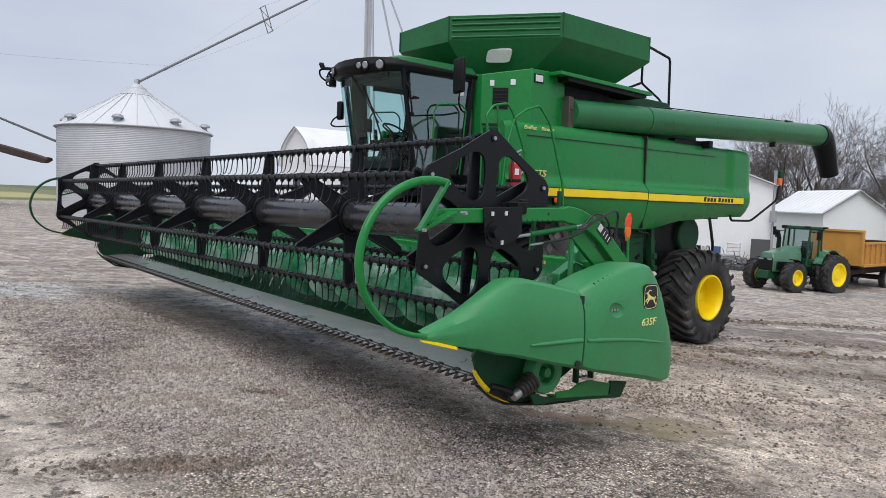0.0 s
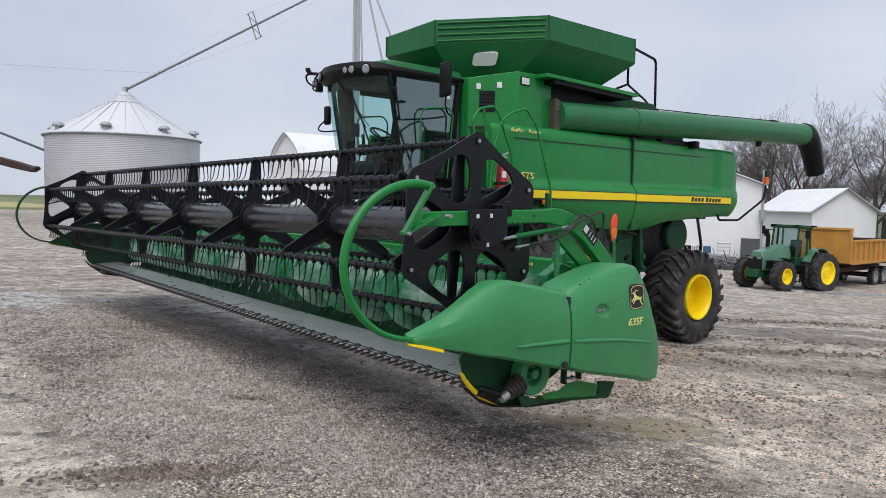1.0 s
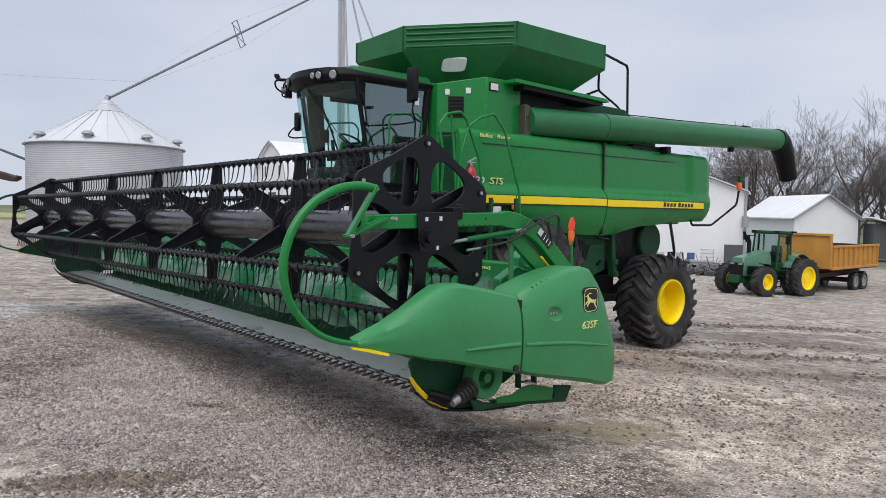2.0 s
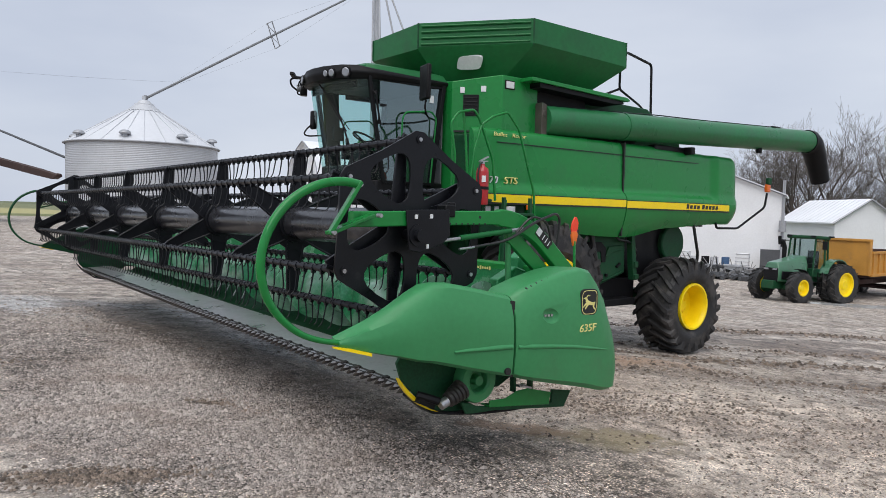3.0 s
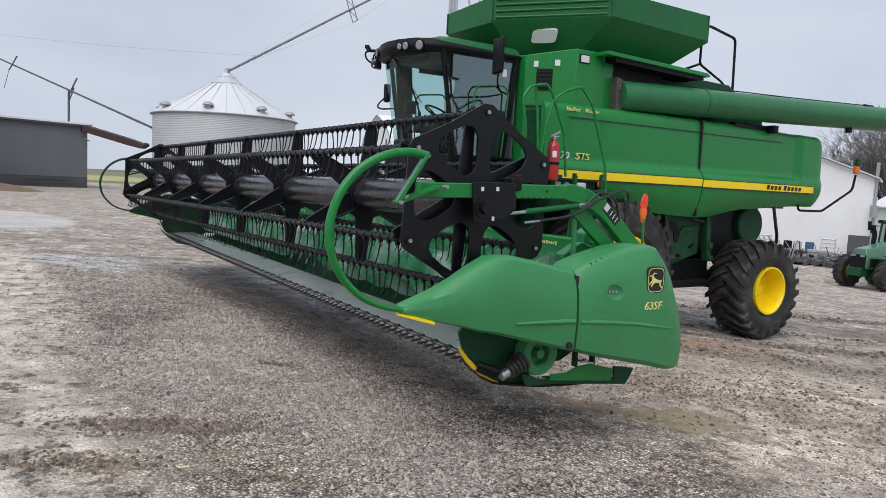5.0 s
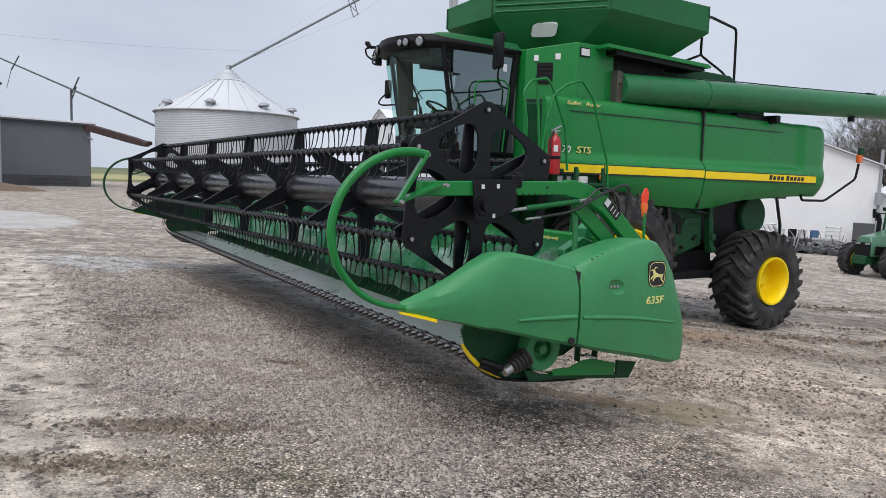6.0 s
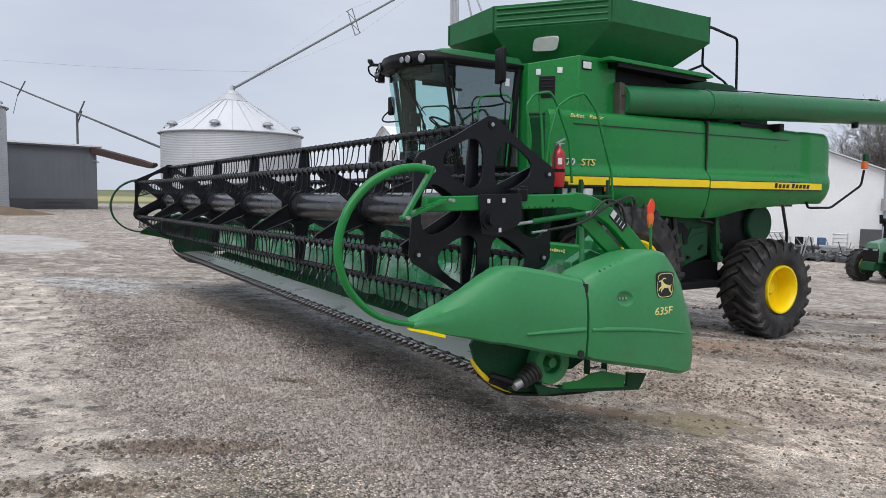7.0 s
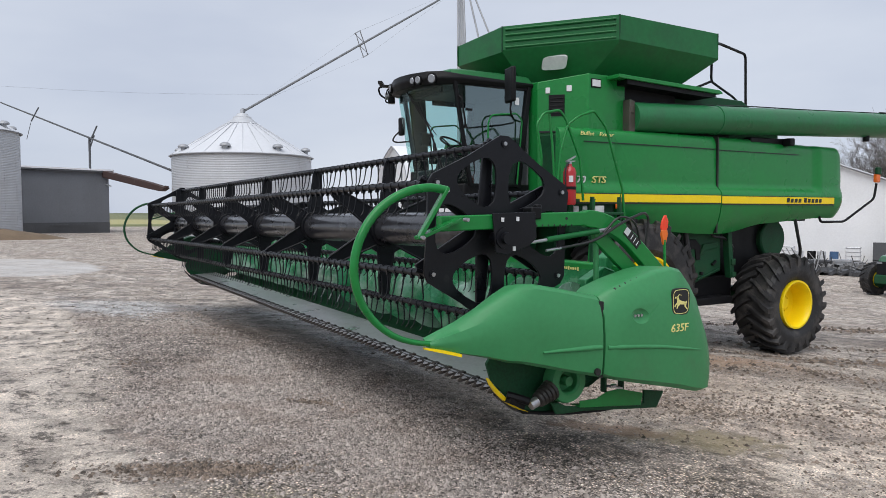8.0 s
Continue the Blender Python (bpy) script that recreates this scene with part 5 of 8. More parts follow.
loft(bm, [[(x * 0.975, 3.5 + (y - 3.5) * 0.96 + 0.02, 3.83 - 0.06 * smoothstep(2.9, 3.4, y)) for x, y in ROOF2], [(x * 0.93, 3.5 + (y - 3.5) * 0.90, 3.885) for x, y in ROOF2], [(x * 0.74, 3.5 + (y - 3.5) * 0.74, 3.935) for x, y in ROOF2]])
part("roof", bm, GREEN_TANK, cab, "dull green cab roof", angle=40)
for sx in (1, -1):
    for x, y, r in ((0.40, 2.652, 0.050), (0.52, 2.69, 0.058), (0.75, 2.80, 0.070)):
        nrm2 = Vector((x * 0.75 * sx, -1, -0.1)).normalized()
        cpt = Vector((sx * x, y, 3.752))
        bm = bmesh.new()
        rod(bm, cpt - nrm2 * 0.05, cpt + nrm2 * 0.018, r + 0.012, seg=20)
        part("lamp_ring", bm, BLACK, cab)
        bm = bmesh.new()
        rod(bm, cpt, cpt + nrm2 * 0.026, r, r * 0.85, seg=20)
        part("work_lamp", bm, LENS_CLEAR, cab, "round clear work lamp", bevel=0.008)
    if sx > 0:
        continue
    # outrigger lamp at the visor's far corner
    bm = bmesh.new()
    box(bm, (sx * 0.96, 2.84, 3.86), (0.14, 0.20, 0.03), turn(0, 0, 30 * sx))
    box(bm, (sx * 1.00, 2.90, 3.70), (0.08, 0.10, 0.20), turn(0, 0, 30 * sx))
    sweep(bm, rounded([(sx * 0.90, 2.86, 3.84), (sx * 0.93, 2.80, 3.80), (sx * 1.06, 2.82, 3.62), (sx * 0.94, 2.92, 3.60)], 0.05), 0.014, seg=6)
    box(bm, (sx * 1.08, 2.76, 3.905), (0.20, 0.07, 0.045), turn(0, 10 * sx, 35 * sx))
    sweep(bm, rounded([(sx * 0.92, 2.80, 3.86), (sx * 1.06, 2.70, 3.84), (sx * 1.10, 2.74, 3.74), (sx * 1.02, 2.84, 3.66)], 0.05), 0.016, seg=6)
    box(bm, (sx * 0.93, 2.88, 3.64), (0.14, 0.10, 0.10), turn(0, 0, 20 * sx))
    part("corner_lamp_bracket", bm, BLACK, cab, bevel=0.02)
    bm = bmesh.new()
    rod(bm, (sx * 1.00, 2.86, 3.71), (sx * 1.02, 2.80, 3.705), 0.05, seg=16)
    part("corner_lamp", bm, LENS_CLEAR, cab)
# wipers
bm = bmesh.new()
sweep(bm, [(-0.06, 2.76, 3.66), (0.25, 2.84, 3.32), (0.55, 2.92, 2.97)], 0.008, seg=6)
sweep(bm, [(0.02, 2.76, 3.62), (0.32, 2.84, 3.30), (0.60, 2.94, 2.99)], 0.006, seg=6)
sweep(bm, [(0.28, 2.80, 3.48), (0.46, 2.91, 3.05), (0.60, 2.98, 2.68), (0.66, 3.02, 2.48)], 0.013, seg=6)
part("wiper", bm, BLACK, cab)
# inside: seat, console, steering column and wheel, screen
bm = bmesh.new()
box(bm, (0, 3.75, 2.62), (0.52, 0.50, 0.16))
box(bm, (0, 4.02, 2.98), (0.50, 0.14, 0.66), turn(-8))
box(bm, (0, 3.78, 2.42), (0.36, 0.36, 0.26))
part("seat", bm, INSIDE, cab, "dark operator seat", bevel=0.05)
bm = bmesh.new()
box(bm, (-0.42, 3.62, 2.72), (0.18, 0.55, 0.16))
box(bm, (-0.50, 3.28, 3.02), (0.06, 0.22, 0.20), turn(0, 0, 20))
rod(bm, (-0.42, 3.42, 2.8), (-0.42, 3.40, 2.96), 0.03, seg=8)
part("armrest_console", bm, INSIDE, cab, bevel=0.03)
bm = bmesh.new()
rod(bm, (0.10, 3.22, 2.28), (0.10, 3.44, 2.86), 0.06, seg=12)
box(bm, (0.10, 3.34, 2.62), (0.24, 0.18, 0.34), turn(-20))
part("steering_column", bm, INSIDE, cab, bevel=0.02)
bm = bmesh.new()
cs, ns = Vector((0.10, 3.46, 2.93)), Vector((0, 0.42, 0.9)).normalized()
us = Vector((1, 0, 0))
vs = ns.cross(us)
sweep(bm, [cs + us * 0.20 * math.cos(2 * math.pi * j / 24) + vs * 0.20 * math.sin(2 * math.pi * j / 24) for j in range(24)], 0.016, seg=8, closed=True)
for j in range(3):
    t = 2 * math.pi * j / 3 + 0.4
    rod(bm, cs - ns * 0.05, cs + us * 0.2 * math.cos(t) + vs * 0.2 * math.sin(t), 0.012, seg=6)
part("steering_wheel", bm, INSIDE, cab)
bm = bmesh.new()
box(bm, (0.0, 3.16, 2.42), (1.3, 0.18, 0.20))
box(bm, (0.34, 3.24, 2.60), (0.34, 0.16, 0.26))
part("dash", bm, INSIDE, cab, bevel=0.03)
bm = bmesh.new()
box(bm, (-0.05, 2.98, 3.64), (1.5, 0.03, 0.12))
box(bm, (-0.86, 3.98, 3.655), (0.03, 0.80, 0.09))
part("sun_blind", bm, INSIDE, cab)

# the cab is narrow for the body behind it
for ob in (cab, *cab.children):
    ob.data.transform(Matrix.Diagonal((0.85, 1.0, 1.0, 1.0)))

# Mirrors.
for arm_path, (mx, my, mz), (mw, mh), rz in (
        ([(0.84, 4.16, 3.22), (1.00, 4.05, 3.19), (1.40, 3.64, 3.16), (1.45, 3.55, 3.26), (1.44, 3.60, 3.52)], (1.44, 3.56, 3.61), (0.27, 0.47), -12),
        ([(-0.79, 3.46, 3.05), (-1.20, 3.18, 3.03), (-1.28, 3.13, 3.06), (-1.28, 3.17, 3.14), (-1.24, 3.27, 3.24)], (-1.24, 3.28, 3.30), (0.11, 0.30), 12)):
    bm = bmesh.new()
    sweep(bm, rounded(arm_path, 0.06), 0.013, seg=8)
    part("mirror_arm", bm, BLACK, cab)
    bm = bmesh.new()
    box(bm, (mx, my, mz), (mw, 0.07, mh), turn(0, 0, rz))
    part("mirror_head", bm, BLACK, cab, "black wing mirror housing", bevel=0.025)
    bm = bmesh.new()
    box(bm, (mx, my + 0.04, mz), (mw * 0.75, 0.006, mh * 0.85), turn(0, 0, rz))
    part("mirror_face", bm, STEEL, cab)

# Ladder, platform and hand rails beside the cab.
bm = bmesh.new()
box(bm, (1.35, 4.00, 2.05), (0.95, 0.95, 0.05))
part("platform", bm, GREEN_DARK, combine, bevel=0.01)
LX = 1.95
for rail in ([(LX, 4.42, 2.05), (LX, 4.36, 2.60), (LX, 4.10, 3.14), (LX, 4.00, 3.245), (LX, 3.74, 3.19), (LX, 3.62, 3.04), (LX, 3.70, 2.62), (LX - 0.1, 3.75, 2.07)],
             [(LX + 0.05, 5.16, 1.55), (LX + 0.05, 5.10, 2.20), (LX + 0.05, 4.78, 3.05), (LX + 0.03, 4.58, 3.27), (LX, 4.34, 3.19), (LX, 4.14, 3.06), (LX, 4.02, 2.7), (LX, 3.95, 2.07)],
             [(LX - 0.05, 3.86, 3.22), (LX - 0.05, 3.92, 2.8), (LX - 0.05, 3.98, 2.07)],
             [(LX, 4.62, 2.07), (LX, 4.55, 1.4), (LX, 4.50, 0.9)]):
    bm = bmesh.new()
    sweep(bm, rounded(rail, 0.05), 0.018, seg=8)
    part("hand_rail", bm, GREEN, combine, "bent green tube hand rail", angle=60)
bm = bmesh.new()
for y in (4.52, 5.02):
    box(bm, (2.02, y, 1.25), (0.06, 0.035, 1.7))
ladder = part("ladder", bm, GREEN_DARK, combine, "green access ladder", bevel=0.006)
for k in range(5):
    bm = bmesh.new()
    box(bm, (2.02, 4.77, 0.55 + k * 0.33), (0.20, 0.48, 0.035))
    part("step", bm, GREEN_DARK, ladder, bevel=0.006)
# small lamps, boxes and decals under the stripe behind the ladder
bm = bmesh.new()
box(bm, (1.56, 4.82, 1.85), (0.25, 0.85, 0.50))
part("battery_box", bm, GREEN_DARK, combine, bevel=0.02)
for y, z, w, h in ((4.52, 1.93, 0.09, 0.10), (4.68, 1.93, 0.08, 0.10)):
    bm = bmesh.new()
    box(bm, (1.69, y, z), (0.02, w, h))
    part("white_lamp", bm, DECAL_W, combine, bevel=0.006)
bm = bmesh.new()
rod(bm, (1.70, 4.90, 1.84), (1.70, 4.90, 1.98), 0.10, seg=16)
part("white_canister", bm, DECAL_W, combine, bevel=0.006)
bm = bmesh.new()
box(bm, (1.79, 5.21, 1.97), (0.04, 0.07, 0.07))
part("side_marker", bm, LENS_ORANGE, combine, "amber side marker lamp", bevel=0.01)

# Fire extinguisher on the rail.
fire_ext = thing("fire_extinguisher", (1.98, 4.12, 2.0), "red fire extinguisher strapped to the ladder rail", "fire extinguisher")
bm = bmesh.new()
lathe_z(bm, [(0.001, 1.99), (0.078, 1.99), (0.086, 2.01), (0.086, 2.42), (0.070, 2.475), (0.032, 2.50), (0.028, 2.53), (0.001, 2.53)], (2.02, 4.12, 0), 24)
part("cylinder", bm, RED, fire_ext, angle=50)
bm = bmesh.new()
rod(bm, (2.02, 4.12, 2.52), (2.02, 4.12, 2.57), 0.028, seg=12)
box(bm, (2.02, 4.14, 2.60), (0.025, 0.17, 0.02), turn(25))
box(bm, (2.02, 4.13, 2.565), (0.025, 0.15, 0.016), turn(5))
part("valve", bm, STEEL, fire_ext, "silver valve and lever")
bm = bmesh.new()
sweep(bm, rounded([(2.03, 4.10, 2.55), (2.06, 4.03, 2.52), (2.06, 4.01, 2.40), (2.06, 4.02, 2.20)], 0.05), 0.012, seg=6)
part("hose", bm, RUBBER_CLEAN, fire_ext)
bm = bmesh.new()
lathe_z(bm, [(0.0865, 2.19), (0.090, 2.19), (0.090, 2.23), (0.0865, 2.23)], (2.02, 4.12, 0), 24)
box(bm, (1.94, 4.12, 2.21), (0.12, 0.05, 0.04))
part("strap", bm, BLACK, fire_ext)
bm = bmesh.new()
box(bm, (2.095, 4.08, 2.33), (0.022, 0.055, 0.085), turn(0, 0, -25))
part("label_plate", bm, DECAL_W, fire_ext, "white label")


# ---- the yard ----
def axis_steps(lo, hi, near_lo, near_hi, fine, grow):
    out, v, s = [], near_lo, fine
    while v < near_hi:
        out.append(v)
        v += fine
    s = fine
    while v < hi:
        out.append(v)
        s *= grow
        v += s
    out.append(hi)
    v, s = near_lo, fine
    left = []
    while v > lo:
        s *= grow
        v -= s
        left.append(max(v, lo))
    return sorted(left) + out


def bumps(x, y):
    d = math.hypot(x - 7, y + 1)
    k = 1 - smoothstep(25, 70, d)
    z = 0.030 * noise.noise((x * 0.45, y * 0.45, 3.0)) + 0.018 * noise.noise((x * 1.6, y * 1.6, 7.0)) + 0.007 * noise.noise((x * 5, y * 5, 1.0))
    # shallow wheel ruts along the yard
    z -= 0.018 * max(0.0, math.sin(x * 0.9 + 0.5 * noise.noise((x * 0.2, y * 0.15, 0)) + y * 0.55)) ** 6
    return z * k


xs = axis_steps(-900, 900, -9, 9.5, 0.11, 1.07)
ys = axis_steps(-900, 900, -4.2, 9.5, 0.11, 1.07)
gx, gy = len(xs), len(ys)
gv = [(x, y, ground_z(x, y) + bumps(x, y)) for y in ys for x in xs]
gf = [(j * gx + i, j * gx + i + 1, (j + 1) * gx + i + 1, (j + 1) * gx + i) for j in range(gy - 1) for i in range(gx - 1)]
me = bpy.data.meshes.new("ground")
me.from_pydata(gv, [], gf)
me.shade_smooth()
ground = tagged(new("ground", me), "wet gravel and dirt farmyard with puddles, fields beyond", "ground", kind="structure")


def ground_material():
    m = bpy.data.materials.new("wet_gravel_yard")
    m.use_nodes = True
    n, l = m.node_tree.nodes, m.node_tree.links
    p = n["Principled BSDF"]
    co = n.new("ShaderNodeTexCoord")
    P = co.outputs["Object"]

    def noise_at(scale, detail=6, rough=0.6, vec=None, stretch=None):
        t = n.new("ShaderNodeTexNoise")
        t.inputs["Scale"].default_value, t.inputs["Detail"].default_value, t.inputs["Roughness"].default_value = scale, detail, rough
        if stretch:
            mp = n.new("ShaderNodeMapping")
            mp.inputs["Scale"].default_value = stretch
            mp.inputs["Rotation"].default_value = (0, 0, radians(-28))
            l.new(P, mp.inputs["Vector"])
            l.new(mp.outputs["Vector"], t.inputs["Vector"])
        else:
            l.new(vec or P, t.inputs["Vector"])
        return t.outputs["Fac"]

    def ramp(v, a, b, lo=0.0, hi=1.0):
        r = n.new("ShaderNodeMapRange")
        r.interpolation_type = "SMOOTHSTEP"
        for k, val in zip(("From Min", "From Max", "To Min", "To Max"), (a, b, lo, hi)):
            r.inputs[k].default_value = val
        l.new(v, r.inputs["Value"])
        return r.outputs["Result"]

    def math2(op, a, b):
        q = n.new("ShaderNodeMath")
        q.operation = op
        for k, v in enumerate((a, b)):
            if isinstance(v, (int, float)):
                q.inputs[k].default_value = v
            else:
                l.new(v, q.inputs[k])
        return q.outputs[0]

    def blend(f, a, b):
        x = n.new("ShaderNodeMix")
        x.data_type = "RGBA"
        l.new(f, x.inputs[0])
        for k, v in ((6, a), (7, b)):
            if isinstance(v, tuple):
                x.inputs[k].default_value = (*v, 1)
            else:
                l.new(v, x.inputs[k])
        return x.outputs[2]

    def blob(cx, cy, rx, ry, soft=0.5, wob=0.5, rot=0, edge=None):
        """1 inside a ragged ellipse on the ground, 0 outside."""
        mp = n.new("ShaderNodeMapping")
        mp.vector_type = "TEXTURE"
        mp.inputs["Location"].default_value = (cx, cy, 0)
        mp.inputs["Rotation"].default_value = (0, 0, radians(rot))
        mp.inputs["Scale"].default_value = (rx, ry, 1000)
        l.new(P, mp.inputs["Vector"])
        ln = n.new("ShaderNodeVectorMath")
        ln.operation = "LENGTH"
        l.new(mp.outputs["Vector"], ln.inputs[0])
        d = math2("ADD", ln.outputs["Value"], math2("MULTIPLY", math2("SUBTRACT", edge or WOB, 0.5), wob * 2))
        return ramp(d, 1.0 - soft / 2, 1.0 + soft / 2, 1.0, 0.0)

    WOB = noise_at(1.3, 7, 0.65)
    FRAY = noise_at(4.5, 8, 0.7)
    # stones: cells that vary in tone, with shade painted into the gaps between them
    vor = n.new("ShaderNodeTexVoronoi")
    vor.inputs["Scale"].default_value = 46
    l.new(P, vor.inputs["Vector"])
    sep = n.new("ShaderNodeSeparateColor")
    l.new(vor.outputs["Color"], sep.inputs[0])
    tone = math2("MULTIPLY", ramp(sep.outputs["Red"], 0.0, 1.0, 0.42, 1.62), ramp(vor.outputs["Distance"], 0.20, 0.66, 1.28, 0.30))
    patches = noise_at(0.42, 8, 0.62)
    soils = noise_at(0.9, 11, 0.72)
    grain = noise_at(9, 5, 0.7)
    clods = noise_at(5.5, 9, 0.75)
    grit = noise_at(62, 3, 0.6)
    gravel = blend(ramp(patches, 0.40, 0.62), (0.490, 0.425, 0.378), (0.350, 0.288, 0.246))
    dirt = blend(ramp(soils, 0.42, 0.62), (0.490, 0.435, 0.382), (0.340, 0.287, 0.240))
    pale = (0.50, 0.495, 0.49)
    stony = math2("MAXIMUM", blob(2.2, -0.1, 5.4, 1.35, 0.6, 0.6, 9), blob(6.3, 0.4, 3.0, 2.0, 0.6, 0.6))
    base = blend(math2("MAXIMUM", stony, ramp(patches, 0.52, 0.60, 0, 0.6)), dirt, gravel)
    rocky = math2("ADD", math2("MULTIPLY", stony, 0.68), 0.32)
    base = blend(math2("MULTIPLY", math2("MAXIMUM", blob(-4.6, 0.6, 3.6, 1.1, 0.7, 0.8, 40), blob(-0.3, 2.08, 1.9, 0.30, 0.7, 0.9, 2)), 0.85), base, pale)
    # wetter, darker soil in ragged patches; strips under the header paint in its shade
    wet = math2("MULTIPLY", ramp(noise_at(1.1, 11, 0.76), 0.535, 0.595), 0.85)
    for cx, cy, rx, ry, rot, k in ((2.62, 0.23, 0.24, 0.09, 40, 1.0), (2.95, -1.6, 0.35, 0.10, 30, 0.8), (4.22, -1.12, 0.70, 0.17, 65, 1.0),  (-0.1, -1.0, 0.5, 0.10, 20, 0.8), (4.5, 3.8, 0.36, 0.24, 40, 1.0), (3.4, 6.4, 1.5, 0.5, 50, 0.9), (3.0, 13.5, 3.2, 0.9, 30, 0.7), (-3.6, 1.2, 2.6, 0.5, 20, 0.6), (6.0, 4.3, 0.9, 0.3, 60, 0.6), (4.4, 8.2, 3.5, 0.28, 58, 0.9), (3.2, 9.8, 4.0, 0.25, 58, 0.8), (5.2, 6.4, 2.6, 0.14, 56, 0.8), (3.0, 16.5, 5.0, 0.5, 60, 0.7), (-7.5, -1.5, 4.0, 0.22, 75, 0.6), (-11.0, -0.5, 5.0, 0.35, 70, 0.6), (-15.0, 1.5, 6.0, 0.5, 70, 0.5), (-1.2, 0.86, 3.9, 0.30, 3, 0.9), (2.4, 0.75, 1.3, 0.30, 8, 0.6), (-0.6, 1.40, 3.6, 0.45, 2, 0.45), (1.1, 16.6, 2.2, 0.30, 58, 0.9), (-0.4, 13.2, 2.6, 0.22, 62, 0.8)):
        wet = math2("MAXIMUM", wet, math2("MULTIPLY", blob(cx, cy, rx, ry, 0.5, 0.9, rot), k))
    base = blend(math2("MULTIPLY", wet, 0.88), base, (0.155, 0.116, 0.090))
    # pale, trodden dirt
    trod = math2("MAXIMUM", blob(3.0, -2.22, 2.6, 0.62, 0.25, 0.55, 6), blob(-3.5, -2.1, 6.0, 0.75, 0.5, 0.7, 4))
    trod = math2("MULTIPLY", trod, ramp(clods, 0.60, 0.48))
    base = blend(math2("MULTIPLY", trod, 0.85), base, (0.60, 0.525, 0.45))
    silt = math2("MULTIPLY", math2("MAXIMUM", blob(5.15, 6.05, 1.5, 0.75, 0.6, 0.9, 55), blob(6.5, 3.6, 1.5, 0.9, 0.7, 0.9, 50)), ramp(clods, 0.62, 0.50))
    base = blend(math2("MULTIPLY", silt, 0.6), base, (0.62, 0.55, 0.47))
    olive = blob(5.15, -0.85, 1.0, 0.42, 0.9, 1.0, 62)
    base = blend(math2("MULTIPLY", olive, ramp(clods, 0.36, 0.62, 0.80, 0.35)), base, (0.56, 0.48, 0.375))
    warm = math2("MAXIMUM", blob(5.4, 4.2, 3.2, 2.2, 0.9, 0.9, 55), blob(2.9, 6.4, 1.4, 0.6, 0.9, 1.1, 55))
    base = blend(math2("MULTIPLY", warm, ramp(clods, 0.36, 0.60, 0.25, 0.75)), base, (0.64, 0.520, 0.425))
    # stone tones, clods and grit
    sc = n.new("ShaderNodeVectorMath")
    sc.operation = "SCALE"
    l.new(base, sc.inputs[0])
    smooth = math2("SUBTRACT", 1.0, math2("MULTIPLY", trod, 0.55))
    rocky = math2("MULTIPLY", rocky, smooth)
    mottle = math2("MULTIPLY", tone, ramp(grain, 0.3, 0.7, 0.42, 1.66))
    mottle = math2("ADD", 1.0, math2("MULTIPLY", math2("SUBTRACT", mottle, 1.0), rocky))
    lumps = math2("ADD", 1.0, math2("MULTIPLY", math2("SUBTRACT", ramp(clods, 0.520, 0.590, 1.06, 0.46), 1.0), smooth))
    gritty = math2("ADD", 1.0, math2("MULTIPLY", math2("SUBTRACT", ramp(grit, 0.34, 0.66, 0.48, 1.50), 1.0), math2("ADD", math2("MULTIPLY", stony, 0.55), 0.45)))
    l.new(math2("MULTIPLY", math2("MULTIPLY", mottle, lumps), math2("MULTIPLY", gritty, ramp(noise_at(2.6, 8, 0.72), 0.3, 0.7, 0.56, 1.46))), sc.inputs["Scale"])
    base = sc.outputs["Vector"]
    # puddles
    pud = blob(-40, -9.0, 3.0, 1.0, 0.1, 0.5, 8)
    pud = math2("MAXIMUM", pud, blob(-26, -6.5, 4.0, 1.1, 0.1, 0.5, 10))
    pud = math2("MAXIMUM", pud, blob(-5.6, 33.4, 2.6, 0.8, 0.15, 0.6, 38))
    pad = blob(-18.4, -2.9, 4.6, 3.0, 0.10, 0.30, 8)
    base = blend(math2("MULTIPLY", pad, ramp(soils, 0.30, 0.62, 1.0, 0.55)), base, (0.54, 0.525, 0.51))
    near_p = math2("MULTIPLY", blob(5.28, 2.96, 0.52, 0.27, 1.0, 2.4, 52, FRAY), ramp(grit, 0.66, 0.50, 0.35, 1.0))
    base = blend(pud, base, (0.55, 0.545, 0.54))
    base = blend(math2("MULTIPLY", near_p, 0.75), base, (0.39, 0.31, 0.175))
    # reddish soil showing through
    red = math2("MAXIMUM", blob(2.4, 0.38, 0.9, 0.16, 0.8, 1.2, 12, FRAY), math2("MAXIMUM", blob(2.7, 6.6, 1.1, 0.5, 0.8, 1.3, 50, FRAY), blob(4.65, 2.45, 0.5, 0.16, 0.8, 1.3, 40, FRAY)))
    base = blend(math2("MULTIPLY", red, 0.6), base, (0.34, 0.205, 0.125))
    # grass and stubble fields farther off
    vx = n.new("ShaderNodeSeparateXYZ")
    l.new(P, vx.inputs[0])
    far_left = ramp(math2("ADD", vx.outputs["X"], math2("MULTIPLY", WOB, 6.0)), -102, -96, 1, 0)
    far_back = ramp(math2("ADD", vx.outputs["Y"], math2("MULTIPLY", WOB, 6.0)), 60, 66, 0, 1)
    field = blend(ramp(vx.outputs["X"], -180, -155, 1, 0), blend(ramp(vx.outputs["X"], -124, -114, 0, 1), (0.36, 0.33, 0.15), (0.13, 0.145, 0.045)), (0.155, 0.165, 0.075))
    base = blend(far_left, base, field)
    base = blend(math2("MULTIPLY", far_back, 0.9), base, (0.10, 0.12, 0.05))
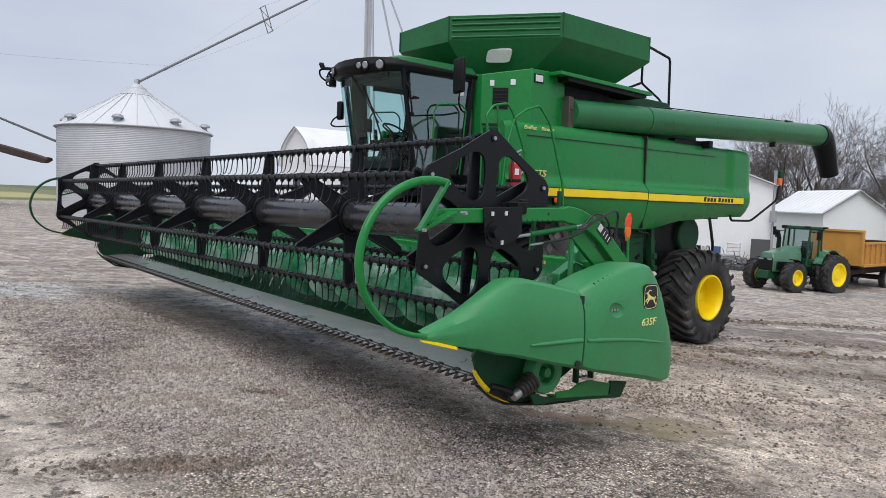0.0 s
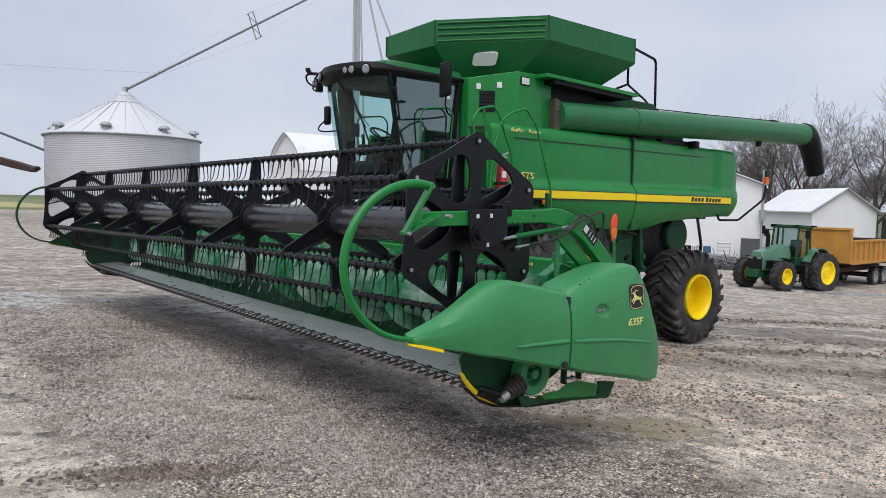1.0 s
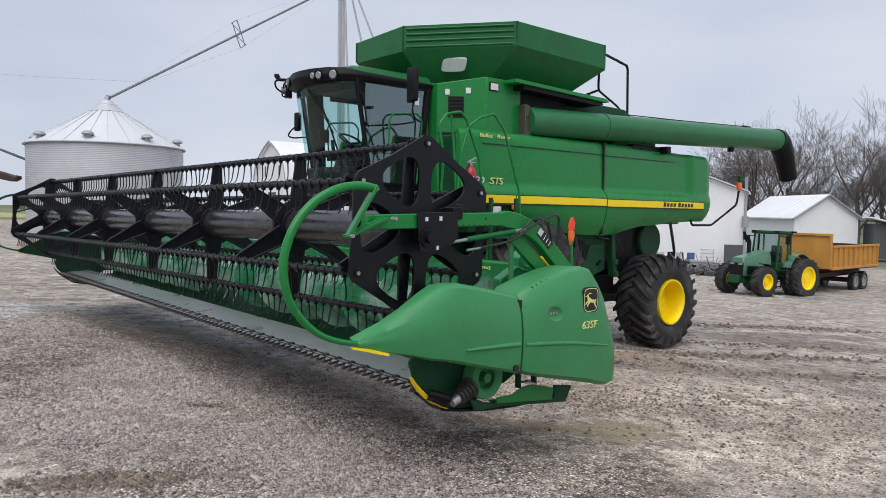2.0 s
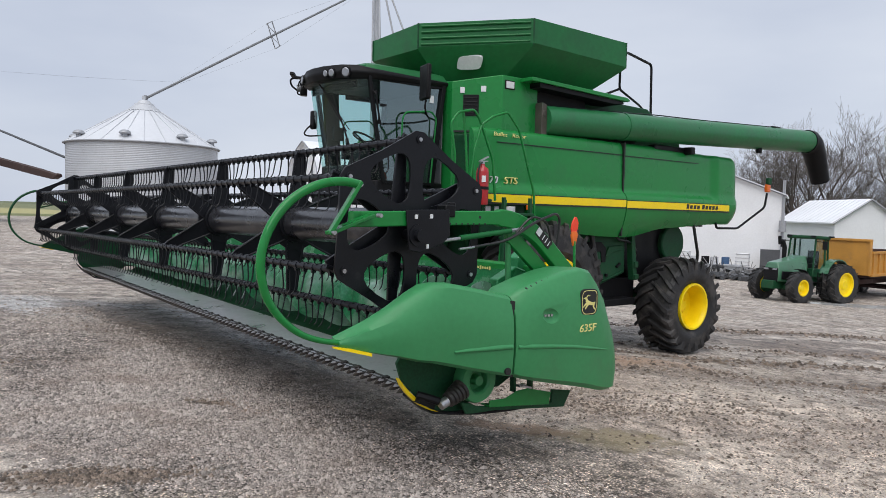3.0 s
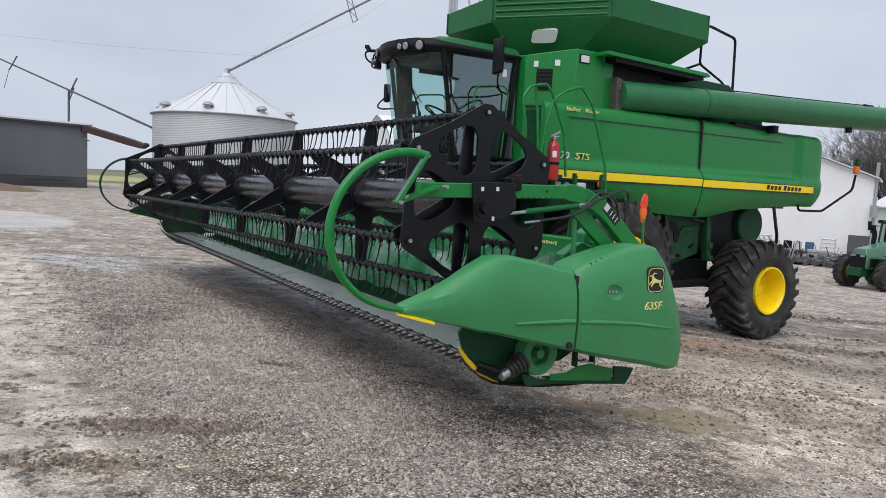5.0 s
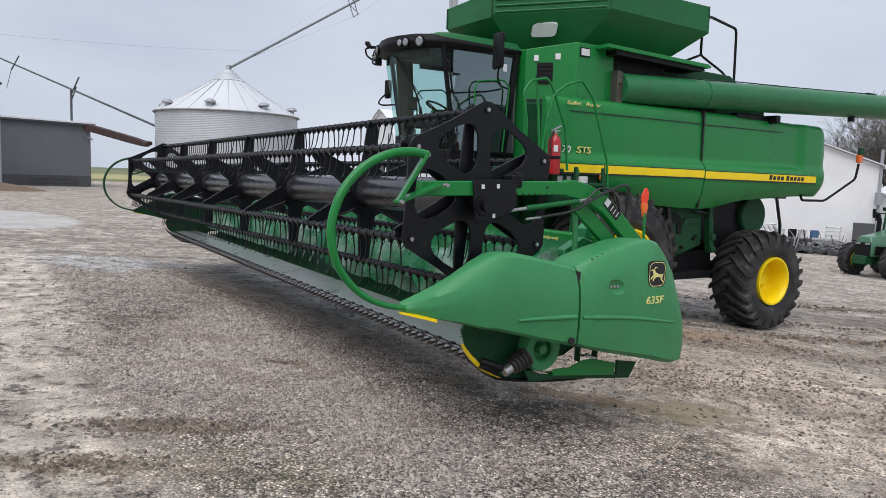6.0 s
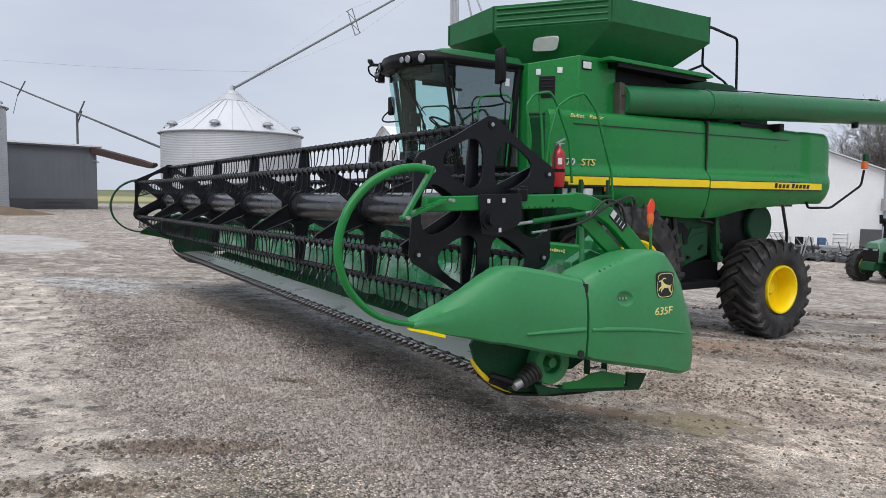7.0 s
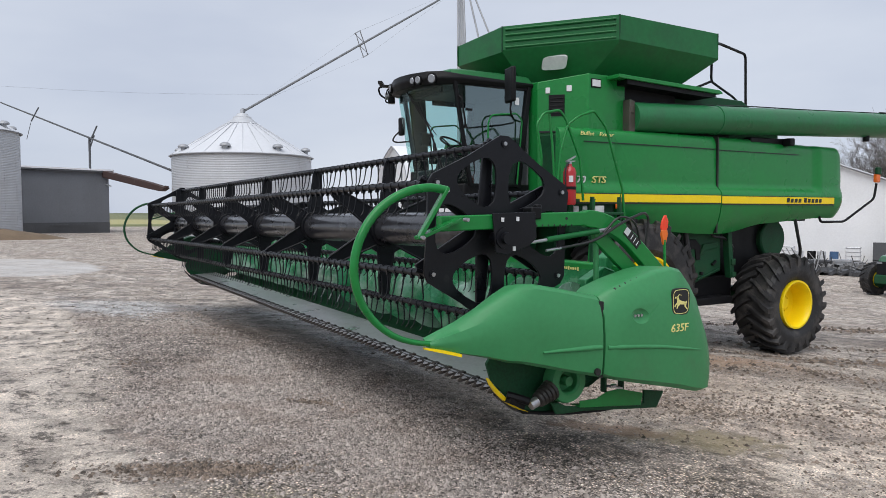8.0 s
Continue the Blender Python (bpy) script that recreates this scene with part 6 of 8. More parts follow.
    weeds = math2("MULTIPLY", math2("MAXIMUM", blob(4.72, -1.84, 0.55, 0.14, 0.7, 0.9, 67), math2("MULTIPLY", blob(5.2, -0.75, 0.7, 0.30, 0.8, 0.9, 60), 0.6)), ramp(noise_at(6.0, 8, 0.75), 0.44, 0.60))
    base = blend(math2("MULTIPLY", weeds, 0.7), base, (0.15, 0.14, 0.065))
    l.new(base, p.inputs["Base Color"])
    rough = blend(wet, (0.82, 0.82, 0.82), (0.50, 0.50, 0.50))
    rough = blend(pud, rough, (0.10, 0.10, 0.10))
    rough = blend(near_p, rough, (0.40, 0.40, 0.40))
    l.new(rough, p.inputs["Roughness"])
    # relief of stones and clods, none on the water
    h = math2("ADD", math2("MULTIPLY", ramp(vor.outputs["Distance"], 0.0, 0.7, 1, 0), math2("MULTIPLY", rocky, 0.55)), math2("ADD", math2("MULTIPLY", grain, 0.7), math2("MULTIPLY", clods, 1.3)))
    h = math2("MULTIPLY", h, math2("SUBTRACT", 1.0, math2("MAXIMUM", pud, math2("MULTIPLY", near_p, 0.75))))
    b = n.new("ShaderNodeBump")
    b.inputs["Strength"].default_value, b.inputs["Distance"].default_value = 1.0, 0.03
    l.new(h, b.inputs["Height"])
    l.new(b.outputs["Normal"], p.inputs["Normal"])
    return m


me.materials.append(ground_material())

# Loose stones, thickest on the gravelled strip in front of the header.
rng = np.random.default_rng(5)
OCT = np.array([(1, 0, 0), (0, 1, 0), (-1, 0, 0), (0, -1, 0), (0, 0, 1), (0, 0, -0.6)], float)
OF = np.array([(0, 1, 4), (1, 2, 4), (2, 3, 4), (3, 0, 4), (1, 0, 5), (2, 1, 5), (3, 2, 5), (0, 3, 5)])


GZ = np.array([v[2] for v in gv]).reshape(gy, gx)
XS, YS = np.array(xs), np.array(ys)


def lie(x, y):
    """The ground's height under many places at once."""
    i = np.clip(np.searchsorted(XS, x) - 1, 0, gx - 2)
    j = np.clip(np.searchsorted(YS, y) - 1, 0, gy - 2)
    u, v = (x - XS[i]) / (XS[i + 1] - XS[i]), (y - YS[j]) / (YS[j + 1] - YS[j])
    return (GZ[j, i] * (1 - u) + GZ[j, i + 1] * u) * (1 - v) + (GZ[j + 1, i] * (1 - u) + GZ[j + 1, i + 1] * u) * v


def thin(x, y, level):
    """Leaves bare patches among the stones."""
    w = np.sin(x * 1.3 + 1.7 * np.sin(y * 1.9)) + np.sin(y * 2.3 + 1.1 * np.sin(x * 1.7)) + np.sin((x + y) * 0.7)
    return w + 1.6 * rng.standard_normal(len(x)) > level


def scatter(x, y, smin, smax, power=3, material=STONE):
    k = len(x)
    s = (smin + (smax - smin) * rng.random(k) ** power)[:, None, None]
    v = OCT[None] * s * (0.7 + 0.6 * rng.random((k, 1, 3))) * (0.75 + 0.5 * rng.random((k, 6, 1))) * (1, 1, 0.72)
    a = rng.random(k)[:, None] * 6.283
    c, q = np.cos(a), np.sin(a)
    v = np.stack([v[..., 0] * c - v[..., 1] * q + x[:, None], v[..., 0] * q + v[..., 1] * c + y[:, None], v[..., 2] + lie(x, y)[:, None] + s[:, 0] * 0.15], -1)
    f = OF[None] + 6 * np.arange(k)[:, None, None]
    me = bpy.data.meshes.new("gravel")
    me.from_pydata(v.reshape(-1, 3).tolist(), [], f.reshape(-1, 3).tolist())
    me.materials.append(material)
    return me


def place(kind, count):
    if kind == "near":
        x, y = 9.2 - 9.5 * rng.random(count) ** 0.75, -3.6 + 7.2 * rng.random(count)
        level = 0.3
    elif kind == "strip":
        x = 3.0 + 2.7 * rng.standard_normal(count)
        y = -0.15 + 0.05 * (x - 1.5) + 0.85 * rng.standard_normal(count)
        level = -1.0
    elif kind == "mid":
        x, y = 3.0 - 8.0 * rng.random(count), -1.5 + 2.2 * rng.random(count)
        level = 0.2
    elif kind == "back":
        x, y = 3.0 + 6.0 * rng.random(count), 1.5 + 9.5 * rng.random(count) ** 1.3
        level = -0.2
    else:
        x, y = 9 - 20 * rng.random(count), -5 + 16 * rng.random(count)
        level = 0.6
    keep = thin(x, y, level)
    wet = ((x - 5.28) / 0.50) ** 2 + ((y - 2.96) / 0.36) ** 2 + 0.5 * np.sin(x * 9 + 2 * np.sin(y * 11)) > 1 - 0.9 * (rng.random(count) < 0.25)
    keep &= wet
    # soft soil and trodden dirt swallow most of the stones
    for cx, cy, rx, ry, rot in ((2.62, 0.23, 0.24, 0.09, 40), (4.22, -1.12, 0.62, 0.13, 65), (4.72, -1.84, 0.5, 0.10, 67), (4.5, 3.8, 0.4, 0.26, 40), (3.0, -2.22, 2.6, 0.60, 6), (-3.5, -2.1, 6.0, 0.75, 4), (5.6, 3.3, 1.1, 0.6, 50), (5.2, 5.2, 1.0, 0.5, 50), (5.15, 6.05, 1.5, 0.75, 55), (2.95, -1.6, 0.35, 0.10, 30)):
        c, q = math.cos(radians(rot)), math.sin(radians(rot))
        u, v = ((x - cx) * c + (y - cy) * q) / rx, ((y - cy) * c - (x - cx) * q) / ry
        keep &= np.sqrt(u * u + v * v) + 0.18 * np.sin(x * 7 + 2 * np.sin(y * 9)) > 0.75 + 0.55 * rng.random(len(x)) ** 1.5 - 0.9 * (rng.random(len(x)) < 0.10)
    return x[keep], y[keep]


for kind, count, a, b, power in (("near", 60000, 0.003, 0.012, 3), ("strip", 130000, 0.004, 0.0145, 2.4), ("wide", 50000, 0.006, 0.021, 3), ("strip", 9000, 0.012, 0.027, 2), ("mid", 22000, 0.011, 0.030, 2.2), ("back", 52000, 0.004, 0.014, 3)):
    tagged(new("gravel", scatter(*place(kind, count), a, b, power)), "loose grey and tan gravel on the yard", "gravel", kind="stuff")

tagged(new("soil_clods", scatter(*place("back", 36000), 0.004, 0.014, 3, CLOD)), "damp brown crumbs of soil on the yard", "soil", kind="stuff")
cx, cy = [], []
for x0, y0, r, k in ((-0.1, -1.0, 0.4, 60), (3.2, 6.6, 1.6, 500), (7.6, 6.5, 2.2, 420), (-5.0, -1.0, 3.4, 420), (-2.0, 0.6, 3.0, 320), (2.5, 12.0, 4.5, 420), (-9.0, 0.5, 4.0, 160), (6.3, 9.5, 3.0, 300)):
    cx.append(x0 + r * 0.6 * rng.standard_normal(k))
    cy.append(y0 + r * 0.45 * rng.standard_normal(k))
tagged(new("soil_clods", scatter(np.concatenate(cx), np.concatenate(cy), 0.006, 0.030, 2.5, CLOD)), "damp brown clods of soil on the gravel", "soil", kind="stuff")
# crumbs ploughed up in the soft spots nearest the yard's middle
cx, cy = [], []
for x0, y0, rot, length, width, k in ((4.22, -1.12, 65, 0.42, 0.10, 1500), (4.72, -1.84, 67, 0.36, 0.09, 700), (2.62, 0.23, 40, 0.16, 0.06, 160), (4.5, 3.8, 40, 0.30, 0.20, 350), (4.5, 4.5, 55, 1.2, 0.6, 2200), (6.2, 4.6, 50, 1.2, 0.8, 1400)):
    u, v = length * rng.standard_normal(k), width * rng.standard_normal(k)
    c, q = math.cos(radians(rot)), math.sin(radians(rot))
    cx.append(x0 + u * c - v * q)
    cy.append(y0 + u * q + v * c)
tagged(new("soil_crumbs", scatter(np.concatenate(cx), np.concatenate(cy), 0.004, 0.024, 2.2, CLOD)), "dark damp crumbs of soil in ragged patches", "soil", kind="stuff")
# soil thrown up along the wheel tracks behind the machine
cx, cy = [], []
for x0, y0, rot, length, k in ((1.1, 16.6, 58, 2.6, 420), (-0.4, 13.2, 62, 3.0, 420), (3.2, 9.8, 58, 3.4, 520), (4.4, 8.2, 58, 3.2, 420), (2.2, 11.2, 60, 3.0, 360)):
    u, v = length * rng.standard_normal(k) * 0.7, 0.22 * rng.standard_normal(k)
    c, q = math.cos(radians(rot)), math.sin(radians(rot))
    cx.append(x0 + u * c - v * q)
    cy.append(y0 + u * q + v * c)
tagged(new("track_clods", scatter(np.concatenate(cx), np.concatenate(cy), 0.012, 0.055, 2.2, CLOD)), "damp lumps of soil along the wheel tracks", "soil", kind="stuff")


# ---- grain bins ----
def grain_bin(cx, cy, base, eave, r, peak, label, group):
    b = thing("grain_bin", (cx, cy, base), label, "grain bin", group)
    n = int((eave - base) / 0.048)
    prof = [(r + (0.0065 if i % 2 else -0.0065), base + (eave - base) * i / n) for i in range(n + 1)]
    bm = bmesh.new()
    lathe_z(bm, prof, (cx, cy, 0), 72)
    wall = part("wall", bm, GALV, b, "corrugated galvanised wall sheets", angle=30)
    bm = bmesh.new()
    for k in range(11):
        a = 2 * math.pi * k / 11 + 0.35
        for ring in range(int((eave - base) / 0.85)):
            aa = a + (0.28 if ring % 2 else 0)
            z0 = base + ring * 0.85
            box(bm, (cx + (r + 0.022) * math.cos(aa), cy + (r + 0.022) * math.sin(aa), z0 + 0.42), (0.006, 0.012, 0.84), Matrix.Rotation(aa, 4, "Z"))
    part("sheet_seam", bm, GALV, wall)["kind"] = "stuff"
    bm = bmesh.new()
    lathe_z(bm, [(r + 0.10, eave - 0.06), (r + 0.13, eave), (r + 0.06, eave + 0.05), (0.55, peak - 0.25), (0.55, peak - 0.05), (0.001, peak + 0.03)], (cx, cy, 0), 72)
    roof = part("roof", bm, BIN_ROOF, b, "pale ribbed conical roof", angle=25)
    for k in range(24):
        a = 2 * math.pi * k / 24
        bm = bmesh.new()
        rod(bm, (cx + (r + 0.1) * math.cos(a), cy + (r + 0.1) * math.sin(a), eave + 0.03), (cx + 0.6 * math.cos(a), cy + 0.6 * math.sin(a), peak - 0.23), 0.022, seg=5)
        part("roof_rib", bm, BIN_ROOF if k % 3 else GALV, roof)
    bm = bmesh.new()
    lathe_z(bm, [(r + 0.09, eave - 0.07), (r + 0.16, eave - 0.03), (r + 0.16, eave + 0.0), (r + 0.09, eave + 0.03)], (cx, cy, 0), 72)
    part("eave_ring", bm, PIPE, roof)
    for k in range(8):
        a = 2 * math.pi * (k + 0.35) / 8
        q = Vector((cx + (r * 0.93) * math.cos(a), cy + (r * 0.93) * math.sin(a), eave + (peak - eave) * 0.06))
        bm = bmesh.new()
        lathe_z(bm, [(0.15, 0.0), (0.15, 0.22), (0.29, 0.23), (0.32, 0.28), (0.27, 0.37), (0.15, 0.44), (0.001, 0.46)], q, 14)
        part("roof_vent", bm, PIPE, roof, angle=40)
    bm = bmesh.new()
    lathe_z(bm, [(0.80, peak - 0.62), (1.0, peak - 0.48), (0.92, peak - 0.40), (0.45, peak - 0.02), (0.30, peak + 0.16), (0.13, peak + 0.20), (0.13, peak + 0.45), (0.001, peak + 0.45)], (cx, cy, 0), 20)
    part("fill_cap", bm, GALV, roof)
    return b


bins = [grain_bin(-35.9, 10.0, 0.15, 5.30, 4.18, 7.85, "round corrugated grain bin with a pale conical roof", "grain bins"),
        grain_bin(-42.9, -6.25, 0.30, 6.75, 4.3, 9.2, "second corrugated grain bin beside the grey shed", "grain bins")]

# Grain spout down to the bin, with truss braces; the leg tower behind.
TX, TY = -41.4, 29.54
spout = thing("grain_spout", (-35.9, 10.0, 8.3), "long galvanised grain spout sloping down to the bin roof", "grain spout")
s0, s1 = Vector((-35.9, 10.0, 8.12)), Vector((TX, TY, 20.2))
bm = bmesh.new()
rod(bm, s0, s1, 0.076, seg=12)
rod(bm, s0 - Vector((0, 0, 0.3)), s0 + Vector((0, 0.1, 0.20)), 0.13, seg=12)
part("pipe", bm, SPOUT, spout)
sdir = (s1 - s0).normalized()
side = sdir.cross(Vector((0, 0, 1))).normalized()
upn = side.cross(sdir)
mid = s0 + (s1 - s0) * 0.475
bm = bmesh.new()
for q in (-0.25, 0.25):
    for v in (-1, 1):
        rod(bm, mid + sdir * q, mid + upn * 0.88 * v + side * 0.12 * v + sdir * q * 0.9, 0.035, seg=6)
for v in (-1, 1):
    rod(bm, mid + upn * 0.88 * v + side * 0.12 * v - sdir * 0.26, mid + upn * 0.88 * v + side * 0.12 * v + sdir * 0.26, 0.035, seg=6)
rod(bm, mid + upn * 0.88 - sdir * 0.25, mid + upn * 0.0 + sdir * 0.25, 0.025, seg=6)
rod(bm, mid - upn * 0.88 + sdir * 0.25, mid + upn * 0.0 - sdir * 0.25, 0.025, seg=6)
part("truss_brace", bm, PIPE, spout)
bm = bmesh.new()
for v in (-1, 1):
    rod(bm, s0 + sdir * 1.2, mid + upn * 0.88 * v, 0.005, seg=4)
    rod(bm, mid + upn * 0.88 * v, s1 - sdir * 1.0, 0.006, seg=4)
part("truss_cable", bm, PIPE, spout)

tower = thing("elevator_leg", (TX, TY, ground_z(TX, TY)), "tall galvanised elevator leg with splayed pipe legs", "grain elevator")
bm = bmesh.new()
gz = ground_z(TX, TY)
box(bm, (TX - 0.15, TY, 11.0), (0.40, 0.30, 24.0))
box(bm, (TX - 0.15, TY - 0.36, 11.0), (0.16, 0.08, 24.0))
part("leg_casing", bm, GALV, tower, bevel=0.01)
for tx, ty in ((TX + 2.7, TY - 1.1), (TX + 4.0, TY + 1.2), (TX + 5.5, TY + 3.0), (TX - 3.0, TY + 2.0)):
    bm = bmesh.new()
    rod(bm, (TX + (tx - TX) * 0.02, TY + (ty - TY) * 0.02, 21.5), (TX + (tx - TX) * 1.6, TY + (ty - TY) * 1.6, gz), 0.075, seg=8)
    part("splayed_leg", bm, PIPE, tower)

# Conveyor pipe from the other side, its posts, and the rusty auger.
conv = thing("conveyor_pipe", (-37.35, 1.5, 0.4), "thin overhead conveyor pipe on posts beside the grain bin", "conveyor")
c1 = Vector((-37.26, 6.06, 4.44))
c0 = c1 + (Vector((-53.3, 2.75, 7.68)) - c1) * 3.6
bm = bmesh.new()
rod(bm, c0, c1, 0.075, seg=8)
sweep(bm, rounded([c1, c1 + Vector((0.45, 0.35, -0.3)), c1 + Vector((0.5, 0.35, -1.2))], 0.2), 0.08, seg=8)
part("pipe", bm, GREY_DARK, conv)
bm = bmesh.new()
m1 = c0.lerp(c1, 1 - 1 / 3.6)
rod(bm, m1, (m1.x, m1.y, 0.3), 0.085, seg=8)
rod(bm, m1 - Vector((0, 0.0, 0.4)), m1 + Vector((0.1, 0.55, 0.95)), 0.06, seg=6)
rod(bm, m1 - Vector((0, 0.0, 0.9)), m1 + Vector((0.05, 0.35, 0.2)), 0.05, seg=6)
part("post", bm, GREY_DARK, conv)
bm = bmesh.new()
m2 = c0.lerp(c1, 1 - 2.0 / 3.6)
rod(bm, m2 + Vector((0.1, 0.30, 0.85)), m2 - Vector((0.0, 0.35, 0.5)), 0.06, seg=6)
rod(bm, m2 - Vector((0.0, 0.35, 0.5)), m2 - Vector((0, 0.75, 2.2)), 0.025, seg=6)
part("post", bm, GREY_DARK, conv)

raug = thing("rusty_auger", (-45.2, 3.3, 4.0), "rust-brown auger trough sticking out of the grey shed", "auger")
bm = bmesh.new()
r0, r1 = Vector((-50.9, 3.35, 4.85)), Vector((-39.7, 6.1, 3.36))
rd = (r1 - r0).normalized()
mm = Matrix.Translation((r0 + r1) / 2) @ rd.to_track_quat("Y", "Z").to_matrix().to_4x4()
half = (r1 - r0).length / 2
loft(bm, [[mm @ Vector((x * w, y, z)) for x, z in ((-1, zt), (1, zt), (1, zb), (-1, zb))] for y, w, zt, zb in ((-half, 0.22, 0.24, -0.26), (half * 0.55, 0.20, 0.21, -0.22), (half * 0.90, 0.19, 0.16, -0.18), (half, 0.18, 0.14, 0.05))])
part("trough", bm, RUST, raug, bevel=0.02)
bm = bmesh.new()
rod(bm, r1 - rd * 0.3 + Vector((0, 0, 0.17)), r1 + rd * 0.22 + Vector((0, 0, 0.19)), 0.06, seg=10)
part("motor_end", bm, RUST, raug)
bm = bmesh.new()
rod(bm, r0 - Vector((0, 0, 0.75)), r0 + rd * 1.8 - Vector((0, 0, 0.80)), 0.05, seg=6)
part("brace", bm, PIPE, raug)

# Grey ribbed shed.
shed = thing("grey_shed", (-53, 0, 0.3), "grey ribbed metal shed with a dark hatch and flat roof", "shed")
SX, S0, S1, SZ0, SZ1 = -50.3, -8.5, 3.75, 0.25, 4.95
bm = bmesh.new()
box(bm, (SX - 4.0, (S0 + S1) / 2, (SZ0 + SZ1) / 2), (8.0, S1 - S0, SZ1 - SZ0))
part("wall", bm, GREY_SIDING, shed)
k = S0 + 0.15
while k < S1:
    bm = bmesh.new()
    box(bm, (SX + 0.02, k, (SZ0 + SZ1) / 2 + 0.45), (0.05, 0.09, SZ1 - SZ0 - 0.9))
    part("siding_rib", bm, GREY_SIDING, shed)
    k += 0.40
bm = bmesh.new()
box(bm, (SX + 0.03, (S0 + S1) / 2, SZ0 + 0.45), (0.07, S1 - S0, 0.9))
part("base_band", bm, GREY_DARK, shed)
bm = bmesh.new()
box(bm, (SX + 0.12, 1.2, SZ0 + 0.42), (0.22, 3.0, 0.72))
for j in range(3):
    box(bm, (SX + 0.25, 1.2, SZ0 + 0.15 + j * 0.27), (0.06, 3.0, 0.08))
part("hatch", bm, GREY_DARK, shed, "dark louvred hatch")
bm = bmesh.new()
prism_x(bm, [(S0 - 0.3, SZ1 + 0.30), (S1 + 0.35, SZ1), (S1 + 0.35, SZ1 + 0.13), (S0 - 0.3, SZ1 + 0.45)], SX - 8.2, SX + 0.35)
part("roof", bm, WHITE_ROOF, shed, bevel=0.01)
bm = bmesh.new()
box(bm, (SX + 0.30, (S0 + S1) / 2, SZ1 + 0.1), (0.06, S1 - S0 + 0.5, 0.12), turn(-1.4))
part("fascia", bm, GREY_DARK, shed)

# Dirt heap in front of the far bin.
bm = bmesh.new()
rows = []
for j in range(15):
    f = j / 14
    ring = []
    for k in range(28):
        a = 2 * math.pi * k / 28
        rr = (1 - f) * (1 + 0.22 * noise.noise((math.cos(a) * 1.5, math.sin(a) * 1.5, f * 2)))
        ring.append((-37.5 + 3.2 * rr * math.cos(a), -4.9 + 5.2 * rr * math.sin(a), 0.2 + 0.95 * (1 - (1 - f) ** 2) + 0.06 * noise.noise((k * 0.9, j * 0.8, 2))))
    rows.append(ring)
loft(bm, rows)
heap = lone("dirt_heap", bm, SOIL, "low heap of brown soil beside the far bin", "dirt heap", angle=50)

# The bins, spouts and shed were drawn at 1 : 1.353 about the yard's near edge; here they take their full size.
FULL = Matrix.Translation((-3.32, 0.66, -0.80)) @ Matrix.Scale(1.353, 4)
for ob in (*bins, spout, tower, conv, raug, shed, heap):
    ob.matrix_basis = FULL @ ob.matrix_basis


# Far white gabled barn seen over the header.
def gable_house(name, C, g, l, wid, length, z0, ze, zp, label, category, windows=()):
    """C: near corner; g: way along the gable end; l: way along the long wall."""
    h = thing(name, (C[0], C[1], z0), label, category)
    g, l = Vector((*g, 0)).normalized(), Vector((*l, 0)).normalized()
    C = Vector((C[0], C[1], 0))
    up = Vector((0, 0, 1))
    bm = bmesh.new()
    prof = [(0, z0), (wid, z0), (wid, ze), (wid / 2, zp), (0, ze)]
    loft(bm, [[C + g * a + up * b for a, b in prof], [C + g * a + l * length + up * b for a, b in prof]])
    wall = part("wall", bm, WHITE, h)
    bm = bmesh.new()
    t, o = 0.12, 0.35
    sl = (zp - ze) / (wid / 2)
    for s in (0, 1):
        ea = -o if s == 0 else wid + o
        prof = [(ea, ze - sl * o + 0.02), (wid / 2, zp + 0.02), (wid / 2, zp + 0.02 + t), (ea, ze - sl * o + 0.02 + t)]
        loft(bm, [[C + g * a - l * o + up * b for a, b in prof], [C + g * a + l * (length + o) + up * b for a, b in prof]])
    part("roof", bm, WHITE_ROOF, h, "pale metal roof")
    k = 0.3
    while k < length:
        for s in (0, 1):
            bm = bmesh.new()
            a0, a1 = (-o, ze - sl * o + 0.15), (wid / 2, zp + 0.15)
            if s:
                a0 = (wid + o, a0[1])
            rod(bm, C + g * a0[0] + l * k + up * a0[1], C + g * a1[0] + l * k + up * a1[1], 0.02, seg=4)
            part("roof_rib", bm, WHITE_ROOF, h)
        k += 0.9
    bm = bmesh.new()
    for a, za, b, zb in ((-o, ze - sl * o, wid / 2, zp), (wid + o, ze - sl * o, wid / 2, zp)):
        rod(bm, C + g * a - l * o + up * (za + 0.06), C + g * b - l * o + up * (zb + 0.06), 0.09, seg=4)
    part("barge_board", bm, PIPE, h)
    for a, z, w, hh in windows:
        bm = bmesh.new()
        p = C + g * a - l * 0.02 + up * z
        box(bm, p, (w, 0.06, hh), Matrix.Rotation(math.atan2(g.y, g.x), 4, "Z"))
        part("window", bm, GREY_DARK, h)
    return h


# Barn with a curved gambrel roof.
barn = thing("white_barn", (-62.7, 33.8, 0.0), "distant white barn with a pale curved gambrel roof", "barn")
half = [(0.0, 8.92), (0.7, 8.55), (1.3, 8.16), (2.05, 7.62), (2.7, 7.05), (3.15, 6.35), (3.45, 5.55), (3.62, 4.75)]
bm = bmesh.new()
gable = [(-62.7 - a, z) for a, z in half] + [(-62.7 - 3.5, 0.0), (-62.7 + 3.5, 0.0)] + [(-62.7 + a, z) for a, z in reversed(half[1:])]
loft(bm, [[(x, y, z) for x, z in gable] for y in (33.9, 51.0)])
part("wall", bm, WHITE, barn)
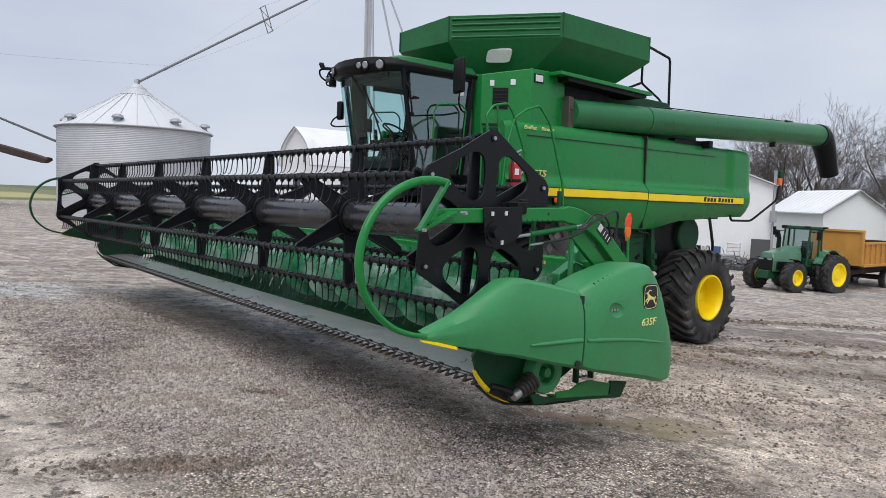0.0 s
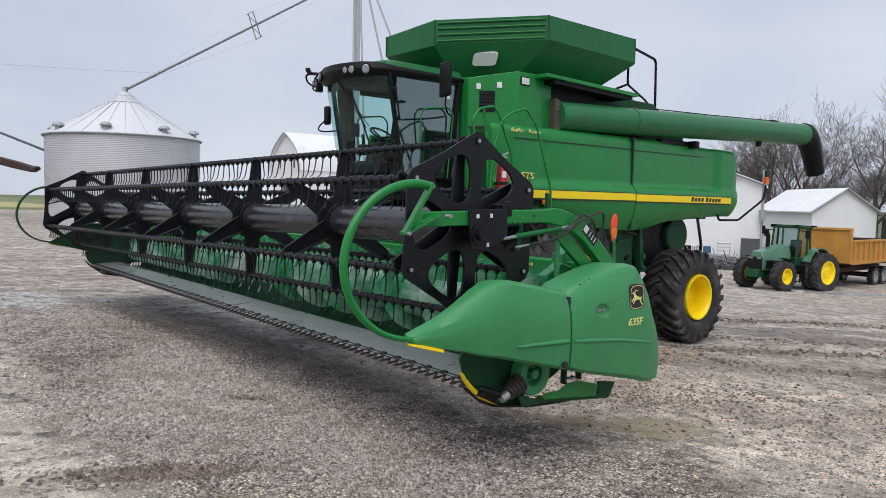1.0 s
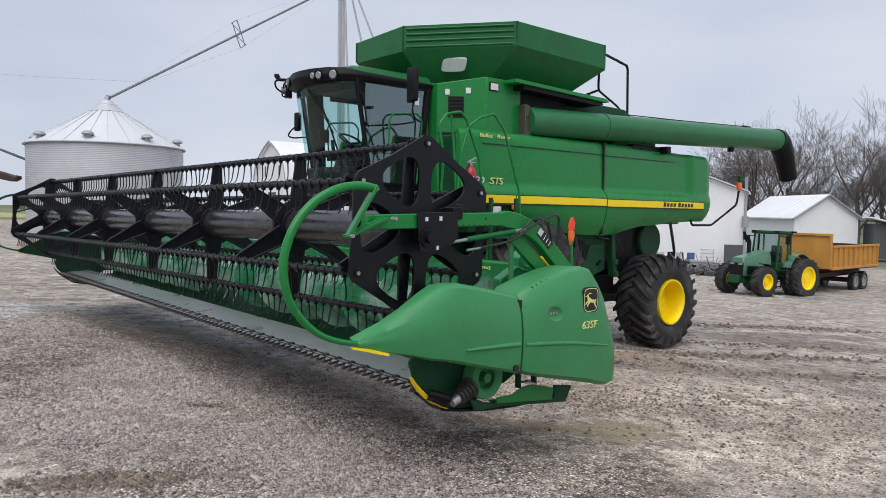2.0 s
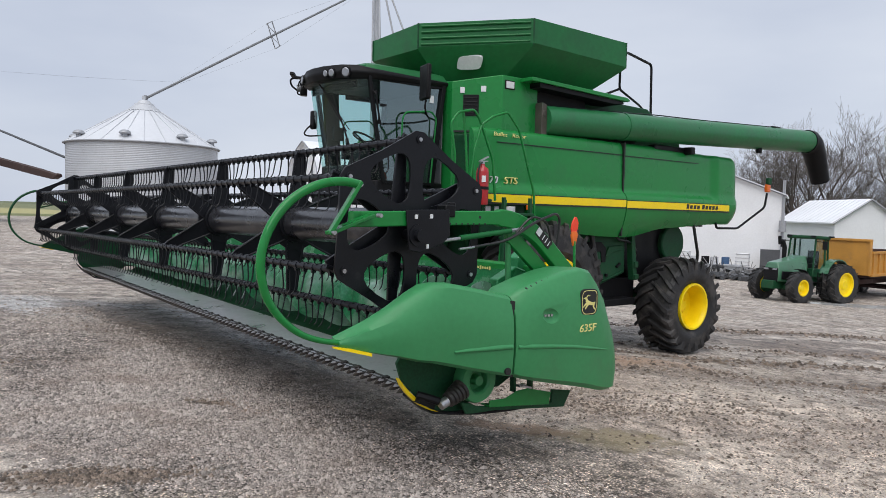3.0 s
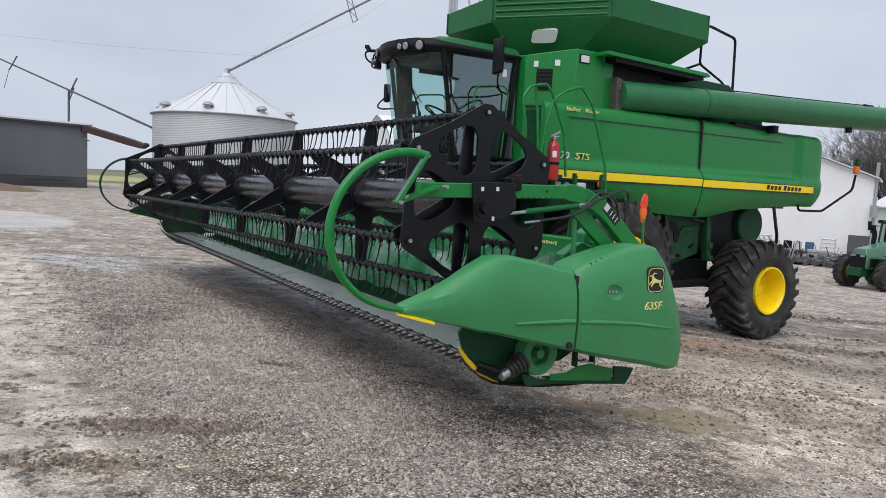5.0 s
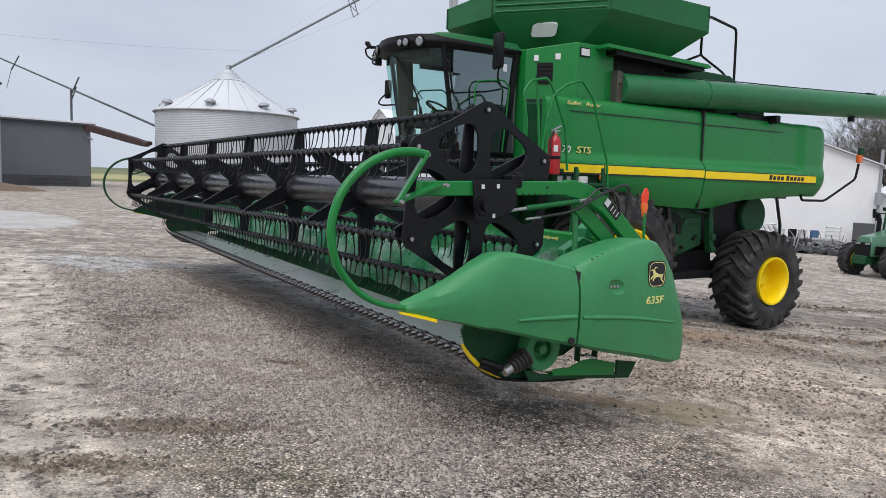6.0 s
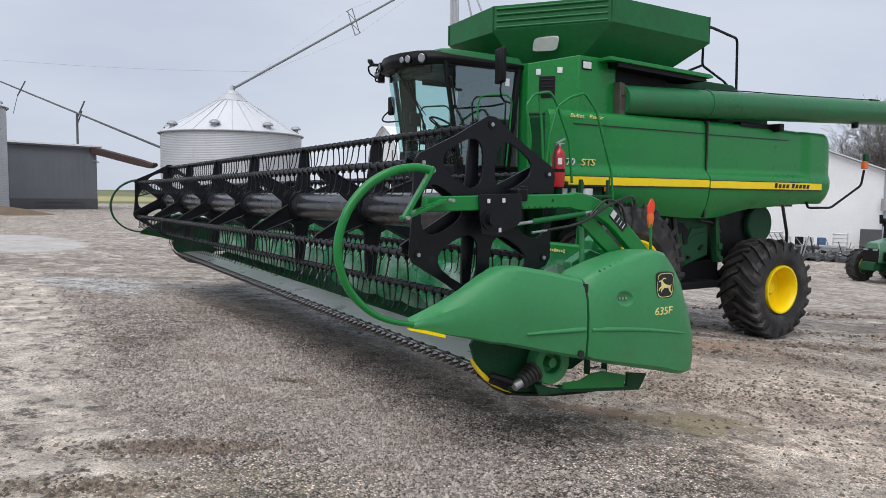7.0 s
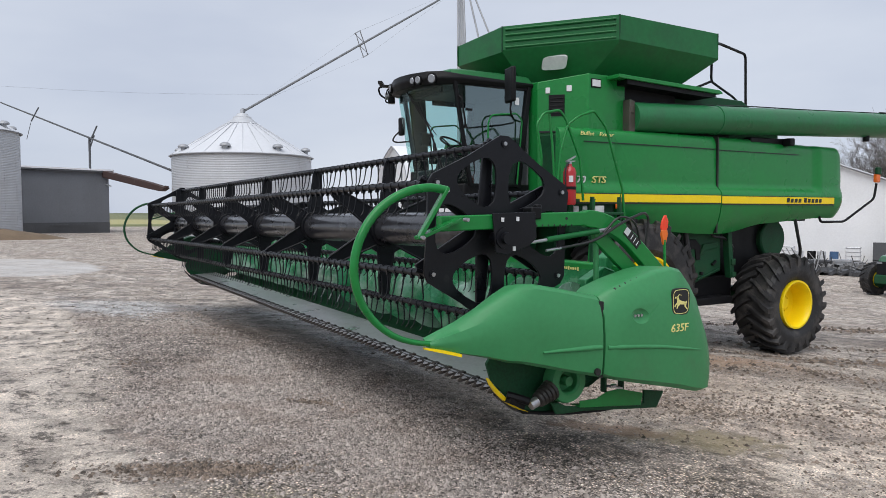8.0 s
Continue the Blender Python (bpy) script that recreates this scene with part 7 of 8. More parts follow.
for sg in (-1, 1):
    bm = bmesh.new()
    ring = [(-62.7 + sg * a, z + 0.02) for a, z in half] + [(-62.7 + sg * (a + 0.10), z + 0.12) for a, z in reversed(half)]
    loft(bm, [[(x, y, z) for x, z in ring] for y in (33.5, 51.4)])
    part("roof", bm, WHITE_ROOF, barn, "pale curved metal roof")
    bm = bmesh.new()
    sweep(bm, [(-62.7 + sg * (a + 0.05), 33.48, z + 0.06) for a, z in half], 0.07, seg=5)
    part("barge_board", bm, PIPE, barn)
for x, z, w, hh in ((-64.15, 5.75, 0.42, 1.15), (-60.95, 5.75, 0.42, 1.15), (-62.6, 2.2, 1.8, 2.6)):
    bm = bmesh.new()
    box(bm, (x, 33.88, z), (w, 0.08, hh))
    win = part("window", bm, GREY_DARK, barn)
    bm = bmesh.new()
    for sg in (-1, 1):
        box(bm, (x + sg * (w / 2 + 0.04), 33.86, z), (0.08, 0.10, hh + 0.16))
        box(bm, (x, 33.86, z + sg * (hh / 2 + 0.04)), (w, 0.10, 0.08))
    part("frame", bm, WHITE_ROOF, win)
gable_house("white_shed", (-21.1, 65.9), (0.63, 0.78), (-0.78, 0.63), 6.0, 11.0, ground_z(-20, 66) - 0.3, 1.82, 3.83, "white gabled machine shed with a metal roof", "shed")
gable_house("white_storage_building", (-19.9, 54.0), (-0.90, -0.44), (-0.44, 0.90), 12.5, 9.0, ground_z(-22, 53) - 0.3, 3.85, 6.3, "large white storage building behind scrap and barrels", "building")
bm = bmesh.new()
sweep(bm, rounded([(-19.75, 54.0, 5.0), (-19.75, 54.0, 1.0), (-19.6, 53.7, -1.5)], 0.1), 0.12, seg=8)
rod(bm, (-19.6, 53.7, 0.9), (-19.6, 53.7, 1.8), 0.26, seg=12)
lone("vent_stack", bm, PIPE, "grey vent pipe on the building's corner", "pipe")
# Dark lean-to beside the shed.
lean_to = thing("lean_to", (-14.5, 72, -2.4), "small dark open lean-to beside the white shed", "shed")
bm = bmesh.new()
box(bm, (-15.6, 71.9, -0.3), (2.6, 2.4, 3.2), turn(0, 0, 40))
part("wall", bm, GREY_DARK, lean_to)
bm = bmesh.new()
box(bm, (-15.4, 71.7, 1.45), (3.6, 3.2, 0.12), turn(0, 14, 40))
part("roof", bm, WHITE_ROOF, lean_to)


# ---- tractor and dump trailer ----
def small_wheel(parent, cx, cy, cz, R, W, rim, sx, lugs=16, rim_mat=None):
    bm = bmesh.new()
    w = W / 2
    lathe_x(bm, [(-w * 0.8, rim), (-w, rim + 0.4 * (R - rim)), (-w * 0.85, R - 0.06), (0, R - 0.04), (w * 0.85, R - 0.06), (w, rim + 0.4 * (R - rim)), (w * 0.8, rim)], (cx, cy, cz), 40)
    part("tyre", bm, RUBBER, parent, "black tractor tyre")
    for s in (-1, 1):
        for k in range(lugs):
            a0 = 2 * math.pi * (k + (0.5 if s > 0 else 0)) / lugs
            rows = []
            for j in range(3):
                f = j / 2
                a = a0 + f * 0.35 * (W / R)
                rows.append([(cx + s * f * w * 0.95, cy + rr * math.cos(a + da), cz + rr * math.sin(a + da)) for rr, da in ((R - 0.08, -0.05), (R - 0.02 * f, -0.03), (R - 0.02 * f, 0.03), (R - 0.08, 0.05))])
            bm = bmesh.new()
            loft(bm, rows)
            part("tread_lug", bm, RUBBER, parent, angle=0)
    bm = bmesh.new()
    o = sx * w
    lathe_x(bm, [(o * 0.85, rim + 0.01), (o * 0.85, rim - 0.04), (o * 0.35, rim - 0.07), (o * 0.30, rim * 0.5), (o * 0.55, rim * 0.35), (o * 0.55, 0.001), (-o * 0.8, 0.001), (-o * 0.8, rim)], (cx, cy, cz), 36)
    part("rim", bm, rim_mat or YELLOW, parent)


REAR = 2.365


def tractor():
    t = thing("tractor", (0, 0, 0), "green tractor with cab and yellow wheels, parked hitched to a trailer", "tractor")
    bm = bmesh.new()
    loft(bm, [[(-0.34, -0.75, 0.85), (0.34, -0.75, 0.85), (0.36, -0.75, 1.32), (0.24, -0.68, 1.64), (-0.24, -0.68, 1.64), (-0.36, -0.75, 1.32)],
              [(-0.40, 0.2, 0.85), (0.40, 0.2, 0.85), (0.42, 0.2, 1.48), (0.30, 0.2, 1.77), (-0.30, 0.2, 1.77), (-0.42, 0.2, 1.48)],
              [(-0.44, 1.25, 0.85), (0.44, 1.25, 0.85), (0.46, 1.25, 1.60), (0.34, 1.25, 1.98), (-0.34, 1.25, 1.98), (-0.46, 1.25, 1.60)]])
    part("bonnet", bm, TRACTOR_GREEN, t, "green sloping bonnet", bevel=0.04)
    bm = bmesh.new()
    box(bm, (0, -0.74, 1.13), (0.66, 0.07, 0.56))
    for s in (-1, 1):
        box(bm, (s * 0.405, -0.05, 1.12), (0.04, 1.0, 0.34))
    part("grille", bm, BLACK, t, bevel=0.02)
    bm = bmesh.new()
    for s in (-1, 1):
        box(bm, (s * 0.20, -0.785, 1.36), (0.20, 0.03, 0.07))
    part("headlight", bm, LENS_CLEAR, t)
    bm = bmesh.new()
    box(bm, (0, -0.72, 0.72), (0.56, 0.50, 0.34))
    box(bm, (0, 0.4, 0.72), (0.44, 2.4, 0.30))
    rod(bm, (-0.85, 0, 0.62), (0.85, 0, 0.62), 0.11, seg=10)
    rod(bm, (-0.85, 2.75, 0.92), (0.85, 2.75, 0.92), 0.15, seg=10)
    box(bm, (0, 2.3, 0.95), (0.7, 1.6, 0.5))
    part("chassis", bm, GREEN_DARK, t, bevel=0.03)
    # cab: posts, glass, roof
    bm = bmesh.new()
    for x, y0, y1 in ((0.62, 1.35, 1.50), (-0.62, 1.35, 1.50), (0.74, 2.05, 2.03), (-0.74, 2.05, 2.03), (0.68, 2.42, 2.34), (-0.68, 2.42, 2.34)):
        rod(bm, (x, y0, 1.15), (x * 0.95, y1, 2.72), 0.042, seg=6)
    box(bm, (0, 1.90, 1.15), (1.36, 1.05, 0.10))
    part("cab_frame", bm, GREEN_DARK, t)
    bm = bmesh.new()
    loft(bm, [[(-0.60, 1.36, 0.85), (0.60, 1.36, 0.85), (0.68, 2.40, 0.85), (-0.68, 2.40, 0.85)], [(-0.58, 1.42, 1.45), (0.58, 1.42, 1.45), (0.70, 2.40, 1.45), (-0.70, 2.40, 1.45)]])
    part("cab_base", bm, GREEN_DARK, t, bevel=0.03)
    bm = bmesh.new()
    loft(bm, [[(-0.60, 1.38, 1.2), (0.60, 1.38, 1.2), (0.72, 2.05, 1.2), (0.66, 2.40, 1.2), (-0.66, 2.40, 1.2), (-0.72, 2.05, 1.2)], [(-0.57, 1.50, 2.7), (0.57, 1.50, 2.7), (0.68, 2.03, 2.7), (0.63, 2.32, 2.7), (-0.63, 2.32, 2.7), (-0.68, 2.03, 2.7)]], caps=False)
    g = part("cab_glass", bm, TRACTOR_GLASS, t, "clear cab windows", angle=0)
    g.visible_shadow = False
    bm = bmesh.new()
    prism_z(bm, [(-0.70, 1.34), (0.70, 1.34), (0.78, 1.6), (0.76, 2.38), (-0.76, 2.38), (-0.78, 1.6)], 2.70, 2.84)
    part("cab_roof", bm, GREEN_DARK, t, bevel=0.05)
    for s in (-1, 1):
        bm = bmesh.new()
        box(bm, (s * 0.55, 1.36, 2.80), (0.24, 0.06, 0.09))
        part("cab_lamp", bm, BLACK, t)
        bm = bmesh.new()
        box(bm, (s * 0.98, 1.55, 2.45), (0.20, 0.05, 0.34))
        rod(bm, (s * 0.6, 1.55, 2.60), (s * 0.98, 1.55, 2.58), 0.02, seg=5)
        part("mirror", bm, BLACK, t)
        bm = bmesh.new()
        box(bm, (s * 0.84, 2.25, 2.82), (0.22, 0.1, 0.07))
        part("cab_lamp", bm, BLACK, t)
    bm = bmesh.new()
    box(bm, (0, 2.15, 1.55), (0.5, 0.5, 0.2))
    box(bm, (0, 2.38, 1.9), (0.48, 0.12, 0.6))
    rod(bm, (0, 1.55, 1.2), (0, 1.75, 1.75), 0.05, seg=8)
    sweep(bm, [(0.2 * math.cos(j * 0.5236), 1.78 + 0.08 * math.sin(j * 0.5236), 1.78 + 0.18 * math.sin(j * 0.5236)) for j in range(12)], 0.02, seg=5, closed=True)
    part("seat", bm, INSIDE, t, bevel=0.03)
    bm = bmesh.new()
    sweep(bm, rounded([(-0.62, 1.12, 1.55), (-0.62, 1.12, 2.30), (-0.66, 1.0, 2.52), (-0.72, 0.86, 2.55)], 0.1), 0.10, seg=10)
    rod(bm, (-0.62, 1.12, 1.3), (-0.62, 1.12, 1.8), 0.10, seg=10)
    rod(bm, (-0.72, 0.90, 2.40), (-0.72, 0.84, 2.75), 0.075, seg=10)
    part("exhaust", bm, BLACK, t)
    for s in (-1, 1):
        bm = bmesh.new()
        rows = []
        for k in range(10):
            a = radians(15 + k * 16)
            rows.append([(s * x, 2.75 + r * math.cos(a), 0.92 + r * math.sin(a)) for x, r in ((0.62, 0.95), (1.02, 0.95), (1.02, 0.99), (0.62, 0.99))])
        loft(bm, rows)
        part("rear_mudguard", bm, TRACTOR_GREEN, t)
        bm = bmesh.new()
        rows = []
        for k in range(8):
            a = radians(5 + k * 13)
            rows.append([(s * x, 0 + r * math.cos(a), 0.64 + r * math.sin(a)) for x, r in ((0.66, 0.76), (0.98, 0.76), (0.98, 0.79), (0.66, 0.79))])
        loft(bm, rows)
        part("front_mudguard", bm, BLACK, t)
        bm = bmesh.new()
        for k in range(4):
            box(bm, (s * (0.80 - 0.02 * k), 1.55, 0.45 + k * 0.22), (0.26, 0.34, 0.03))
        for y in (1.38, 1.72):
            box(bm, (s * 0.86, y, 0.85), (0.03, 0.03, 0.95))
        part("step", bm, BLACK, t)
        hub_f = bmesh.new()
        rod(hub_f, (s * 0.6, 0, 0.65), (s * 0.712, 0, 0.65), 0.30, seg=18)
        small_wheel(part("front_wheel", hub_f, GREEN_DARK, t), s * 0.90, 0, 0.67, 0.67, 0.46, 0.33, s)
        hub_r = bmesh.new()
        rod(hub_r, (s * 0.6, REAR, 0.92), (s * 0.75, REAR, 0.92), 0.15, seg=10)
        small_wheel(part("rear_wheel", hub_r, GREEN_DARK, t), s * 0.78, REAR, 0.86, 0.86, 0.44, 0.48, s, 20)
        hub_o = bmesh.new()
        rod(hub_o, (s * 0.9, REAR, 0.86), (s * 1.2, REAR, 0.86), 0.15, seg=10)
        small_wheel(part("outer_wheel", hub_o, GREEN_DARK, t), s * 1.20, REAR, 0.86, 0.86, 0.42, 0.50, s, 20)
    # a short wheelbase: all but the wheels drawn in along the length
    for ob in t.children:
        if not ob.name.split(".")[0].endswith("wheel"):
            ob.data.transform(Matrix.Diagonal((1, REAR / 2.75, 1, 1)))
    return t


tr = tractor()
TRX, TRY = -8.10, 31.57
tr.matrix_basis = pose(TRX, TRY, ground_z(TRX, TRY + 1) - 0.01, -2.2, 0, -9) @ Matrix.Scale(1.14, 4)

trailer = thing("dump_trailer", (-5.2, 33.8, -1.6), "faded orange dump trailer with ribbed sides", "trailer")
TZ = ground_z(-5.2, 34)
bm = bmesh.new()
box(bm, (-5.25, 31.35, TZ + 1.95), (2.45, 0.09, 1.50))
part("front_board", bm, ORANGE, trailer, bevel=0.015)
bm = bmesh.new()
box(bm, (-5.25, 31.30, TZ + 2.73), (2.55, 0.16, 0.10))
box(bm, (-4.04, 31.32, TZ + 1.95), (0.10, 0.16, 1.50))
box(bm, (-6.46, 31.32, TZ + 1.95), (0.10, 0.16, 1.50))
part("front_frame", bm, ORANGE, trailer, bevel=0.01)
for x in (-4.05, -6.45):
    s = 1 if x > -5 else -1
    bm = bmesh.new()
    box(bm, (x, 34.1, TZ + 1.70), (0.06, 5.4, 1.0))
    part("side_board", bm, ORANGE, trailer)
    for k in range(10):
        bm = bmesh.new()
        box(bm, (x + s * 0.06, 31.55 + k * 0.57, TZ + 1.70), (0.08, 0.09, 1.0))
        part("side_rib", bm, ORANGE, trailer)
    bm = bmesh.new()
    box(bm, (x + s * 0.05, 34.1, TZ + 2.20), (0.13, 5.45, 0.10))
    box(bm, (x + s * 0.05, 34.1, TZ + 1.22), (0.13, 5.45, 0.12))
    part("side_rail", bm, ORANGE, trailer, bevel=0.01)
bm = bmesh.new()
box(bm, (-5.25, 34.1, TZ + 1.15), (2.4, 5.4, 0.10))
box(bm, (-5.25, 36.8, TZ + 1.70), (2.4, 0.07, 1.0))
part("bed", bm, RUST, trailer)
bm = bmesh.new()
box(bm, (-5.25, 33.2, TZ + 0.85), (1.0, 6.6, 0.22))
box(bm, (-5.25, 30.6, TZ + 0.62), (0.16, 2.2, 0.14))
rod(bm, (-6.3, 34.6, TZ + 0.5), (-4.2, 34.6, TZ + 0.5), 0.08, seg=8)
rod(bm, (-6.3, 35.6, TZ + 0.5), (-4.2, 35.6, TZ + 0.5), 0.08, seg=8)
part("trailer_frame", bm, RUST, trailer, bevel=0.01)
SCRAP = mat("mixed_scrap", (0.17, 0.17, 0.172), 0.6, metal=0.2, var=0.3, scale=2, island=0.9)
GREY_RIM = mat("grey_rim", (0.28, 0.28, 0.27), 0.6, var=0.2)
for s, x in ((1, -4.28), (-1, -6.22)):
    for y in (34.6, 35.6):
        hb = bmesh.new()
        rod(hb, (x - s * 0.2, y, ground_z(x, y) + 0.48), (x, y, ground_z(x, y) + 0.48), 0.09, seg=8)
        small_wheel(part("trailer_wheel", hb, RUST, trailer), x, y, ground_z(x, y) + 0.48, 0.48, 0.30, 0.26, s, 14, GREY_RIM)

trailer.scale = (0.92, 1, 1)
trailer.location.x += 0.05
trailer.matrix_basis = Matrix.Translation((-1.30, 0.35, 0.165)) @ Matrix.Scale(1.14, 4) @ trailer.matrix_basis

# ---- scrap and goods by the white building ----
def put(name, bm, material, label, category, group=""):
    return lone(name, bm, material, label, category, group=group, bevel=0.01)


def yard_at(f, side):
    """A place f metres along the building's front, side metres before it."""
    x, y = -20.2 + 0.90 * -f + 0.44 * side, 53.4 - 0.44 * f - 0.90 * side
    return x, y, ground_z(x, y)


for f, side, h, r, mt, lab in ((3.2, 2.2, 0.9, 0.30, BLUE, "blue plastic drum"), (4.0, 2.5, 0.9, 0.30, GALV, "grey steel drum"), (4.7, 2.2, 0.9, 0.30, BLACK, "black plastic drum"), (5.5, 2.6, 0.9, 0.30, GALV, "dented grey steel drum")):
    x, y, z = yard_at(f, side)
    bm = bmesh.new()
    lathe_z(bm, [(0.001, 0), (r, 0), (r, 0.3 * h), (r + 0.02, 0.33 * h), (r, 0.36 * h), (r, 0.64 * h), (r + 0.02, 0.67 * h), (r, 0.7 * h), (r, h), (r - 0.03, h), (r - 0.03, h - 0.03), (0.001, h - 0.03)], (x, y, z), 20)
    put("drum", bm, mt, lab + " on the gravel", "drum", "drums")
for f, side in ((2.0, 1.6), (6.4, 2.0)):
    x, y, z = yard_at(f, side)
    tote = thing("liquid_tote", (x, y, z), "white plastic liquid tote in a wire cage", "tank")
    bm = bmesh.new()
    box(bm, (x, y, z + 0.75), (0.95, 1.1, 0.95), turn(0, 0, 26))
    part("tank", bm, DECAL_W, tote, bevel=0.08)
    bm = bmesh.new()
    for zz in (0.3, 0.6, 0.9, 1.2):
        box(bm, (x, y, z + zz), (1.02, 1.16, 0.025), turn(0, 0, 26))
    box(bm, (x, y, z + 0.1), (1.05, 1.2, 0.16), turn(0, 0, 26))
    part("cage", bm, PIPE, tote)
for f, side, sx_, sy_, sz_, mt, lab in ((3.1, 12.4, 1.5, 0.9, 0.85, GREY_DARK, "dark steel feed box"), (1.9, 12.2, 1.1, 0.9, 0.9, PIPE, "grey metal crate"), (0.7, 12.6, 1.2, 0.9, 0.35, GREY_DARK, "stack of dark planks")):
    x, y, z = yard_at(f, side)
    bm = bmesh.new()
    box(bm, (x, y, z + sz_ / 2), (sx_, sy_, sz_), turn(0, 0, 26))
    for k in range(4):
        box(bm, (x, y, z + sz_ * (0.15 + 0.25 * k)), (sx_ + 0.06, sy_ + 0.06, 0.05), turn(0, 0, 26))
    put("crate", bm, mt, lab + " beside the white building", "crate", "crates")
x, y, z = yard_at(0.1, 0.7)
bm = bmesh.new()
box(bm, (x, y, z + 0.8), (1.4, 0.2, 1.6), turn(0, 0, 26))
put("dark_door_panel", bm, GREY_DARK, "dark panel leaning on the white wall", "panel")
bm = bmesh.new()
rs = random.Random(4)
for k in range(46):
    x, y, z = yard_at(2.6 + rs.random() * 1.8, 12.9 + rs.random() * 1.0)
    a = Vector((x, y, z + rs.random() * 0.4))
    d = Vector((rs.uniform(-1, 0.3), rs.uniform(-1, 1), rs.uniform(0.0, 0.55))).normalized() * rs.uniform(0.5, 1.5)
    rod(bm, a, a + d, rs.uniform(0.02, 0.045), seg=5)
for f in (3.7, 4.0, 4.3):
    x, y, z = yard_at(f, 12.9)
    rod(bm, (x, y, z), (x - 0.9, y - 0.3, z + 1.55), 0.035, seg=5)
lone("scrap_pile", bm, SCRAP, "tangled pile of scrap pipe and bar", "scrap", kind="stuff", angle=0)
bm = bmesh.new()
for k in range(40):
    x, y, z = yard_at(0.2 + rs.random() * 4.0, 13.0 + rs.random() * 0.9)
    box(bm, (x, y, z + rs.uniform(0.05, 0.3)), (rs.uniform(0.15, 0.7), rs.uniform(0.15, 0.5), rs.uniform(0.06, 0.35)), turn(rs.uniform(-20, 20), rs.uniform(-20, 20), rs.uniform(0, 180)))
lone("scrap_pile", bm, GREY_DARK, "heap of dark sheet-metal scrap", "scrap", kind="stuff", angle=0)
bm = bmesh.new()
for k in range(150):
    x, y, z = yard_at(0.2 + rs.random() * 3.8, 12.0 + rs.random() * 1.2)
    box(bm, (x, y, z + rs.uniform(0.1, 0.6)), (rs.uniform(0.06, 0.6), rs.uniform(0.06, 0.35), rs.uniform(0.05, 0.3)), turn(rs.uniform(-25, 25), rs.uniform(-25, 25), rs.uniform(0, 180)))
    if k % 12 == 0:
        rod(bm, (x, y, z), (x + rs.uniform(-0.8, 0.8), y + rs.uniform(-0.3, 0.3), z + rs.uniform(0.8, 1.3)), 0.025, seg=5)
lone("scrap_pile", bm, SCRAP, "heap of grey sheet-metal scrap", "scrap", kind="stuff", angle=0)

# ---- bare trees ----
def tree_mesh(seed, height):
    rr = random.Random(seed)
    trunk, crown = bmesh.new(), bmesh.new()

    def grow(p, d, length, r, depth):
        pts, rad = [p.copy()], [r]
        n = 4
        for i in range(n):
            d = (d + Vector((rr.uniform(-1, 1), rr.uniform(-1, 1), rr.uniform(-0.3, 0.8))) * 0.14).normalized()
            p = p + d * length / n
            pts.append(p.copy())
            rad.append(max(r * (1 - 0.45 * (i + 1) / n), 0.008))
        sweep(trunk if depth < 2 else crown, pts, rad, seg=7 if depth < 2 else (4 if depth < 3 else 3))
        if depth >= 5:
            return
        kids = (6, 5, 4, 4, 3)[depth]
        for k in range(kids):
            f = 0.35 + 0.65 * (k + rr.random() * 0.7) / kids
            i = min(int(f * n), n - 1)
            q = pts[i].lerp(pts[i + 1], f * n - i)
            ax = d.cross(Vector((rr.uniform(-1, 1), rr.uniform(-1, 1), rr.uniform(-1, 1)))).normalized()
            nd = (Matrix.Rotation(radians(rr.uniform(22, 52)), 3, ax) @ d + Vector((0, 0, 0.16))).normalized()
            grow(q, nd, length * rr.uniform(0.55, 0.76), rad[i] * rr.uniform(0.40, 0.56), depth + 1)

    grow(Vector((0, 0, -0.2)), Vector((0, 0, 1)), height * 0.36, height * 0.017, 0)
    return finish(trunk, "trunk", BARK, 60), finish(crown, "crown", TWIG, 0)


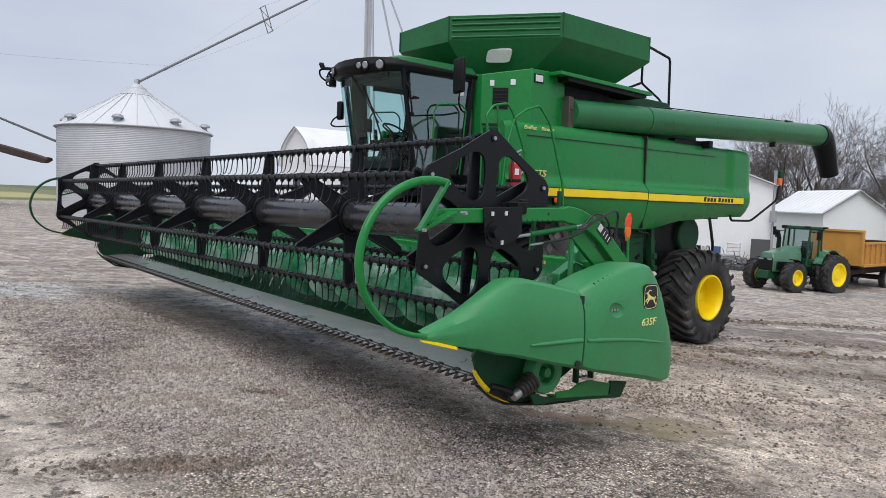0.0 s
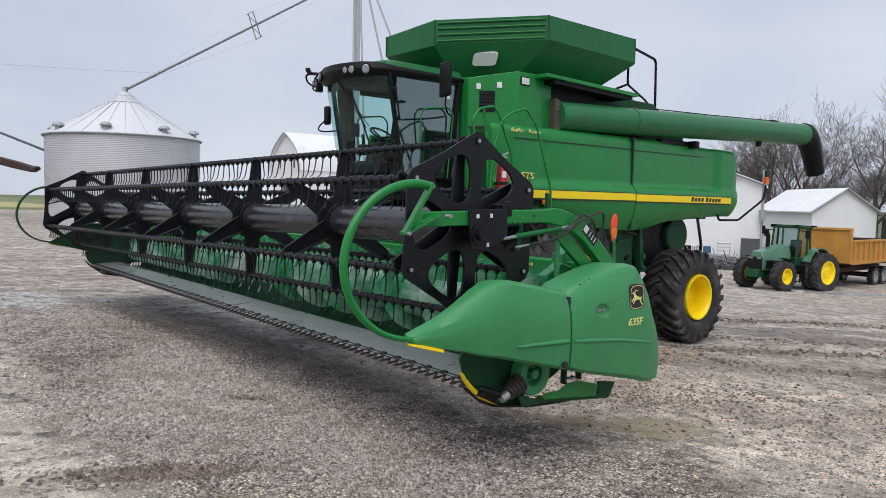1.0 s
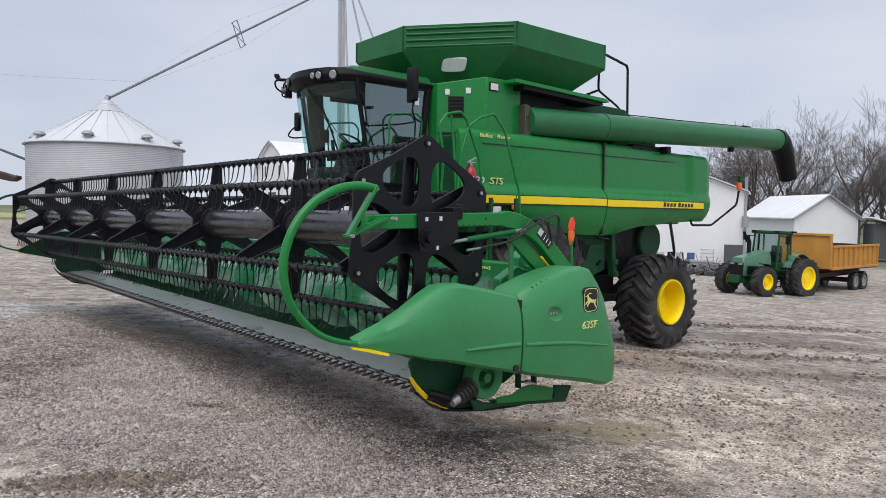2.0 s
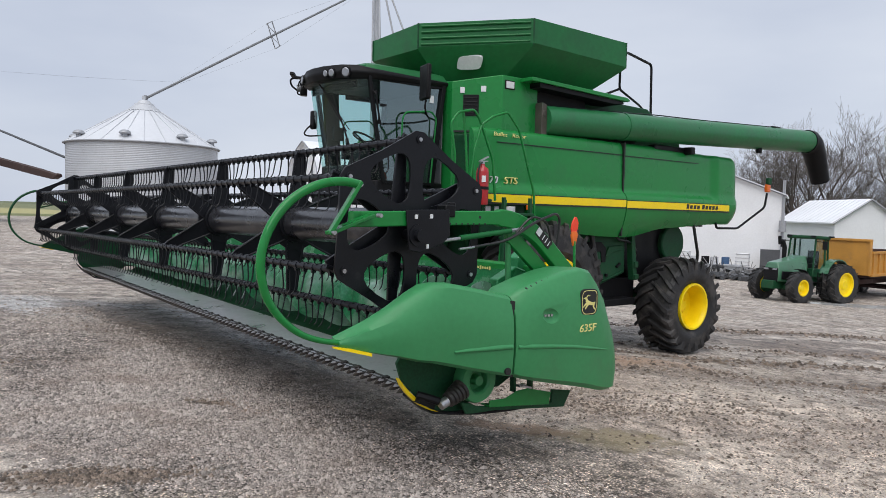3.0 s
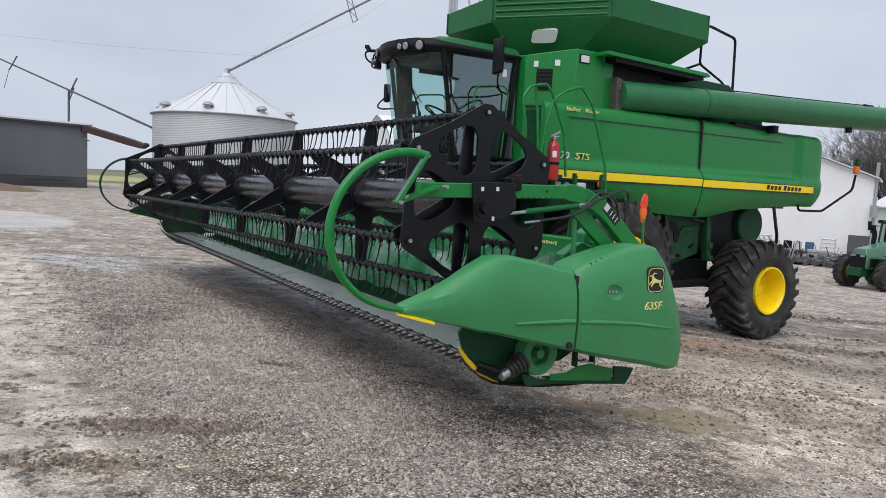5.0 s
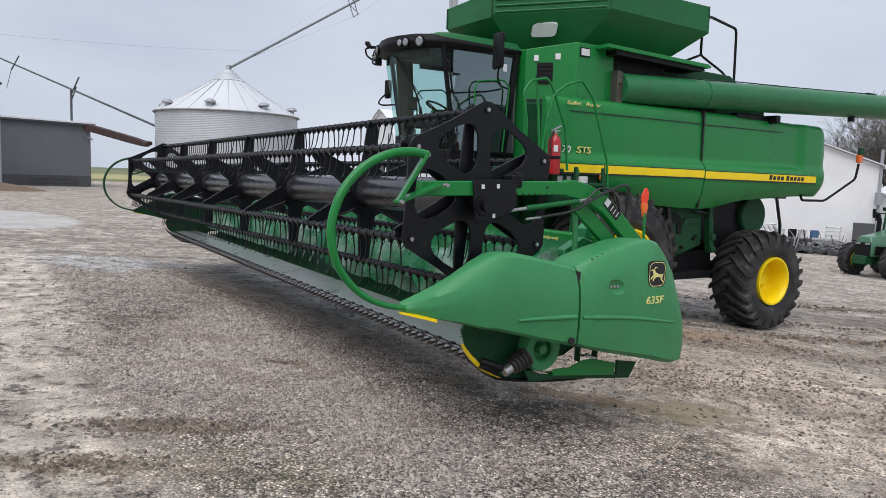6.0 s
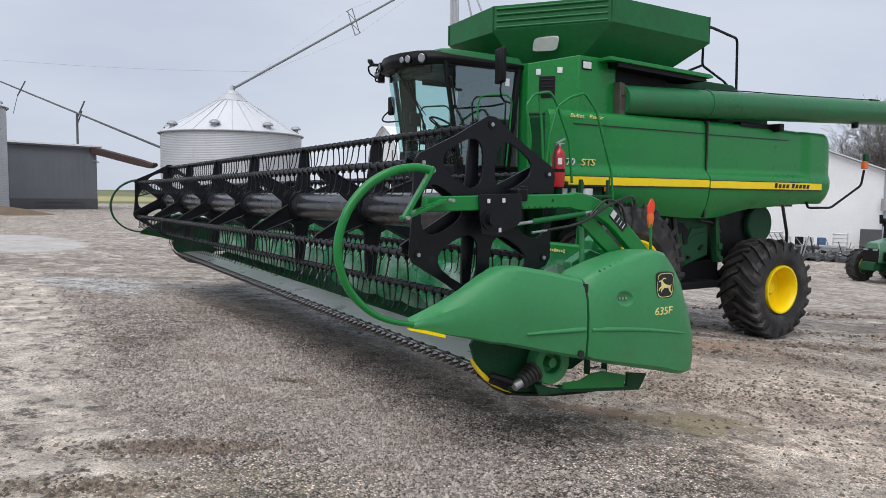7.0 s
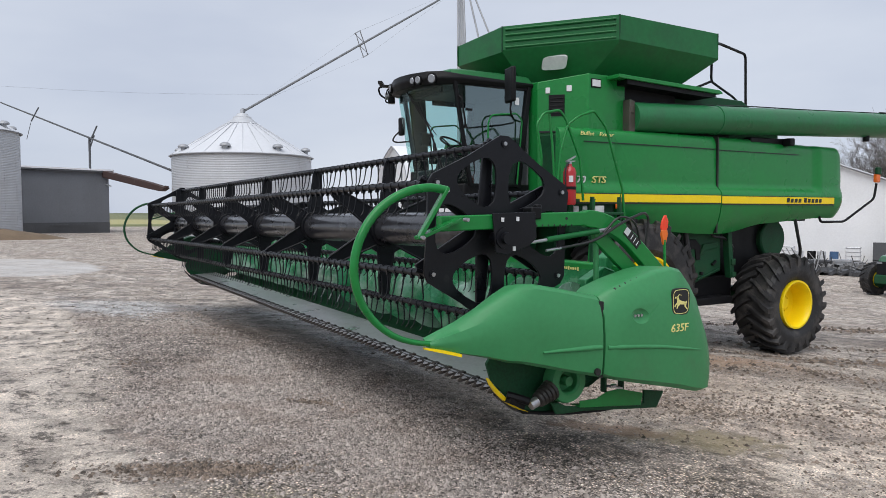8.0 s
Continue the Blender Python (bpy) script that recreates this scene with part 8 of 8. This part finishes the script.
TREES = []
for seed, hgt in ((3, 12.0), (11, 13.5), (29, 11.0)):
    tm, cm = tree_mesh(seed, hgt)
    TREES.append((tm, cm))
spots = [(-32.9, 82.5, 0, 1.72, 20), (-36.4, 81.5, 1, 1.25, 140), (-34.4, 84.0, 2, 1.35, 250), (-33.4, 86.5, 1, 1.5, 190), (-30.3, 85.0, 2, 1.2, 75), (-38.4, 84.0, 0, 1.15, 300), (-31.6, 88.0, 1, 1.6, 10), (-28.2, 93.0, 1, 1.0, 205), (-29.6, 96.0, 2, 1.0, 30),
         (-23.2, 86.4, 1, 1.60, 330), (-25.9, 88.0, 0, 1.05, 160), (-21.2, 88.0, 2, 1.5, 95), (-18.6, 86.0, 0, 1.55, 40), (-22.6, 95.0, 1, 1.2, 270), (-16.0, 88.0, 1, 1.40, 110), (-13.0, 86.0, 2, 1.5, 15), (-10.0, 87.0, 0, 1.5, 200)]
for x, y, v, s, rz in spots:
    t = thing("bare_tree", (x, y, ground_z(x, y)), "bare leafless tree with fine brown branches", "tree", "bare trees")
    for nm, mesh in zip(("trunk", "crown"), TREES[v]):
        ob = new(nm, mesh)
        ob.parent = t
    t.rotation_euler = (0, 0, radians(rz))
    t.scale = (s, s, s)

# ---- far hedge line, wires ----
bm = bmesh.new()
rs = random.Random(9)
for k in range(300):
    x = -62 + k * 0.33 + rs.uniform(-0.3, 0.3)
    y = 106 + rs.uniform(-5, 5)
    z = ground_z(x, y)
    p = Vector((x, y, z))
    for j in range(5):
        q = p + Vector((rs.uniform(-1.6, 1.6), rs.uniform(-0.9, 0.9), rs.uniform(1.5, 6.5) * (0.7 + 0.4 * noise.noise((x * 0.12, 0, 5)))))
        m = p.lerp(q, rs.uniform(0.3, 0.6)) + Vector((rs.uniform(-0.3, 0.3), 0, 0))
        sweep(bm, [p, m, q], [0.05, 0.035, 0.018], seg=3)
        for i in range(3):
            w = m.lerp(q, rs.random())
            sweep(bm, [w, w + Vector((rs.uniform(-0.9, 0.9), rs.uniform(-0.4, 0.4), rs.uniform(0.4, 1.6)))], [0.022, 0.016], seg=3)
lone("hedgerow", bm, TWIG, "leafless brown hedgerow behind the sheds", "hedge", kind="stuff", angle=0)
a, b = Vector((-110.5, -14.0, 19.4)), Vector((-107.0, 34.0, 20.8))
bm = bmesh.new()
sweep(bm, [a.lerp(b, k / 12) - Vector((0, 0, 0.6 * math.sin(math.pi * k / 12))) for k in range(13)], 0.009, seg=4)
lone("power_line", bm, GREY_DARK, "thin overhead power line wire", "wire")
